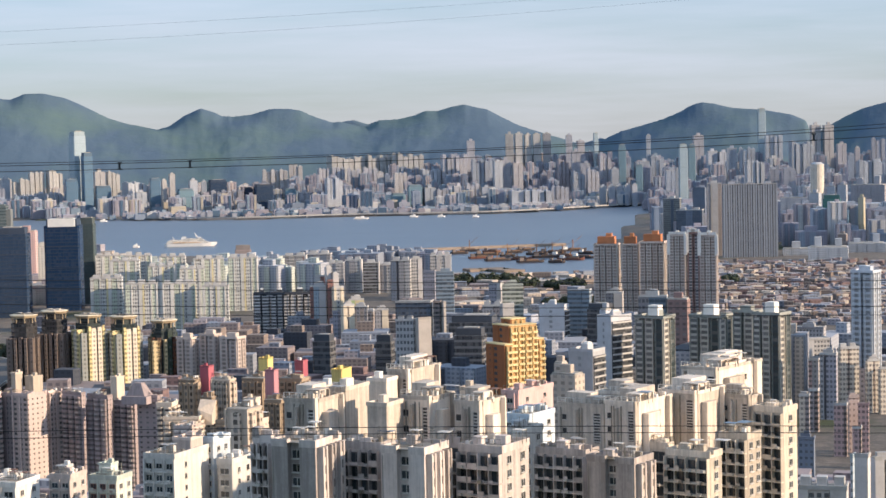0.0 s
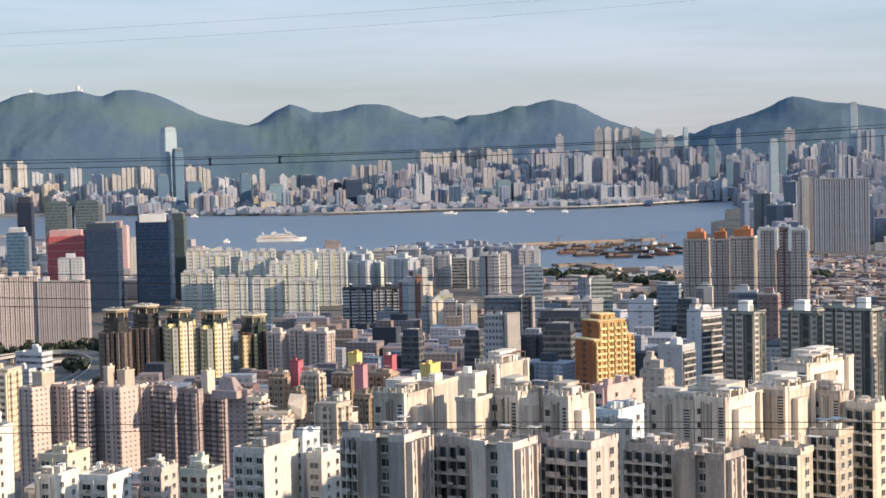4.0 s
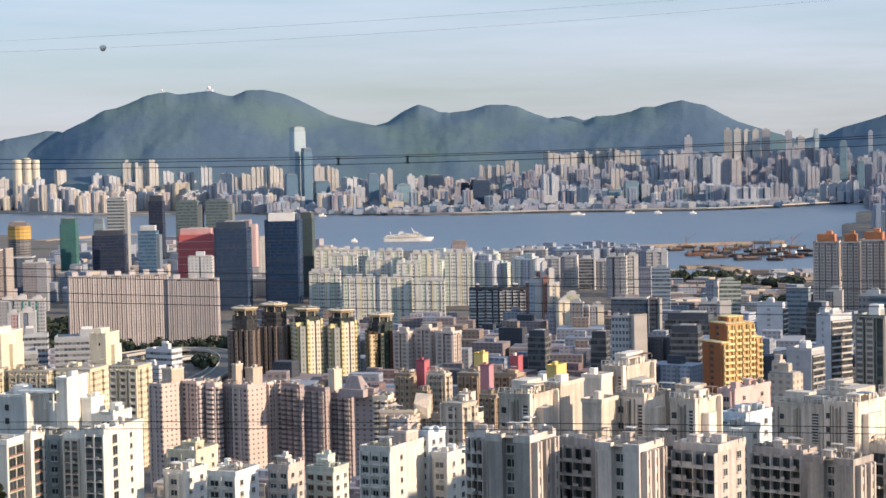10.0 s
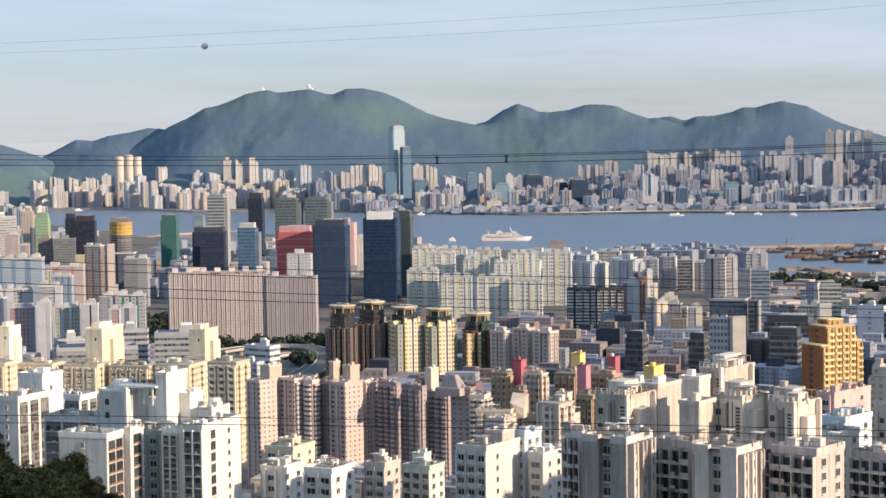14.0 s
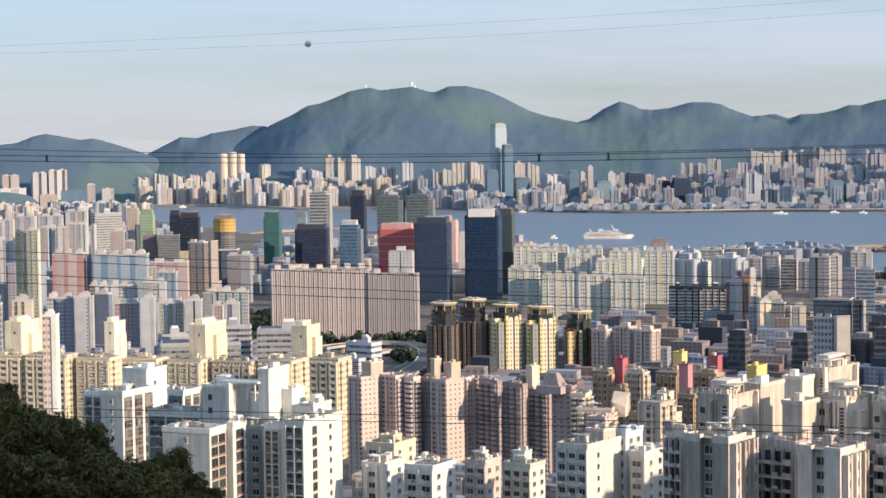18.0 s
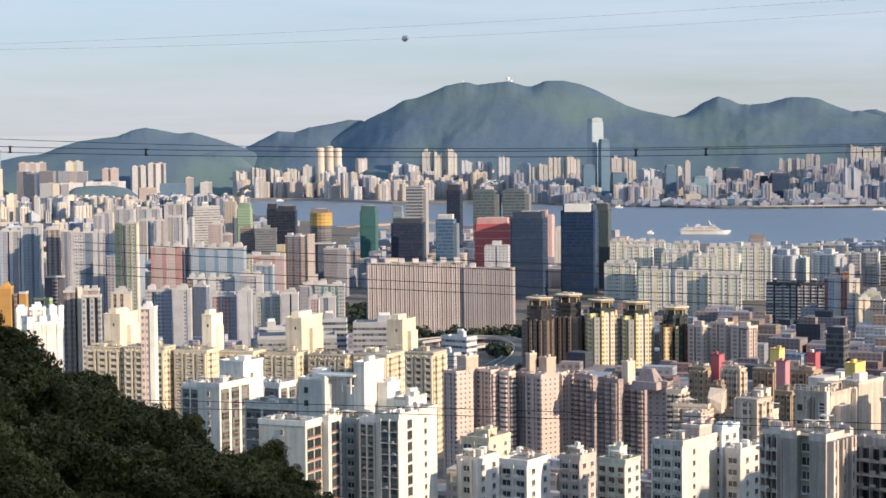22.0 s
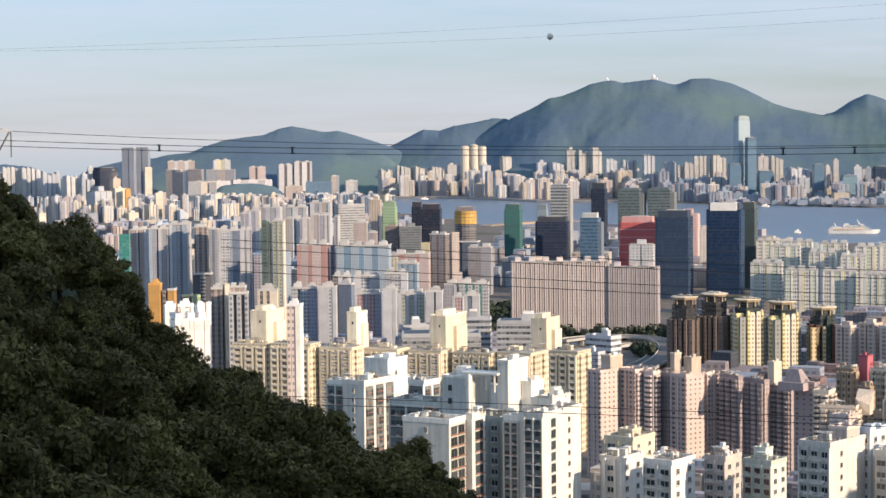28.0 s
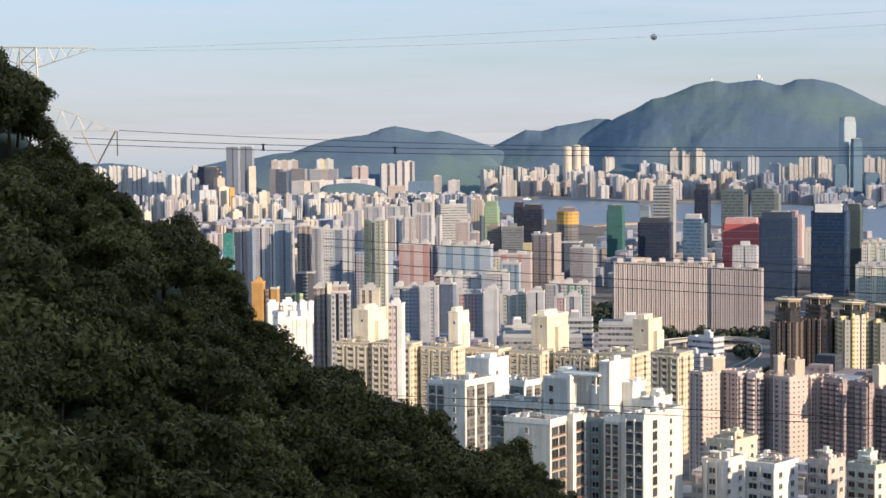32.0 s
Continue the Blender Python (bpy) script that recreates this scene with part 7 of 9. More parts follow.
gold_wing(-1.68, 876, 15.0, 4.0, 47.7, ((0.5, 2.6),))
gold_wing(-1.81, 885, 6.0, 19.0, 48.5, ((0.92, 3.0),))
gold_wing(-1.87, 889, 8.0, 8.0, 58.0, ((0.5, 3.2),))
block_28 = near_block(6.31, 850, "tan")
wing(block_28, 6.32, 850, 9.0, 6.0, 38.2, -25, "tan", 4, 1, "f")
wing(block_28, 6.93, 868, 4.2, 5.5, 42.2, -25, "magenta", 0, 0, "p")
wing(block_28, 6.86, 842, 5.6, 4.0, 32.0, -25, "brownm", 2, 1, "f")
block_29 = near_block(5.43, 860, "brownm")
wing(block_29, 5.35, 862, 10.5, 9.0, 36.8, -25, "brownm", 3, 1, "f")
wing(block_29, 5.22, 880, 4.6, 5.5, 43.6, -25, "yellow", 0, 0, "p")
wing(block_29, 5.05, 850, 4.4, 4.6, 41.6, -25, "magp", 0, 0, "p")
wing(block_29, 4.86, 836, 8.0, 5.0, 30.5, -25, "brownm", 3, 1, "f")
block_30 = near_block(4.16, 860, "brownm")
wing(block_30, 4.25, 860, 11.0, 8.0, 36.5, -25, "brownm", 3, 2, "f")
wing(block_30, 4.2, 882, 4.2, 5.0, 41.8, -25, "magenta", 0, 0, "p")
block_31 = near_block(7.21, 862, "brownm")
wing(block_31, 7.35, 862, 7.4, 6.0, 37.3, -25, "brownm", 3, 1, "f")
block_32 = near_block(3.09, 800, "yellow")
wing(block_32, 3.09, 800, 4.6, 9.8, 46.8, -25, "yellow", 0, 0, "p")
wing(block_32, 3.10, 810, 9.0, 12.1, 36.8, -25, "brownm", 2, 1, "f")


def pink_wing(block, az, r, w, d, top, front, side, tone="pinkl", turn_by=-45):
    """One wing of the long pink row: a shaded front and a sunny side; front and side: grid, band or plain."""
    x, y = polar(az, r)
    z0 = ground_height(x, y)
    h, rng, wall, c = top - z0, random.Random(int(az * 331)), WALLS[tone], COL[tone]
    ob = child("wing", unit(w, d, h, wall), block, block.matrix_world.inverted() @ pose(x, y, z0, 0, 0, az + turn_by) @ Matrix.Translation((-w / 2, d / 2, 0)))
    PLACED.append((x, y + d / 2, 0.5 * math.hypot(w, d)))
    glass = facade(tuple(0.7 * q for q in c), (0.05, 0.05, 0.055), 1.95, 1.3, 0.9, 0.62, 0.3)
    fl = 1.95
    n = int(min(h - 2, 34) / fl)
    for kind, run, face in ((front, w, 0), (side, d, 1)):
        turn = pose(w / 2, 0, 0, 0, 0, 90) if face else pose(0, -d / 2, 0)
        if kind == "plain":
            cols = max(2, round(run / 2.6))
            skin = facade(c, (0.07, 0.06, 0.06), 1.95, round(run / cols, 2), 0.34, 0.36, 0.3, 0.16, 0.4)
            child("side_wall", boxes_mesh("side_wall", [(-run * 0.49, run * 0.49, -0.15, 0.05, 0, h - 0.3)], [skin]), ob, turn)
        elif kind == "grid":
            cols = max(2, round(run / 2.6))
            # grid walls, mostly shaded fronts, get their shade as a darker tint
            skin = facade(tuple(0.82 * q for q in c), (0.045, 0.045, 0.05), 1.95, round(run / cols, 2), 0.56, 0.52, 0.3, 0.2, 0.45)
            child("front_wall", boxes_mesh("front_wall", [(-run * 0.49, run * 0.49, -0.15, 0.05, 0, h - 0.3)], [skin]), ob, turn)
            child("pier", boxes_mesh("pier", [(-run * 0.5, -run * 0.44, -0.8, 0, 0, h), (-0.25, 0.25, -0.6, 0, 0, h - 0.8)], [wall]), ob, turn)
        elif kind == "band":
            cols = max(1, round(run / 3.6))
            bw = run / cols
            for i in range(cols):  # bowed stacks of rooms, a sill and a hood at each floor, rounded at the top
                bow = [(-0.42, -0.3), (-0.36, -0.95), (-0.22, -1.2), (0.22, -1.2), (0.36, -0.95), (0.42, -0.3)]
                stack = child("bay", prism_mesh("bay", [(a * bw * 0.96, b * 0.9) for a, b in bow] + [(0.4 * bw, 0.1), (-0.4 * bw, 0.1)], h - n * fl - 1, h - 1.2, [glass]), ob, turn @ pose((i + 0.5) * bw - run / 2, 0, 0))
                sills, faces = [], []
                for k in range(n + 1):
                    z = h - 1.3 - k * fl
                    lip = 1.25 if k else 0.9
                    m = len(sills)
                    sills += [(a * bw, b, zz) for zz in (z - 0.3, z + lip - 0.5) for a, b in bow]
                    faces += [(m + q, m + q + 1, m + 7 + q, m + 6 + q) for q in range(5)] + [tuple(range(m + 6, m + 12)), tuple(range(m + 5, m - 1, -1))]
                tagged(child("sill", mesh_from("sill", sills, faces, [wall]), stack), kind="stuff")
                boxes = [(rng.uniform(-0.2, 0.1) * bw, rng.uniform(0.12, 0.3) * bw, -1.55, -1.15, h - 1.4 - k * fl, h - 1.0 - k * fl) for k in range(1, n) if rng.random() < 0.7]
                if boxes:
                    tagged(child("air_conditioner", boxes_mesh("air_conditioner", boxes, [FRAME]), stack), kind="stuff")
    child("parapet", boxes_mesh("parapet", [(-w / 2 - 0.15, w / 2 + 0.15, -d / 2 - 0.15, -d / 2 + 0.15, 0, 1.0), (w / 2 - 0.15, w / 2 + 0.15, -d / 2 + 0.15, d / 2, 0, 1.0), (-w / 2 - 0.15, -w / 2 + 0.15, -d / 2 + 0.15, d / 2, 0, 1.0)], [wall]), ob, pose(0, 0, h - 0.2))
    tagged(child("roof_clutter", clutter_mesh(w, d, rng, wall), ob, pose(0, 0, h)), kind="stuff")
    return ob


# pinkt: the row's pink darkened for bays that lie in shade
block_33 = near_block(13.60, 786, "pinkt")
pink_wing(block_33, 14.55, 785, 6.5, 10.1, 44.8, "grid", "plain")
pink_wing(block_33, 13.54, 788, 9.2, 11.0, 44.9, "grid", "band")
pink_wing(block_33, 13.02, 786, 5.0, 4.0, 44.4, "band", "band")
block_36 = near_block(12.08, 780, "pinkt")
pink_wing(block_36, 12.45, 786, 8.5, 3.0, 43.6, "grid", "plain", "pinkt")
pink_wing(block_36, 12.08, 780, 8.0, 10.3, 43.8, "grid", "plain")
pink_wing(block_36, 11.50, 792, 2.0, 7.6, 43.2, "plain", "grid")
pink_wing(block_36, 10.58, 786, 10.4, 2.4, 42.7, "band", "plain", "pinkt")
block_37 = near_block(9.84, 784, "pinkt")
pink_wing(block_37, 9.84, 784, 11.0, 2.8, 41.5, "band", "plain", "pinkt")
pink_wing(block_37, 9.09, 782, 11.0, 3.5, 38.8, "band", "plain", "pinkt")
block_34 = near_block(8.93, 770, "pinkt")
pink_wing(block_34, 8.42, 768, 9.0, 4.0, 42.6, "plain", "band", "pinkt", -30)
xp, yp = polar(8.93, 772)
child("roof_pyramid", prism_mesh("roof_pyramid", [(-5, -4), (5, -4), (5, 4), (-5, 4)], 41.5, 48.1, [WALLS["pinkt"]], [(-1.6, -1.4), (1.6, -1.4), (1.6, 1.4), (-1.6, 1.4)]), block_34, block_34.matrix_world.inverted() @ pose(xp, yp, 0, 0, 0, -20))
child("roof_step", unit(11.0, 9.0, 3.0, WALLS["pinkt"]), block_34, block_34.matrix_world.inverted() @ pose(xp, yp, 40.2, 0, 0, -20))
pink_wing(block_34, 8.02, 742, 6.0, 7.0, 43.0, "band", "band", "tan", -20)
block_38 = near_block(7.3, 715, "tan")
pink_wing(block_38, 7.26, 715, 13.0, 6.0, 41.0, "band", "band", "tan", -12)
pink_wing(block_38, 7.55, 698, 6.0, 9.0, 40.2, "band", "plain", "pinkw", -30)
xw, yw = polar(7.02, 722)
wedge = [(-2.6, -2.4, 38.0), (2.6, -2.4, 38.0), (2.6, 2.6, 38.0), (-2.6, 2.6, 38.0), (-2.6, -2.4, 43.6), (2.6, -2.4, 41.6), (2.9, 2.6, 46.4), (-2.9, 2.6, 46.8), (0, -2.9, 40.6)]
child("roof_wedge", mesh_from("roof_wedge", wedge, [(0, 3, 2, 1), (0, 1, 8), (0, 8, 4), (1, 5, 8), (4, 8, 5), (4, 5, 6, 7), (1, 2, 6, 5), (3, 0, 4, 7), (2, 3, 7, 6)], [WALLS["tan"]]), block_38, block_38.matrix_world.inverted() @ pose(xw, yw, 0, 0, 0, -8))
block_39 = near_block(6.5, 700, "brownm")
pink_wing(block_39, 6.12, 700, 9.0, 5.0, 41.0, "band", "plain", "brownm", -28)
pink_wing(block_39, 5.42, 690, 6.0, 4.5, 43.0, "band", "plain", "tan", -28)
wing(block_39, 5.6, 698, 4.6, 4.2, 49.4, -25, "tan", 1, 1, "p")
block_35 = near_block(6.57, 840, "tan")
wing(block_35, 6.57, 868, 9.0, 8.0, 37.0, -25, "tan", 4, 2, "f")

# ---- the rest of the city: blocks that nobody could count, joined stretch by stretch ----
def city_material(name, palette, floor, cast=(1.08, 1.08, 1.08)):
    """Render in several colours from block to block, with rows of windows by the faces' own measure."""
    m, t, b = base(name)
    uv = t.nodes.new("ShaderNodeTexCoord").outputs["UV"]
    p = t.nodes.new("ShaderNodeSeparateXYZ")
    t.links.new(uv, p.inputs[0])
    u, v = math_node(t, "DIVIDE", p.outputs[0], floor * 1.25), math_node(t, "DIVIDE", p.outputs[1], floor)
    du = math_node(t, "ABSOLUTE", math_node(t, "SUBTRACT", math_node(t, "FRACT", u), 0.5))
    dv = math_node(t, "ABSOLUTE", math_node(t, "SUBTRACT", math_node(t, "FRACT", v), 0.5))
    mask = math_node(t, "MULTIPLY", math_node(t, "LESS_THAN", du, 0.28), math_node(t, "LESS_THAN", dv, 0.26))
    mask = math_node(t, "MULTIPLY", mask, math_node(t, "GREATER_THAN", p.outputs[1], 0.01))
    isle = t.nodes.new("ShaderNodeNewGeometry").outputs["Random Per Island"]
    ramp = t.nodes.new("ShaderNodeValToRGB")
    ramp.color_ramp.interpolation = "CONSTANT"
    while len(ramp.color_ramp.elements) < len(palette):
        ramp.color_ramp.elements.new(0.5)
    for i, c in enumerate(palette):
        ramp.color_ramp.elements[i].position, ramp.color_ramp.elements[i].color = i / len(palette), (*(min(0.8, k * q) for q, k in zip(COL[c], cast)), 1)
    t.links.new(isle, ramp.inputs[0])
    tc = t.nodes.new("ShaderNodeTexCoord").outputs["Object"]
    s = math_node(t, "ADD", math_node(t, "MULTIPLY", noise_node(t, tc, 0.06, 4.0), 0.5), math_node(t, "MULTIPLY", noise_node(t, mapping(t, tc, (0.7, 0.7, 0.05)), 1.0, 4.0), 0.5))
    wall = mix_colour(t, math_node(t, "MULTIPLY_ADD", s, 2.0, -0.6, True), mix_colour(t, 1.0, ramp.outputs[0], (0.72, 0.72, 0.74), "MULTIPLY"), ramp.outputs[0])
    pane = mix_colour(t, 1.0, wall, (0.52, 0.55, 0.6), "MULTIPLY")
    t.links.new(mix_colour(t, mask, wall, pane), b.inputs["Base Color"])
    t.links.new(math_node(t, "MULTIPLY_ADD", mask, -0.45, 0.85), b.inputs["Roughness"])
    return m


def city(name, label, az0, az1, r0, r1, count, lo, hi, palette, size, seed, stack=True, tall=170, turn=(-30, -5)):
    """A crowd of far blocks with roof houses as one object; lo, hi: how steeply the eye looks at their roofs."""
    rng, made = random.Random(seed), 0
    verts, faces, uvs = [], [], []

    def add(x, y, a, w, d, z0, z1):
        c, s, n = math.cos(a), math.sin(a), len(verts)
        for z in (z0, z1):
            for px, py in ((-w / 2, -d / 2), (w / 2, -d / 2), (w / 2, d / 2), (-w / 2, d / 2)):
                verts.append((x + c * px - s * py, y + s * px + c * py, z))
        for i in range(4):
            j, e = (i + 1) % 4, (w, d)[i % 2]
            faces.append((n + i, n + j, n + 4 + j, n + 4 + i))
            uvs.extend([0, 0.02, e, 0.02, e, z1 - z0, 0, z1 - z0])
        faces.append((n + 4, n + 5, n + 6, n + 7))
        uvs.extend([0] * 8)

    for attempt in range(count * 14):
        if made >= count:
            break
        az, r = rng.uniform(az0, az1), math.sqrt(rng.uniform(r0 * r0, r1 * r1))
        x, y = polar(az, r)
        w = rng.uniform(*size)
        d = w * rng.uniform(0.55, 1.0)
        rad = 0.5 * math.hypot(w, d)
        if any((x - a) ** 2 + (y - b) ** 2 < ((rad + c) * 0.82) ** 2 for a, b, c in PLACED):
            continue
        z, top = ground_height(x, y), EYE + r * rng.uniform(lo, hi)
        if not stack:
            top = z + 5.0 + rng.uniform(0, tall - 5) * 0.4 - 3.6 * rng.random()
        if z < 0 or top - z < (5 if stack else 1) or top - z > tall:
            continue
        PLACED.append((x, y, rad))
        a = radians(az + rng.uniform(*turn))
        add(x, y, a, w, d, z, top)
        if stack:
            k = rng.uniform(0.25, 0.5)
            add(x, y, a, w * k, d * k, top, top + w * rng.uniform(0.1, 0.25))
            if top - z > 20:  # projecting stacks of rooms on the faces
                for off in (-0.3, 0.05, 0.36):
                    ox, oy = off * w, -d / 2 - 0.3
                    add(x + math.cos(a) * ox - math.sin(a) * oy, y + math.sin(a) * ox + math.cos(a) * oy, a, w * 0.2, 1.6, z, top - 1)
        made += 1
    # beyond 2000 m a cool haze cast goes into the paint
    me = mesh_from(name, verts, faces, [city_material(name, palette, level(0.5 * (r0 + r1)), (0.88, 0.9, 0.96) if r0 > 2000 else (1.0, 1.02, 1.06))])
    layer = me.uv_layers.new(name="faces")
    layer.data.foreach_set("uv", uvs)
    return tagged(new(name, me), label, "buildings", kind="stuff")


COL["soil"] = (0.3, 0.24, 0.2)
# blue of the distance haze put into these far-town paints
COL.update({"hazegrey": (0.34, 0.4, 0.47), "hazepale": (0.45, 0.51, 0.58), "hazepink": (0.46, 0.45, 0.5)})
FAR = ["hazegrey", "hazepale", "hazepink", "hazepink", "lgrey", "silver", "hazepale", "pinkg"]
GREYS, WARM, PALE = ["grey", "lgrey", "pinkg", "greyrib", "pinkw"], ["cream", "tan", "pinkw", "white", "lgrey"], ["lgrey", "hazepink", "pinkg", "hazegrey", "pinkw", "hazepale"]
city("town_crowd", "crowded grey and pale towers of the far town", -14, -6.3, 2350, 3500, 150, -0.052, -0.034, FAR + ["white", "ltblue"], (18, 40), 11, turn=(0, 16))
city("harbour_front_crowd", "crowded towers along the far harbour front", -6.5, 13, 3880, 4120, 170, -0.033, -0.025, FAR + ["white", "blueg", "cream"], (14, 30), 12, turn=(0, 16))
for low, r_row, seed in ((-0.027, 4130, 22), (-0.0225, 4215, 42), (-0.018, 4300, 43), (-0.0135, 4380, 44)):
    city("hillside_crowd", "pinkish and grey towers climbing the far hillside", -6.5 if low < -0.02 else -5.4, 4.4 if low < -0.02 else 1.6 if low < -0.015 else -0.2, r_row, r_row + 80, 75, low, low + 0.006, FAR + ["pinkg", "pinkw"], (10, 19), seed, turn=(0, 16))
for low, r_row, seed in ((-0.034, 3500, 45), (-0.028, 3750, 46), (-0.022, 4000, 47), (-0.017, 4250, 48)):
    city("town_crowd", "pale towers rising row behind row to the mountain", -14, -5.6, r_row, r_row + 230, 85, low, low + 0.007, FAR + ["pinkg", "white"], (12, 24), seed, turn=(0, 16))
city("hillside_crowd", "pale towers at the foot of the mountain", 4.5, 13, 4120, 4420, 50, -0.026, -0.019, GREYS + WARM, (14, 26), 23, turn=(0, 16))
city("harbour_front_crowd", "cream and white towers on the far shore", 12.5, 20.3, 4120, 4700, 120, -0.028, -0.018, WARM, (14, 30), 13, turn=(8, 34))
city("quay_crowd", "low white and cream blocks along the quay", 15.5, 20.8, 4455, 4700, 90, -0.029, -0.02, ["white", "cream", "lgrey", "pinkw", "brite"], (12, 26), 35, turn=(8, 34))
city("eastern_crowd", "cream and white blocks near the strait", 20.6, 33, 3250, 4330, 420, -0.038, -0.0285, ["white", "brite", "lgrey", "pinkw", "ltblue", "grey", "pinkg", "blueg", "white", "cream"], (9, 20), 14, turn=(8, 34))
city("eastern_crowd", "crowded white and tan blocks of the eastern town", 19.2, 33, 2150, 3300, 250, -0.055, -0.041, PALE + ["cream", "grey", "ltblue", "blueg", "brownp", "pinkg", "lgrey"], (12, 24), 24, turn=(8, 34))
city("inner_crowd", "crowded pale towers of the inner town", 20.4, 30, 1560, 2150, 95, -0.072, -0.056, PALE + ["tan"], (16, 28), 15)
city("low_crowd", "low grey sheds and shops between the offices", 16.4, 20.6, 1400, 1800, 70, -0.07, -0.06, ["grey", "pinkg", "greyrib", "lgrey"], (14, 34), 38, tall=18)
city("inner_crowd", "low pale blocks of the inner town", 17.3, 30, 1020, 1480, 60, -0.112, -0.1, PALE + ["grey"], (14, 26), 16, tall=26)
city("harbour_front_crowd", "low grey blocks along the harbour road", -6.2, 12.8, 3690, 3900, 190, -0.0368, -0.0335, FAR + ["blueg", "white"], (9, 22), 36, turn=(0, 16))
city("estate_crowd", "pale green estate blocks behind one another", 3.2, 10.2, 1720, 2400, 80, -0.066, -0.057, ["palegreen", "white", "palegreen", "lgrey"], (16, 26), 17)
city("estate_crowd", "grey estate blocks by the water", 0.4, 4.4, 1900, 2350, 45, -0.062, -0.055, ["grey", "greyrib", "hazegrey", "grey", "pinkg"], (16, 26), 27)
city("low_crowd", "low sheds and offices near the shore", 9.6, 17.3, 1750, 2900, 110, -0.078, -0.049, GREYS + ["tan"], (20, 50), 28, tall=24)
city("works_crowd", "low grey works buildings and offices", -13.5, 1.5, 1020, 1420, 60, -0.12, -0.1, ["grey", "dgrey", "greyrib", "lgrey", "tan"], (20, 42), 18, tall=50)
city("works_crowd", "grey and brown blocks behind the near towers", 1.5, 12.3, 900, 1150, 50, -0.135, -0.118, ["grey", "brownp", "dgrey", "greyrib", "redb"], (18, 36), 29, tall=45)
city("row_crowd", "tan and grey apartment blocks between the near towers", -13.5, 16, 560, 740, 60, -0.19, -0.168, WARM + ["pinkg", "pinkt"], (14, 24), 19)
city("yard_sheds", "brown and pale sheds, stacks and huts of a works yard", -13.5, -6.6, 1430, 2120, 1500, -0.12, -0.055, ["brownp", "tan", "soil", "grey", "pinkg", "soil", "redb"], (2.5, 12), 30, False, 6.5, (-40, 40))
city("yard_sheds", "low sheds and heaps on the bare ground by the basin", -5, 1.2, 1440, 1980, 160, -0.12, -0.06, ["tan", "brownp", "soil", "grey"], (5, 20), 31, False, 7, (-40, 40))
city("works_crowd", "low grey works, sheds and shops along the streets", 1.5, 12.2, 1160, 1500, 130, -0.118, -0.088, ["grey", "brownp", "greyrib", "dgrey", "soil", "pinkg"], (14, 34), 33, tall=16)
city("works_crowd", "low sheds and shops between the offices", -6.5, 1.5, 1250, 1480, 60, -0.118, -0.09, ["grey", "greyrib", "lgrey", "tan"], (14, 34), 34, tall=14)

# ---- distance: hazy sea and islands beyond the strait ----
def haze_material():
    m, t, b = base("hazy_sea")
    t.nodes.remove(b)
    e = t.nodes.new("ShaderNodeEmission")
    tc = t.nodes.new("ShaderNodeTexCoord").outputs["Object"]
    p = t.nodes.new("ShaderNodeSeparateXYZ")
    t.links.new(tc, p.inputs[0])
    # the sheet glows; its haze is painted as a fade from sea to sky
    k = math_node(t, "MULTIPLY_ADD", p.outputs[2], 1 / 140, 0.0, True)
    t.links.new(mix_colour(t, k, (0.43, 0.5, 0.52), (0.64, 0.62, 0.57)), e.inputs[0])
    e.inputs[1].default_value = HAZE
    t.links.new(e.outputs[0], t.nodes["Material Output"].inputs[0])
    return m


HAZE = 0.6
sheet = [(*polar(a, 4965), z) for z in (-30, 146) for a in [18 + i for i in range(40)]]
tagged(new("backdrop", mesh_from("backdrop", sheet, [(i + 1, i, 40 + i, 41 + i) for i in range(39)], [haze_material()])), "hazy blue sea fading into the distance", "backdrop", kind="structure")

# ---- harbour ----
def loft(name, sections, mats):
    """A closed skin through sections of equal point count."""
    n = len(sections[0])
    verts = [p for s in sections for p in s]
    faces = [(j * n + i, j * n + (i + 1) % n, (j + 1) * n + (i + 1) % n, (j + 1) * n + i) for j in range(len(sections) - 1) for i in range(n)]
    faces += [tuple(range(n - 1, -1, -1)), tuple((len(sections) - 1) * n + i for i in range(n))]
    return mesh_from(name, verts, faces, mats)


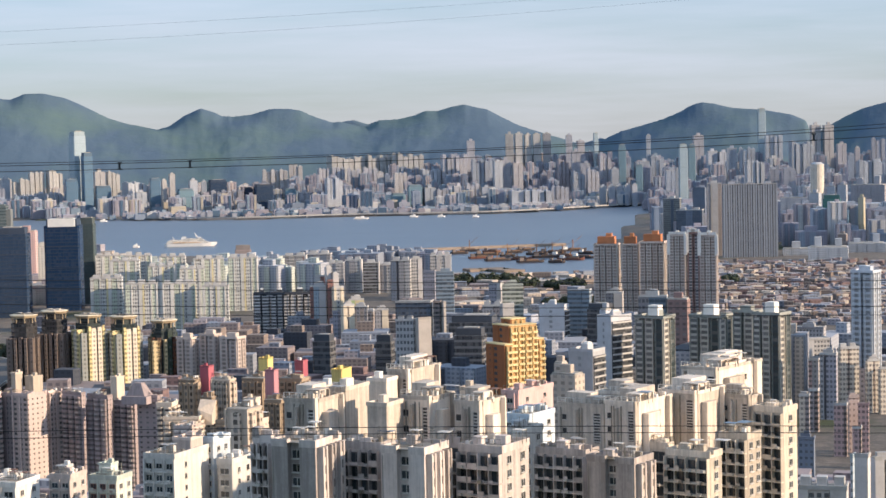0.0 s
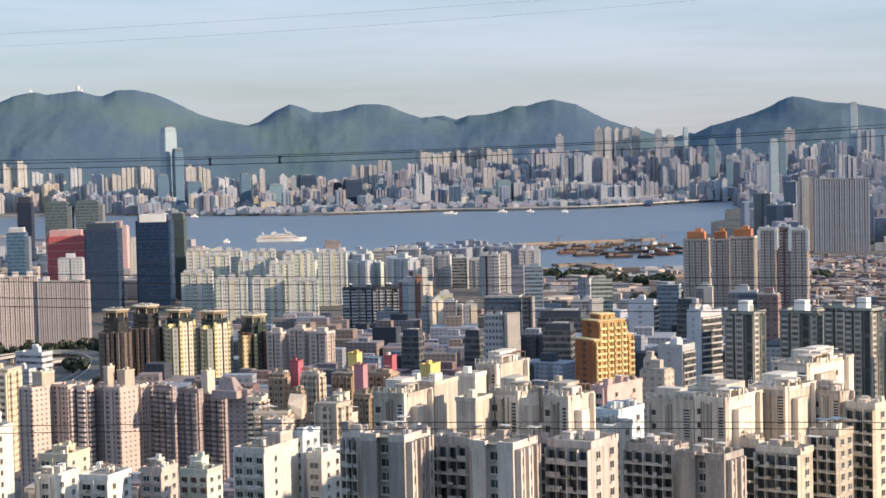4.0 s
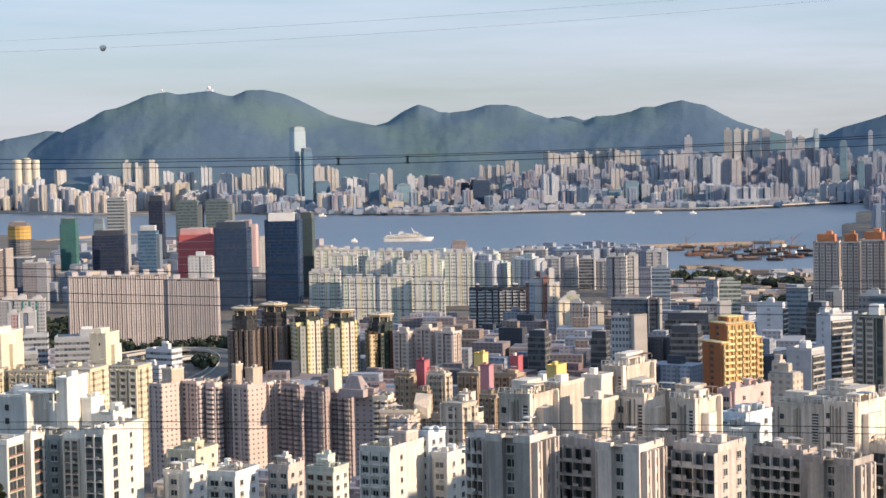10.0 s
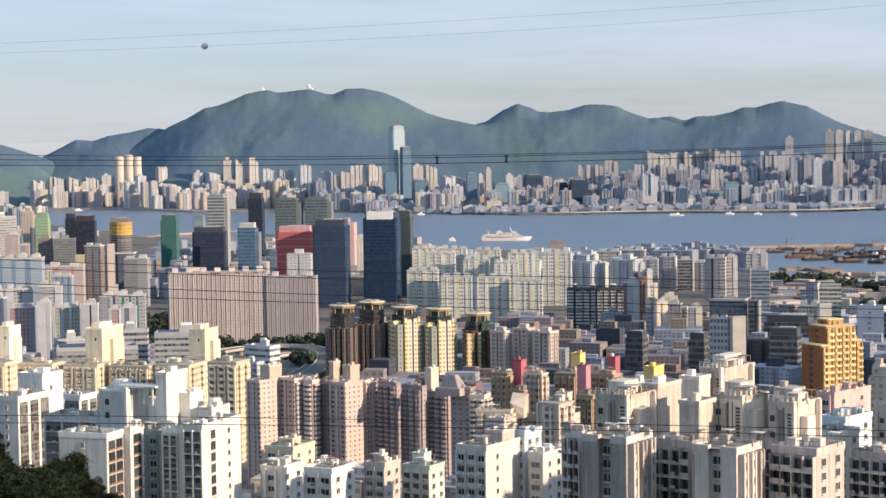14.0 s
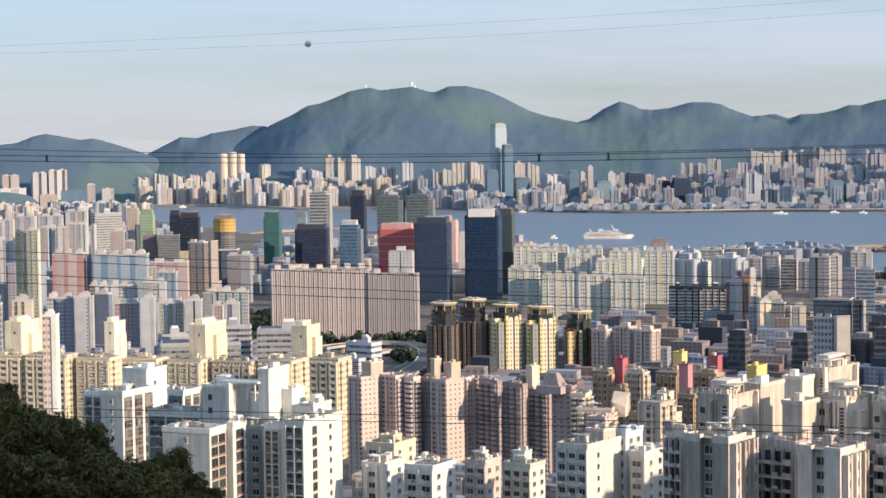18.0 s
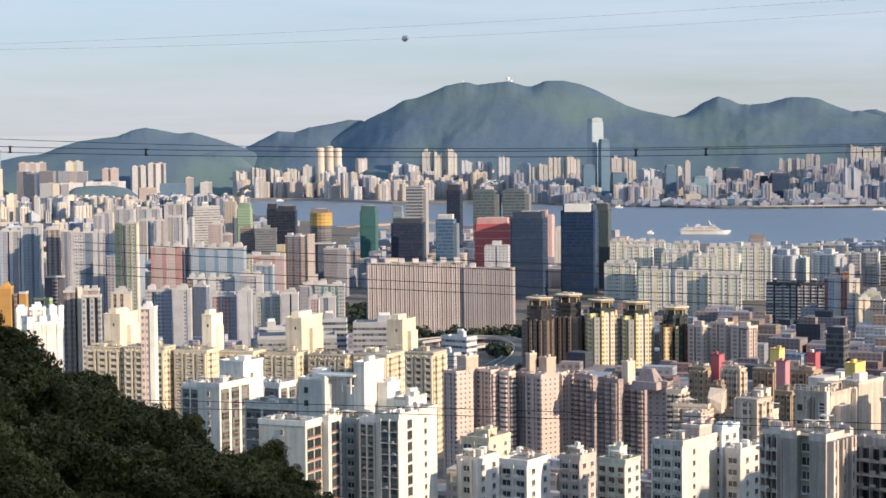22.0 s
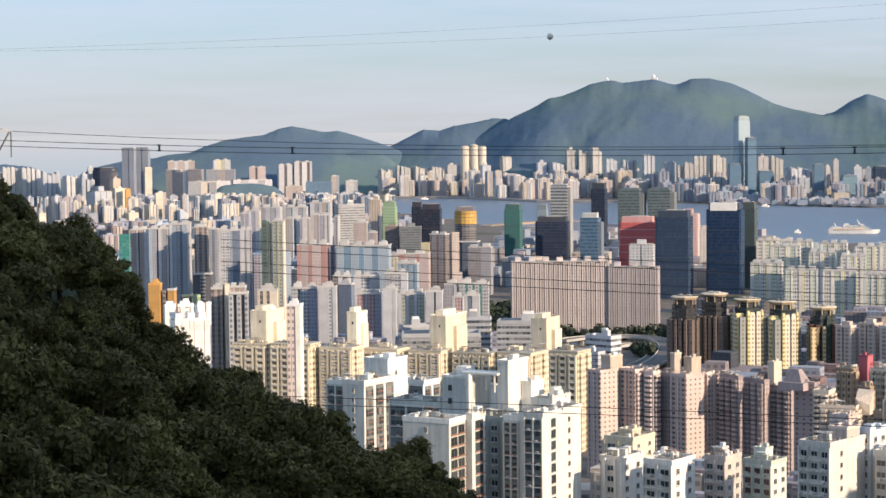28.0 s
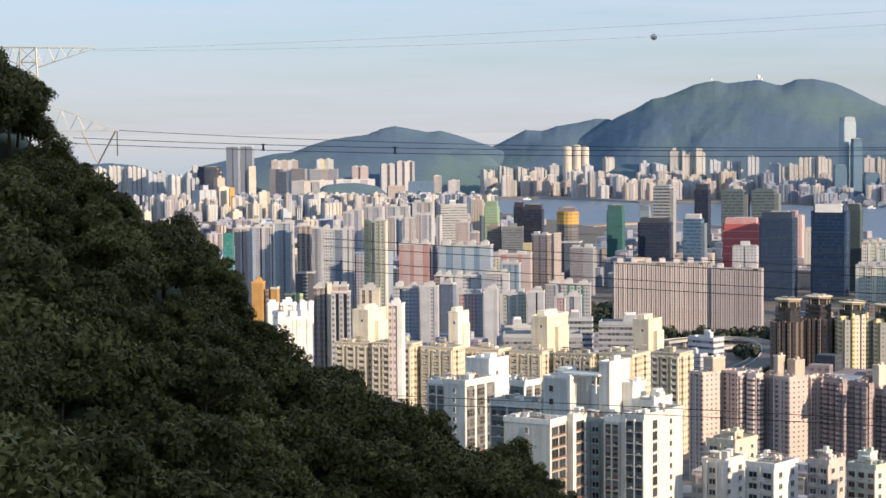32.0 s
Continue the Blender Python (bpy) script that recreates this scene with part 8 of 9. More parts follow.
def cruise_ship(az, r, length):
    x, y = polar(az, r)
    root = new("cruise_ship")
    root.matrix_world = pose(x, y, 0, 0, 0, az - 3)
    tagged(root, "white cruise ship at anchor in the harbour", "ship")
    L, half = length / 2, length * 0.07
    sec = []
    for k, wide, low in ((-1, 0.7, 0.3), (-0.9, 0.95, 0), (-0.3, 1, 0), (0.5, 1, 0), (0.8, 0.6, 0), (0.95, 0.2, 0.6), (1.05, 0.03, 3.6)):
        b, up = half * wide, 4.4 + 1.3 * smooth(0.3, 1.0, k)
        sec.append([(k * L, -b * 0.8, low - 0.5), (k * L, b * 0.8, low - 0.5), (k * L, b, up), (k * L, -b, up)])
    child("hull", loft("hull", sec, [WHITE]), root)
    for k, (a, b, z) in enumerate(((-0.92, 0.72, 4.4), (-0.88, 0.62, 6.2), (-0.8, 0.55, 7.9), (-0.2, 0.45, 9.5))):
        deck = child("deck", boxes_mesh("deck", [(a * L, b * L, -half * (0.9 - 0.07 * k), half * (0.9 - 0.07 * k), z, z + 1.7)], [facade((0.78, 0.77, 0.73), floor=1.7, bay=1.6, wide=0.7, high=0.4)]), root)
    child("bridge", boxes_mesh("bridge", [(0.3 * L, 0.44 * L, -half * 0.9, half * 0.9, 11.2, 12.8)], [WHITE]), root)
    child("funnel", loft("funnel", [[(s * 1.0 + o, -1.6, z), (s * 1.0 + o, 1.6, z), (s + o + 6, 1.6, z), (s + o + 6, -1.6, z)] for s, o, z in ((-0.36 * L, 0, 9.4), (-0.36 * L, 1.5, 12.5), (-0.36 * L, 2.2, 13.6))], [WHITE]), root)
    child("mast", loft("mast", [[(0.26 * L - o, -0.9 * k, z), (0.26 * L - o, 0.9 * k, z), (0.26 * L - o + 3 * k, 0.9 * k, z), (0.26 * L - o + 3 * k, -0.9 * k, z)] for o, z, k in ((0, 11, 1), (1.6, 15, 0.6), (3.2, 19, 0.3))], [WHITE]), root)
    child("mast", loft("mast", [[(-0.62 * L - o, -0.5, z), (-0.62 * L - o, 0.5, z), (-0.62 * L - o + 1, 0.5, z), (-0.62 * L - o + 1, -0.5, z)] for o, z in ((0, 7.8), (2.5, 14))], [WHITE]), root)
    for i in range(9):
        child("lifeboat", unit(3.2, 1.2, 1.2, plain_wall((0.72, 0.5, 0.3))), root, pose(-0.6 * L + i * 0.12 * L, -half * 0.98, 5.0))
    return root


cruise_ship(7.36, 2730, 70)


def barge(az, r, length, turn, dark, crane):
    x, y = polar(az, r)
    root = new("crane_barge" if crane else "cargo_barge")
    root.matrix_world = pose(x, y, 0, 0, 0, turn)
    tagged(root, "dark working barge with a lattice crane boom" if crane else "low dark cargo barge moored in the basin", "boat", "moored barges")
    L = length / 2
    hullmat = plain_wall((0.06, 0.05, 0.05) if dark else (0.22, 0.1, 0.07))
    child("hull", loft("hull", [[(k * L, -3.4 * b, 0.3), (k * L, 3.4 * b, 0.3), (k * L, 4 * b, 2.4 + s), (k * L, -4 * b, 2.4 + s)] for k, b, s in ((-1, 0.8, 0.5), (-0.85, 1, 0), (0.8, 1, 0), (1.05, 0.5, 1.2))], [hullmat]), root)
    child("cabin", unit(L * 0.34, 5, 3.2, WHITE if az < -3.3 else plain_wall((0.22, 0.18, 0.16))), root, pose(-L * 0.65, 0, 2.4))
    child("deck_cargo", unit(L * 0.9, 5, 1.4, plain_wall((0.2, 0.13, 0.09))), root, pose(L * 0.15, 0, 2.4))
    if crane:
        child("crane_post", unit(0.9, 0.9, 12, plain_wall((0.3, 0.16, 0.08))), root, pose(0, 0, 2.4))
        boom = [(0.35 * s * (1 - k / 6) + 3.2 * k, 0.35 * q * (1 - k / 6), 9 + 2.6 * k) for k in range(5) for s, q in ((-1, -1), (1, -1), (1, 1), (-1, 1))]
        child("crane_boom", loft("crane_boom", [boom[i * 4:i * 4 + 4] for i in range(5)], [plain_wall((0.3, 0.16, 0.08))]), root)
    return root


rng = random.Random(5)
for az, r in ((-1.01, 2300), (-1.5, 2250), (-2.08, 2264), (-2.65, 2350), (-3.22, 2195), (-3.63, 2240), (-3.98, 2270), (-1.34, 2419), (-2.33, 2440), (-0.4, 2400), (-3.1, 2380), (-4.1, 2350), (-1.8, 2330), (-2.9, 2290), (-3.4, 2310), (-1.2, 2360), (-0.7, 2450), (-2.0, 2400), (-3.7, 2420), (0.5, 2430), (-2.45, 2210)):
    barge(az, r, rng.uniform(18, 34), rng.uniform(-25, 20), rng.random() < 0.7, rng.random() < 0.6)


def ferry(az, r, length):
    x, y = polar(az, r)
    root = new("ferry")
    root.matrix_world = pose(x, y, 0, 0, 0, az + 4)
    tagged(root, "small white ferry crossing the harbour", "boat", "ferries")
    L = length / 2
    child("hull", loft("hull", [[(k * L, -2.4 * b, 0.2), (k * L, 2.4 * b, 0.2), (k * L, 3 * b, 2.0 + s), (k * L, -3 * b, 2.0 + s)] for k, b, s in ((-1, 0.8, 0), (0.6, 1, 0), (1.05, 0.2, 1.0))], [WHITE]), root)
    child("cabin", unit(L * 1.3, 4.4, 2.2, WHITE), root, pose(-L * 0.15, 0, 2.0))
    child("wheelhouse", unit(L * 0.4, 3, 1.6, WHITE), root, pose(L * 0.2, 0, 4.2))


for az, r, ln in ((2.42, 3530, 26), (0.9, 3560, 16), (0.1, 3540, 14), (8.9, 2735, 9), (-0.9, 3500, 12), (9.8, 3700, 14), (19.6, 4260, 16)):
    ferry(az, r, ln)


def breakwater(points, wide, high, name, label, mat):
    """A wall or deck through points of bearing and distance."""
    pts = [Vector((*polar(a, r), 0)) for a, r in points]
    secs = []
    for i, p in enumerate(pts):
        t = (pts[min(i + 1, len(pts) - 1)] - pts[max(i - 1, 0)]).normalized()
        n = Vector((-t.y, t.x, 0)) * wide / 2
        secs.append([tuple(p - n * 1.2 + Vector((0, 0, -3))), tuple(p + n * 1.2 + Vector((0, 0, -3))), tuple(p + n + Vector((0, 0, high))), tuple(p - n + Vector((0, 0, high)))])
    return tagged(new(name, loft(name, secs, [mat])), label, "sea wall", kind="structure")


DECK_EDGE = plain("quay_stone", (0.36, 0.33, 0.3), 0.95, 0, 0.1, 0.35)
RUBBLE = plain("rubble", (0.3, 0.24, 0.19), 0.95, 0, 0.2, 0.4)
breakwater([(2.6, 2456), (1.4, 2472), (0.46, 2486), (-1.5, 2515), (-3.47, 2544)], 9, 3.2, "sea_wall_1", "long brown breakwater with a pale top", RUBBLE)
breakwater([(17.9, 2960), (17.0, 3050), (16.0, 3110), (15.1, 3110)], 26, 3.0, "sea_wall_2", "low rubble spit running out into the harbour", RUBBLE)
breakwater([(-0.6, 2080), (-1.4, 2090), (-2.0, 2050)], 24, 2.6, "sea_wall_3", "low green and brown spit in the basin", RUBBLE)

breakwater([(12.8, 3930), (15.0, 3990), (16.2, 4028), (18.1, 4275), (19.5, 4335), (20.9, 4388), (22.2, 4428)], 26, 4.2, "sea_wall_4", "pale quay along the far shore", DECK_EDGE)

# elevated road along the far harbour front
DECK = plain("road_concrete", (0.44, 0.43, 0.41), 0.9, 0, 0.1, 0.3)
ASPHALT = plain("asphalt", (0.11, 0.11, 0.112), 0.9, 0, 0.3, 0.3)


def flyover(name, points, wide, z, gap, label):
    """An elevated road: deck with a road surface, two parapets and piers, through points of bearing and distance."""
    ctrl = [Vector((*polar(a, r), z)) for a, r in points]
    pts = []
    for i in range(len(ctrl) - 1):
        p0, p1, p2, p3 = ctrl[max(i - 1, 0)], ctrl[i], ctrl[i + 1], ctrl[min(i + 2, len(ctrl) - 1)]
        for k in range(6):
            t = k / 6
            pts.append(0.5 * (2 * p1 + (p2 - p0) * t + (2 * p0 - 5 * p1 + 4 * p2 - p3) * t * t + (3 * p1 - 3 * p2 + p3 - p0) * t ** 3))
    pts.append(ctrl[-1])
    root = new(name)
    root.matrix_world = pose(*pts[0].xy, ground_height(*pts[0].xy))
    tagged(root, label, "elevated road", "flyovers")
    base_inv = root.matrix_world.inverted()

    def strip(a, b, z0, z1):
        secs = []
        for i, p in enumerate(pts):
            t = (pts[min(i + 1, len(pts) - 1)] - pts[max(i - 1, 0)]).normalized()
            n = Vector((-t.y, t.x, 0))
            secs.append([tuple(base_inv @ (p + n * s + Vector((0, 0, e)))) for s, e in ((a, z0), (b, z0), (b, z1), (a, z1))])
        return secs
    h = wide / 2
    child("deck", loft("deck", strip(-h, h, -0.9, 0), [DECK]), root)
    child("road_surface", loft("road_surface", strip(-h + 0.6, h - 0.6, 0.0, 0.06), [ASPHALT]), root)
    child("parapet", loft("parapet", strip(-h, -h + 0.4, 0.0, 0.75), [DECK]), root)
    child("parapet", loft("parapet", strip(h - 0.4, h, 0.0, 0.75), [DECK]), root)
    for i in range(2, len(pts), gap):
        g = ground_height(*pts[i].xy)
        if pts[i].z - 1.3 > g:
            child("pier", unit(2.0, 2.0, pts[i].z - 1.3 - g, DECK), root, base_inv @ Matrix.Translation((pts[i].x, pts[i].y, g)))


flyover("flyover", [(15.7, 1267), (14.91, 1286), (13.92, 1293), (13.02, 1280), (12.61, 1237), (12.75, 1173), (13.19, 1122), (13.69, 1075)], 11, 7, 3, "curving grey concrete flyover beside the housing slab")
flyover("flyover", [(15.24, 1211), (14.42, 1242), (13.6, 1262), (13.05, 1240), (13.0, 1195), (13.44, 1151), (14.02, 1110)], 9, 5, 3, "inner loop of a grey concrete flyover")
flyover("flyover", [(16.4, 1240), (15.6, 1180), (14.8, 1140), (14.1, 1100), (13.7, 1040)], 9, 4.5, 3, "grey concrete slip road of the interchange")
flyover("flyover", [(9.0, 3735), (6, 3625), (3, 3658), (0, 3648), (-2, 3668), (-4, 3800), (-6.2, 3985)], 10, 5, 2, "long low elevated road along the far harbour front")

# ---- radar station on the mountain ----
def radome(az, r, size, z):
    x, y = polar(az, r)
    root = new("radar_dome")
    root.matrix_world = pose(x, y, z)
    tagged(root, "white radar dome on a mountain top", "radar dome", "radar domes")
    bm = bmesh.new()
    bmesh.ops.create_icosphere(bm, subdivisions=2, radius=size)
    me = bpy.data.meshes.new("dome")
    bm.to_mesh(me)
    bm.free()
    me.materials.append(WHITE)
    child("dome", me, root, pose(0, 0, size * 1.6))
    child("station", unit(size * 3.4, size * 2, size * 0.9, WHITE), root, pose(size * 0.3, 0, 0))


radome(12.97, 4870, 5.0, EYE + 4870 * 0.0262)
radome(14.3, 4870, 2.6, EYE + 4870 * 0.0262)

# ---- power line ----
PYLON_R = 262.0
INSULATOR = plain("brown_porcelain", (0.12, 0.1, 0.085), 0.35)
STRAND = plain("bright_strand", (0.3, 0.3, 0.31), 0.6, 0.2)
WIRE_MAT = plain("weathered_wire", (0.045, 0.045, 0.05), 0.7, 0.2)


def bar(a, b, t):
    """Corners and faces of a square bar between two points."""
    a, b = Vector(a), Vector(b)
    d = (b - a).normalized()
    u = d.cross(Vector((0.3, 0.2, 1))).normalized() * t / 2
    v = d.cross(u).normalized() * t / 2
    verts = [tuple(p + s * u + q * v) for p in (a, b) for s, q in ((-1, -1), (1, -1), (1, 1), (-1, 1))]
    return verts, [(0, 1, 5, 4), (1, 2, 6, 5), (2, 3, 7, 6), (3, 0, 4, 7), (3, 2, 1, 0), (4, 5, 6, 7)]


def bars_mesh(name, list_of_bars, mat):
    verts, faces = [], []
    for a, b, t in list_of_bars:
        v, f = bar(a, b, t)
        faces += [tuple(i + len(verts) for i in q) for q in f]
        verts += v
    return mesh_from(name, verts, faces, [mat])


def pylon(az, r):
    x, y = polar(az, r)
    g = ground_height(x, y)
    root = new("electricity_pylon")
    root.matrix_world = pose(x, y, g, 0, 0, az)
    tagged(root, "pale galvanised lattice electricity pylon on the wooded hillside", "pylon")
    top = EYE + r * 0.0448 - g
    low = EYE + r * 0.0036 - g
    lean = [(4.5, 0), (2.6, low - 6), (1.35, low), (1.0, top)]
    for sx in (-1, 1):
        for sy in (-1, 1):
            child("leg", bars_mesh("leg", [((sx * lean[i][0], sy * lean[i][0], lean[i][1]), (sx * lean[i + 1][0], sy * lean[i + 1][0], lean[i + 1][1]), 0.15) for i in range(3)], STEEL), root)
    for face in range(4):
        c, s = math.cos(face * math.pi / 2), math.sin(face * math.pi / 2)
        br = []
        n = 10
        for i in range(n):
            za, zb = low * 0.2 + (top - low * 0.2) * i / n, low * 0.2 + (top - low * 0.2) * (i + 1) / n
            wa, wb = (float(np.interp(z, [q[1] for q in lean], [q[0] for q in lean])) for z in (za, zb))
            for e in (-1, 1):
                p, q = (e * wa, -wa), (-e * wb, -wb)
                br.append(((c * p[0] - s * p[1], s * p[0] + c * p[1], za), (c * q[0] - s * q[1], s * q[0] + c * q[1], zb), 0.055))
            p, q = (-wb, -wb), (wb, -wb)
            br.append(((c * p[0] - s * p[1], s * p[0] + c * p[1], zb), (c * q[0] - s * q[1], s * q[0] + c * q[1], zb), 0.08))
        child("lattice", bars_mesh("lattice", br, STEEL), root)
    for e, reach, z, rise, nm in ((1, 8.7, top, -2.6, "earth_wire_arm"), (-1, 6.0, top, -2.3, "earth_wire_arm"), (1, 11.2, low, 4.0, "cross_arm"), (-1, 8.8, low, 4.0, "cross_arm"), (1, 9.4, low - 10, 2.4, "cross_arm"), (-1, 9.4, low - 10, 2.4, "cross_arm"), (1, 8.8, low - 20, 2.4, "cross_arm"), (-1, 8.8, low - 20, 2.4, "cross_arm")):
        br, tip = [], (e * reach, 0, z)
        for sy in (-1, 1):
            br += [((e * 1.0, sy * 1.0, z), tip, 0.08), ((e * 1.0, sy * 1.0, z + rise), tip, 0.065)]
            for i in range(5):
                k0, k1 = i / 5, (i + 0.5) / 5
                a = Vector((e * 1.0, sy * 1.0, z)).lerp(Vector(tip), k0)
                b = Vector((e * 1.0, sy * 1.0, z + rise)).lerp(Vector(tip), k1)
                c2 = Vector((e * 1.0, sy * 1.0, z)).lerp(Vector(tip), k0 + 0.2)
                br += [(a, b, 0.045), (b, c2, 0.045)]
        for i in range(5):
            a = Vector((e * 1.0, -1, z)).lerp(Vector(tip), i / 5)
            b = Vector((e * 1.0, 1, z)).lerp(Vector(tip), i / 5)
            br.append((a, b, 0.06))
        arm = child(nm, bars_mesh(nm, br, STEEL), root)
        if nm == "cross_arm":
            for off in (-4.6, -0.2):
                child("insulator", bars_mesh("insulator", [((e * (reach + off), 0, z), (e * (reach - 2.5), 0, z - 4.3), 0.14)], INSULATOR), arm)
            child("insulator", bars_mesh("insulator", [((e * reach, 0, z), (e * reach, 0, z - 3.3), 0.12)], INSULATOR), arm)
    return root


pylon(33.8, PYLON_R)


def cable(name, label, pts, thick, category="cable", mat=None):
    """A sagging wire through bearing and steepness of three points, in one upright plane across the view."""
    plane = 175.0
    q = [(-plane * math.tan(radians(a)), EYE + plane / math.cos(radians(a)) * s) for a, s in pts]
    co = np.polyfit([p[0] for p in q], [p[1] for p in q], 2)
    x0, x1 = -plane * math.tan(radians(pts[0][0])), plane * math.tan(radians(24))
    ring, secs = [(math.cos(k * math.pi / 3) * thick / 2, math.sin(k * math.pi / 3) * thick / 2) for k in range(6)], []
    for i in range(61):
        x = x0 + (x1 - x0) * i / 60
        secs.append([(x, plane + a, float(np.polyval(co, x)) + b) for a, b in ring])
    ob = new(name, loft(name, secs, [mat or WIRE_MAT]))
    tagged(ob, label, category, "power lines")
    return ob, co, plane


cable("earth_wire", "thin grey earth wire high over the valley", [(32.0, 0.0439), (12.5, 0.0570), (-2.0, 0.0683)], 0.016, mat=STRAND)
_, co_b, plane_b = cable("earth_wire", "thin grey earth wire with a warning ball", [(32.0, 0.0433), (12.5, 0.0506), (-7.0, 0.0669)], 0.016, mat=STRAND)
cable("conductor", "dark upper power conductor sagging across the valley", [(31.3, 0.0041), (25.0, -0.0022), (17.0, -0.0077), (5.7, -0.0059), (-8.2, -0.0013)], 0.06)
cable("conductor", "dark middle power conductor sagging across the valley", [(32.6, 0.0005), (25.0, -0.0053), (17.0, -0.0093), (5.7, -0.0070), (-8.2, -0.0026)], 0.07)
_, co_c, plane_c = cable("conductor", "dark lower power conductor sagging across the valley", [(32.6, -0.0022), (25.0, -0.0081), (17.0, -0.0125), (5.7, -0.0095), (-8.2, -0.0066)], 0.07)
for a, b, c in ((-0.0515, -0.0650, -0.0745), (-0.0555, -0.0690, -0.0785), (-0.0625, -0.0772, -0.0872), (-0.0670, -0.0815, -0.0915), (-0.1300, -0.1405, -0.1470), (-0.1340, -0.1440, -0.1505)):
    cable("conductor", "dark lower circuit conductor below the lookout", [(25.5, a), (12.85, b), (-12.6, c)], 0.07)

bx = -plane_b * math.tan(radians(15.93))
bm = bmesh.new()
bmesh.ops.create_uvsphere(bm, u_segments=20, v_segments=12, radius=0.3)
ball = bpy.data.meshes.new("warning_ball")
bm.to_mesh(ball)
bm.free()
ball.materials.append(plain("ball_paint", (0.8, 0.72, 0.66), 0.6))
ball.polygons.foreach_set("use_smooth", [True] * len(ball.polygons))
ball_ob = new("warning_ball", ball)
ball_ob.matrix_world = pose(bx, plane_b, float(np.polyval(co_b, bx)))
tagged(ball_ob, "round aircraft warning ball on an earth wire", "warning ball")
for az in (27.2, 23.4, 9.3, 7.3, -10.6, -13.0):
    sx = -plane_c * math.tan(radians(az))
    sz = float(np.polyval(co_c, sx))
    sp = new("cable_spacer", boxes_mesh("cable_spacer", [(-0.09, 0.09, -0.05, 0.05, 0.0, 0.55), (-0.2, 0.2, -0.06, 0.06, -0.06, 0.06), (-0.2, 0.2, -0.06, 0.06, 0.5, 0.62)], [DARK]))
    sp.matrix_world = pose(sx, plane_c, sz)
    tagged(sp, "small dark spacer clamped between two conductors", "cable spacer", "cable spacers")

# ---- woods on the spur ----
def leaf_material():
    m, t, b = base("leaves")
    isle = t.nodes.new("ShaderNodeNewGeometry").outputs["Random Per Island"]
    rnd = t.nodes.new("ShaderNodeObjectInfo").outputs["Random"]
    tuft = noise_node(t, t.nodes.new("ShaderNodeTexCoord").outputs["Object"], 0.7, 3.0)
    v = math_node(t, "MULTIPLY_ADD", rnd, 0.35, math_node(t, "MULTIPLY", isle, 0.3))
    v = math_node(t, "ADD", v, math_node(t, "MULTIPLY_ADD", tuft, 1.2, -0.42))
    ramp = t.nodes.new("ShaderNodeValToRGB")
    el = ramp.color_ramp.elements
    el[0].color, el[1].color = (0.047, 0.046, 0.02, 1), (0.235, 0.205, 0.066, 1)
    mid = el.new(0.6)
    mid.color = (0.118, 0.107, 0.036, 1)
    t.links.new(v, ramp.inputs[0])
    t.links.new(ramp.outputs[0], b.inputs["Base Color"])
    b.inputs["Roughness"].default_value = 0.55
    b.inputs["Specular IOR Level"].default_value = 0.1
    return m


LEAF = leaf_material()


def crown_mesh(seed, radius, tall, clumps, leaves, size):
    """A crown of many small leaves gathered in clumps, uneven, with gaps."""
    g = np.random.RandomState(seed)
    verts, faces = [], []
    for c in range(clumps):
        a, e = g.uniform(0, 2 * math.pi), g.uniform(-0.5, 1.0)
        k = g.uniform(0.45, 1.0)
        cx, cy, cz = radius * k * math.cos(a) * math.sqrt(1 - e * e * 0.8), radius * k * math.sin(a) * math.sqrt(1 - e * e * 0.8), tall * 0.62 + tall * 0.36 * e * k
        cr = radius * g.uniform(0.26, 0.46)
        for i in range(leaves):
            n = g.normal(size=3)
            n /= np.linalg.norm(n)
            p = np.array((cx, cy, cz)) + n * cr * g.uniform(0.55, 1.08) * np.array((1, 1, 0.75))
            t1 = np.cross(n + g.normal(size=3) * 0.7, g.normal(size=3))
            t1 /= np.linalg.norm(t1)
            t2 = np.cross(n + g.normal(size=3) * 0.5, t1)
            t2 /= np.linalg.norm(t2) + 1e-6
            s = size * g.uniform(0.6, 1.3)
            q = len(verts)
            verts += [tuple(p - t1 * s), tuple(p + t2 * s * 0.95), tuple(p + t1 * s)]
            faces.append((q, q + 1, q + 2))
    return mesh_from("crown", verts, faces, [LEAF])


def trunk_mesh(seed, tall):
    """A tapered, slightly bent trunk with five limbs."""
    g = random.Random(seed)
    b = [((0, 0, -1.5), (0.1, 0.05, tall * 0.35), 0.42), ((0.1, 0.05, tall * 0.35), (-0.05, 0.1, tall * 0.62), 0.3), ((-0.05, 0.1, tall * 0.62), (0.1, 0, tall * 0.82), 0.18)]
    for i in range(5):
        a = i * 1.26 + g.uniform(-0.3, 0.3)
        b.append(((0.05, 0.05, tall * g.uniform(0.35, 0.55)), (math.cos(a) * tall * 0.27, math.sin(a) * tall * 0.27, tall * g.uniform(0.6, 0.8)), 0.15))
    return bars_mesh("trunk", b, BARK)


def tree(seed, tall, radius, leaf):
    root = new("tree")
    tagged(root, "dense dark green broadleaf tree on the shaded hillside", "tree", "hillside trees")
    child("trunk", trunk_mesh(seed, tall), root)
    child("crown", crown_mesh(seed, radius, tall, 30, 214, leaf), root)
    return root


kinds = [tree(40 + i, 10.5, 3.7 + 0.45 * (i % 3), 0.3) for i in range(6)]
rng, spots, first = random.Random(77), [], list(kinds)


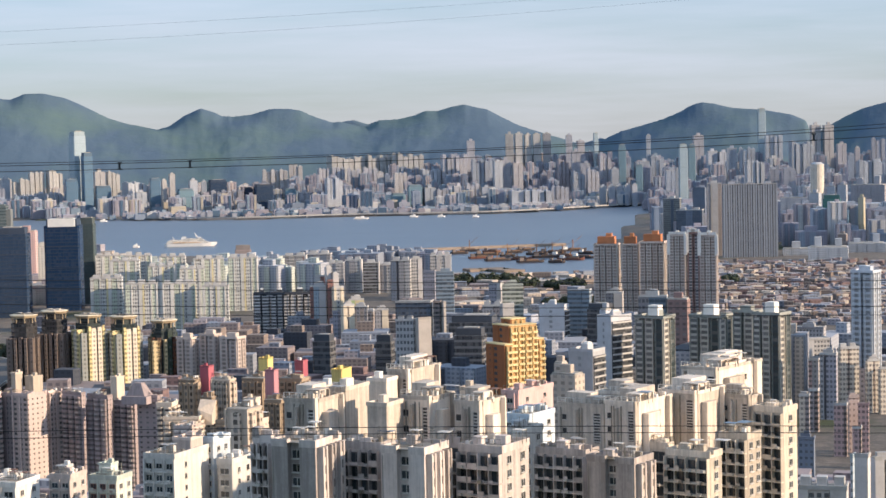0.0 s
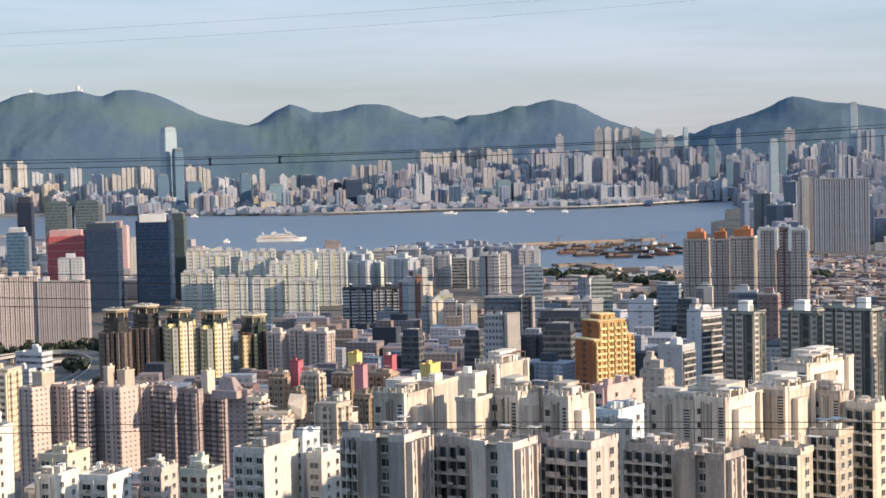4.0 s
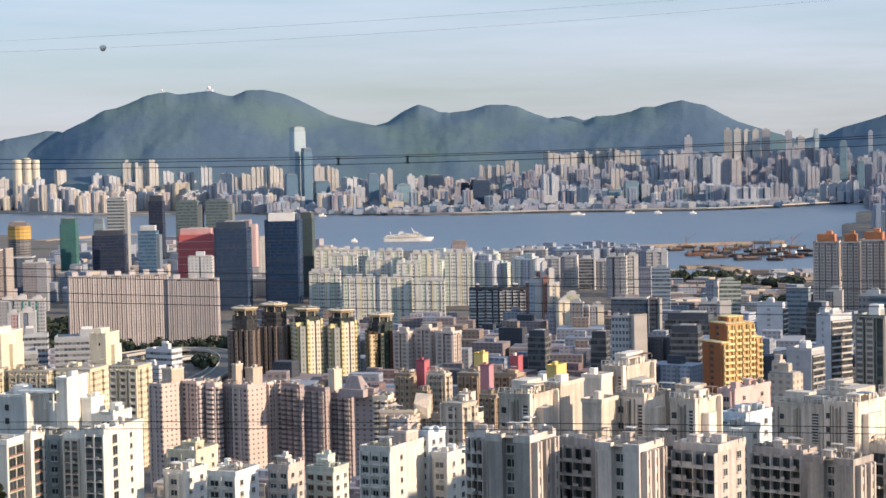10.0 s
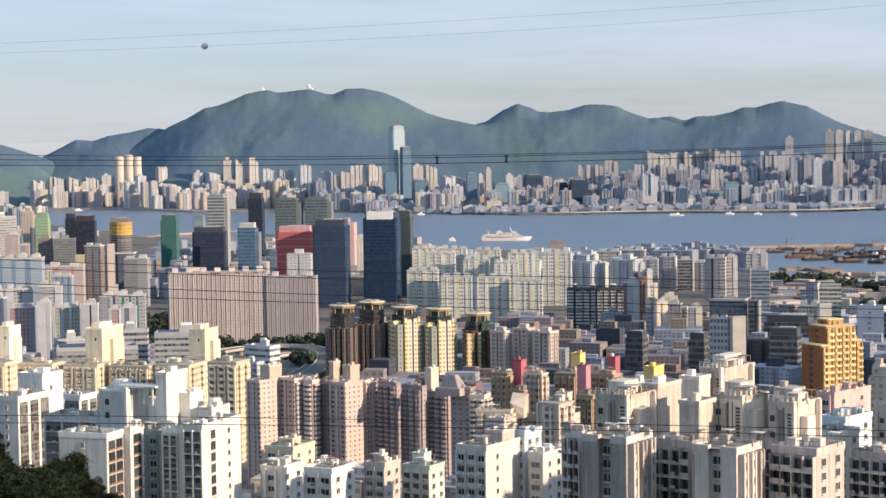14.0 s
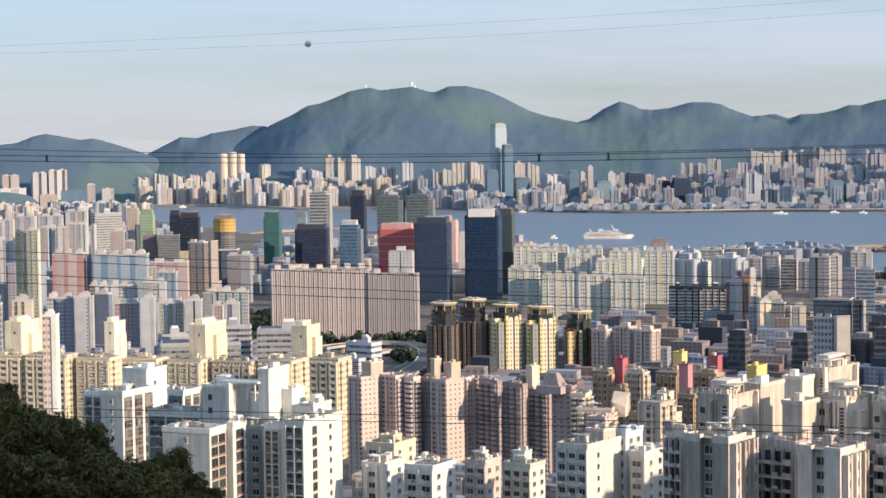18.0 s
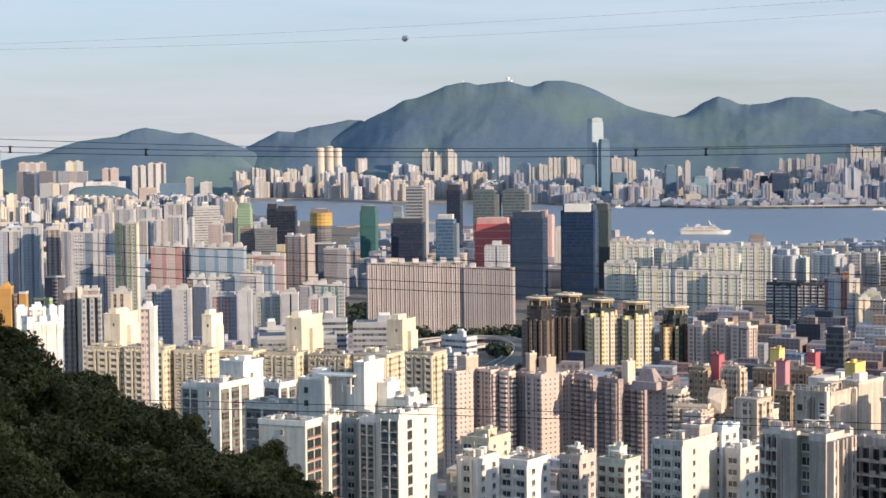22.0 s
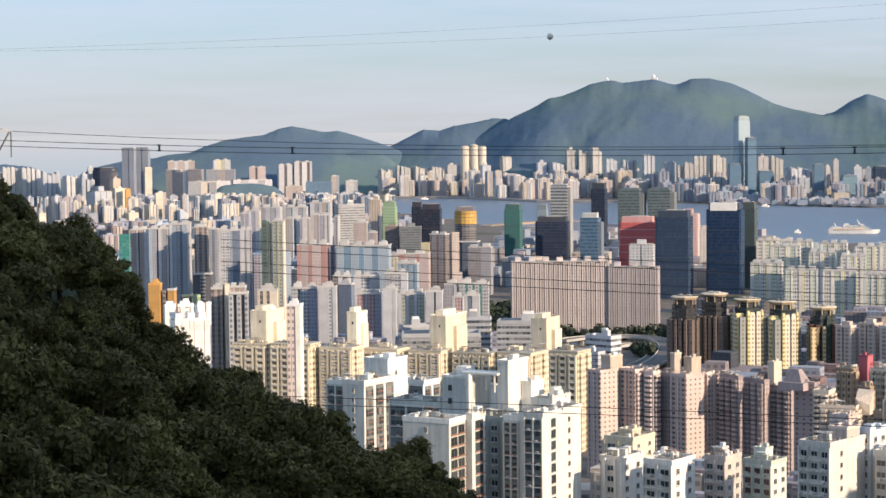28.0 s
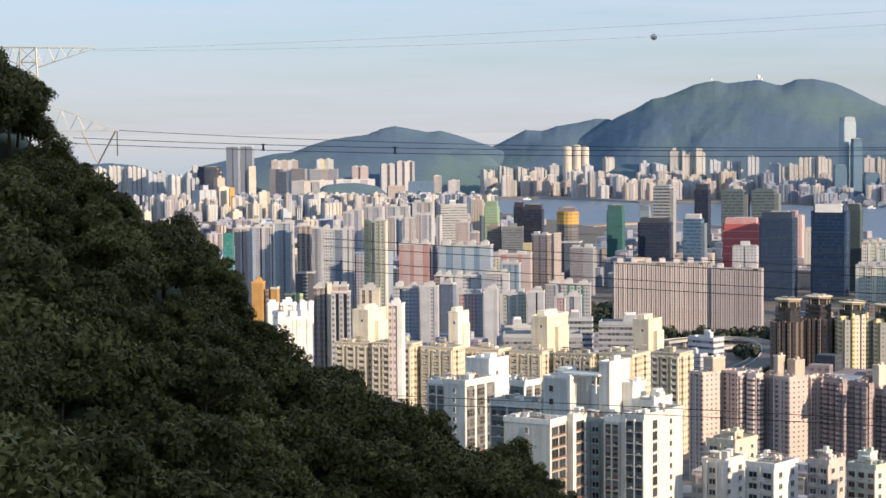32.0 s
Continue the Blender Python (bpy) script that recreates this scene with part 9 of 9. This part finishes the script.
def plant(x, y, z, size):
    spots.append((x, y, size))
    m = pose(x, y, z, rng.uniform(-6, 6), rng.uniform(-6, 6), rng.uniform(0, 360)) @ Matrix.Scale(size, 4)
    if first:
        first.pop().matrix_world = m
    else:
        copy_thing(rng.choice(kinds), Matrix.Identity(4)).matrix_basis = m


az = 17.8
while az < 38:  # the trees along the crest
    az += rng.uniform(0.17, 0.34)
    r = rng.uniform(192, 213)
    x, y = polar(az, r)
    z = ground_height(x, y)
    plant(x, y, z, max(0.34, min(0.85, (EYE + r * (min(wooded(az - (0.62 if 23.6 < az < 31.3 else 0.3)) + 0.003, wooded(az)) + rng.uniform(-0.007, 0.002)) - z) / 10.6)))
for attempt in range(14000):
    if len(spots) > 345:
        break
    az, r = rng.uniform(16.5, 38), math.sqrt(rng.uniform(86 ** 2, 212 ** 2))
    x, y = polar(az, r)
    size = rng.choice((0.5, 0.6, 0.7, 0.85, 1.0))
    if any((x - a) ** 2 + (y - b) ** 2 < (2.4 * (size + c)) ** 2 for a, b, c in spots):
        continue
    z = ground_height(x, y)
    if (z + 11.0 * size - EYE) / r > min(wooded(az - (0.85 if 23.6 < az < 31.3 else 0.45) * size), wooded(az)) - 0.001 or wooded(az) < -0.21:
        continue
    plant(x, y, z, size)

TOWN_LEAF = plain("town_leaves", (0.03, 0.045, 0.024), 0.8, 0, 0.3, 0.5)


# town trees: dark clumps beside the slab, the flyover and the basin
def grove(name, label, patches, seed):
    g = np.random.RandomState(seed)
    verts, faces = [], []
    for az, r, wide, count in patches:
        for i in range(count):
            x, y = polar(az + g.uniform(-wide, wide), r + g.uniform(-18, 18))
            z, R = ground_height(x, y), g.uniform(2.5, 5.0)
            for k in range(60):
                n = g.normal(size=3)
                n /= np.linalg.norm(n)
                p = np.array((x, y, z + R * 1.1)) + n * R * g.uniform(0.7, 1.0)
                t1 = np.cross(n, g.normal(size=3))
                t1 /= np.linalg.norm(t1)
                t2 = np.cross(n, t1)
                s, q = g.uniform(0.8, 1.5), len(verts)
                verts += [tuple(p - t1 * s), tuple(p + t2 * s), tuple(p + t1 * s), tuple(p - t2 * s)]
                faces.append((q, q + 1, q + 2, q + 3))
    return tagged(new(name, mesh_from(name, verts, faces, [TOWN_LEAF])), label, "trees", kind="stuff")


grove("town_trees", "dark green street trees beside the housing slab", [(14.6, 1320, 1.6, 60), (12.6, 1330, 0.3, 12), (17.6, 1330, 0.5, 24), (17.8, 1290, 0.3, 40), (17.4, 1235, 0.45, 34), (18.6, 1420, 0.4, 20), (17.6, 1510, 0.6, 44), (17.5, 1410, 0.5, 40), (18.5, 1540, 0.8, 44), (19.4, 1570, 0.5, 20), (13.3, 1215, 0.25, 10)], 3)
grove("basin_scrub", "green scrub on bare ground by the basin", [(-1.0, 1880, 1.4, 60), (-3.0, 1800, 1.0, 50), (-1.2, 2085, 0.6, 16), (-8.2, 1830, 0.2, 8), (-3.6, 1600, 0.8, 30)], 4)
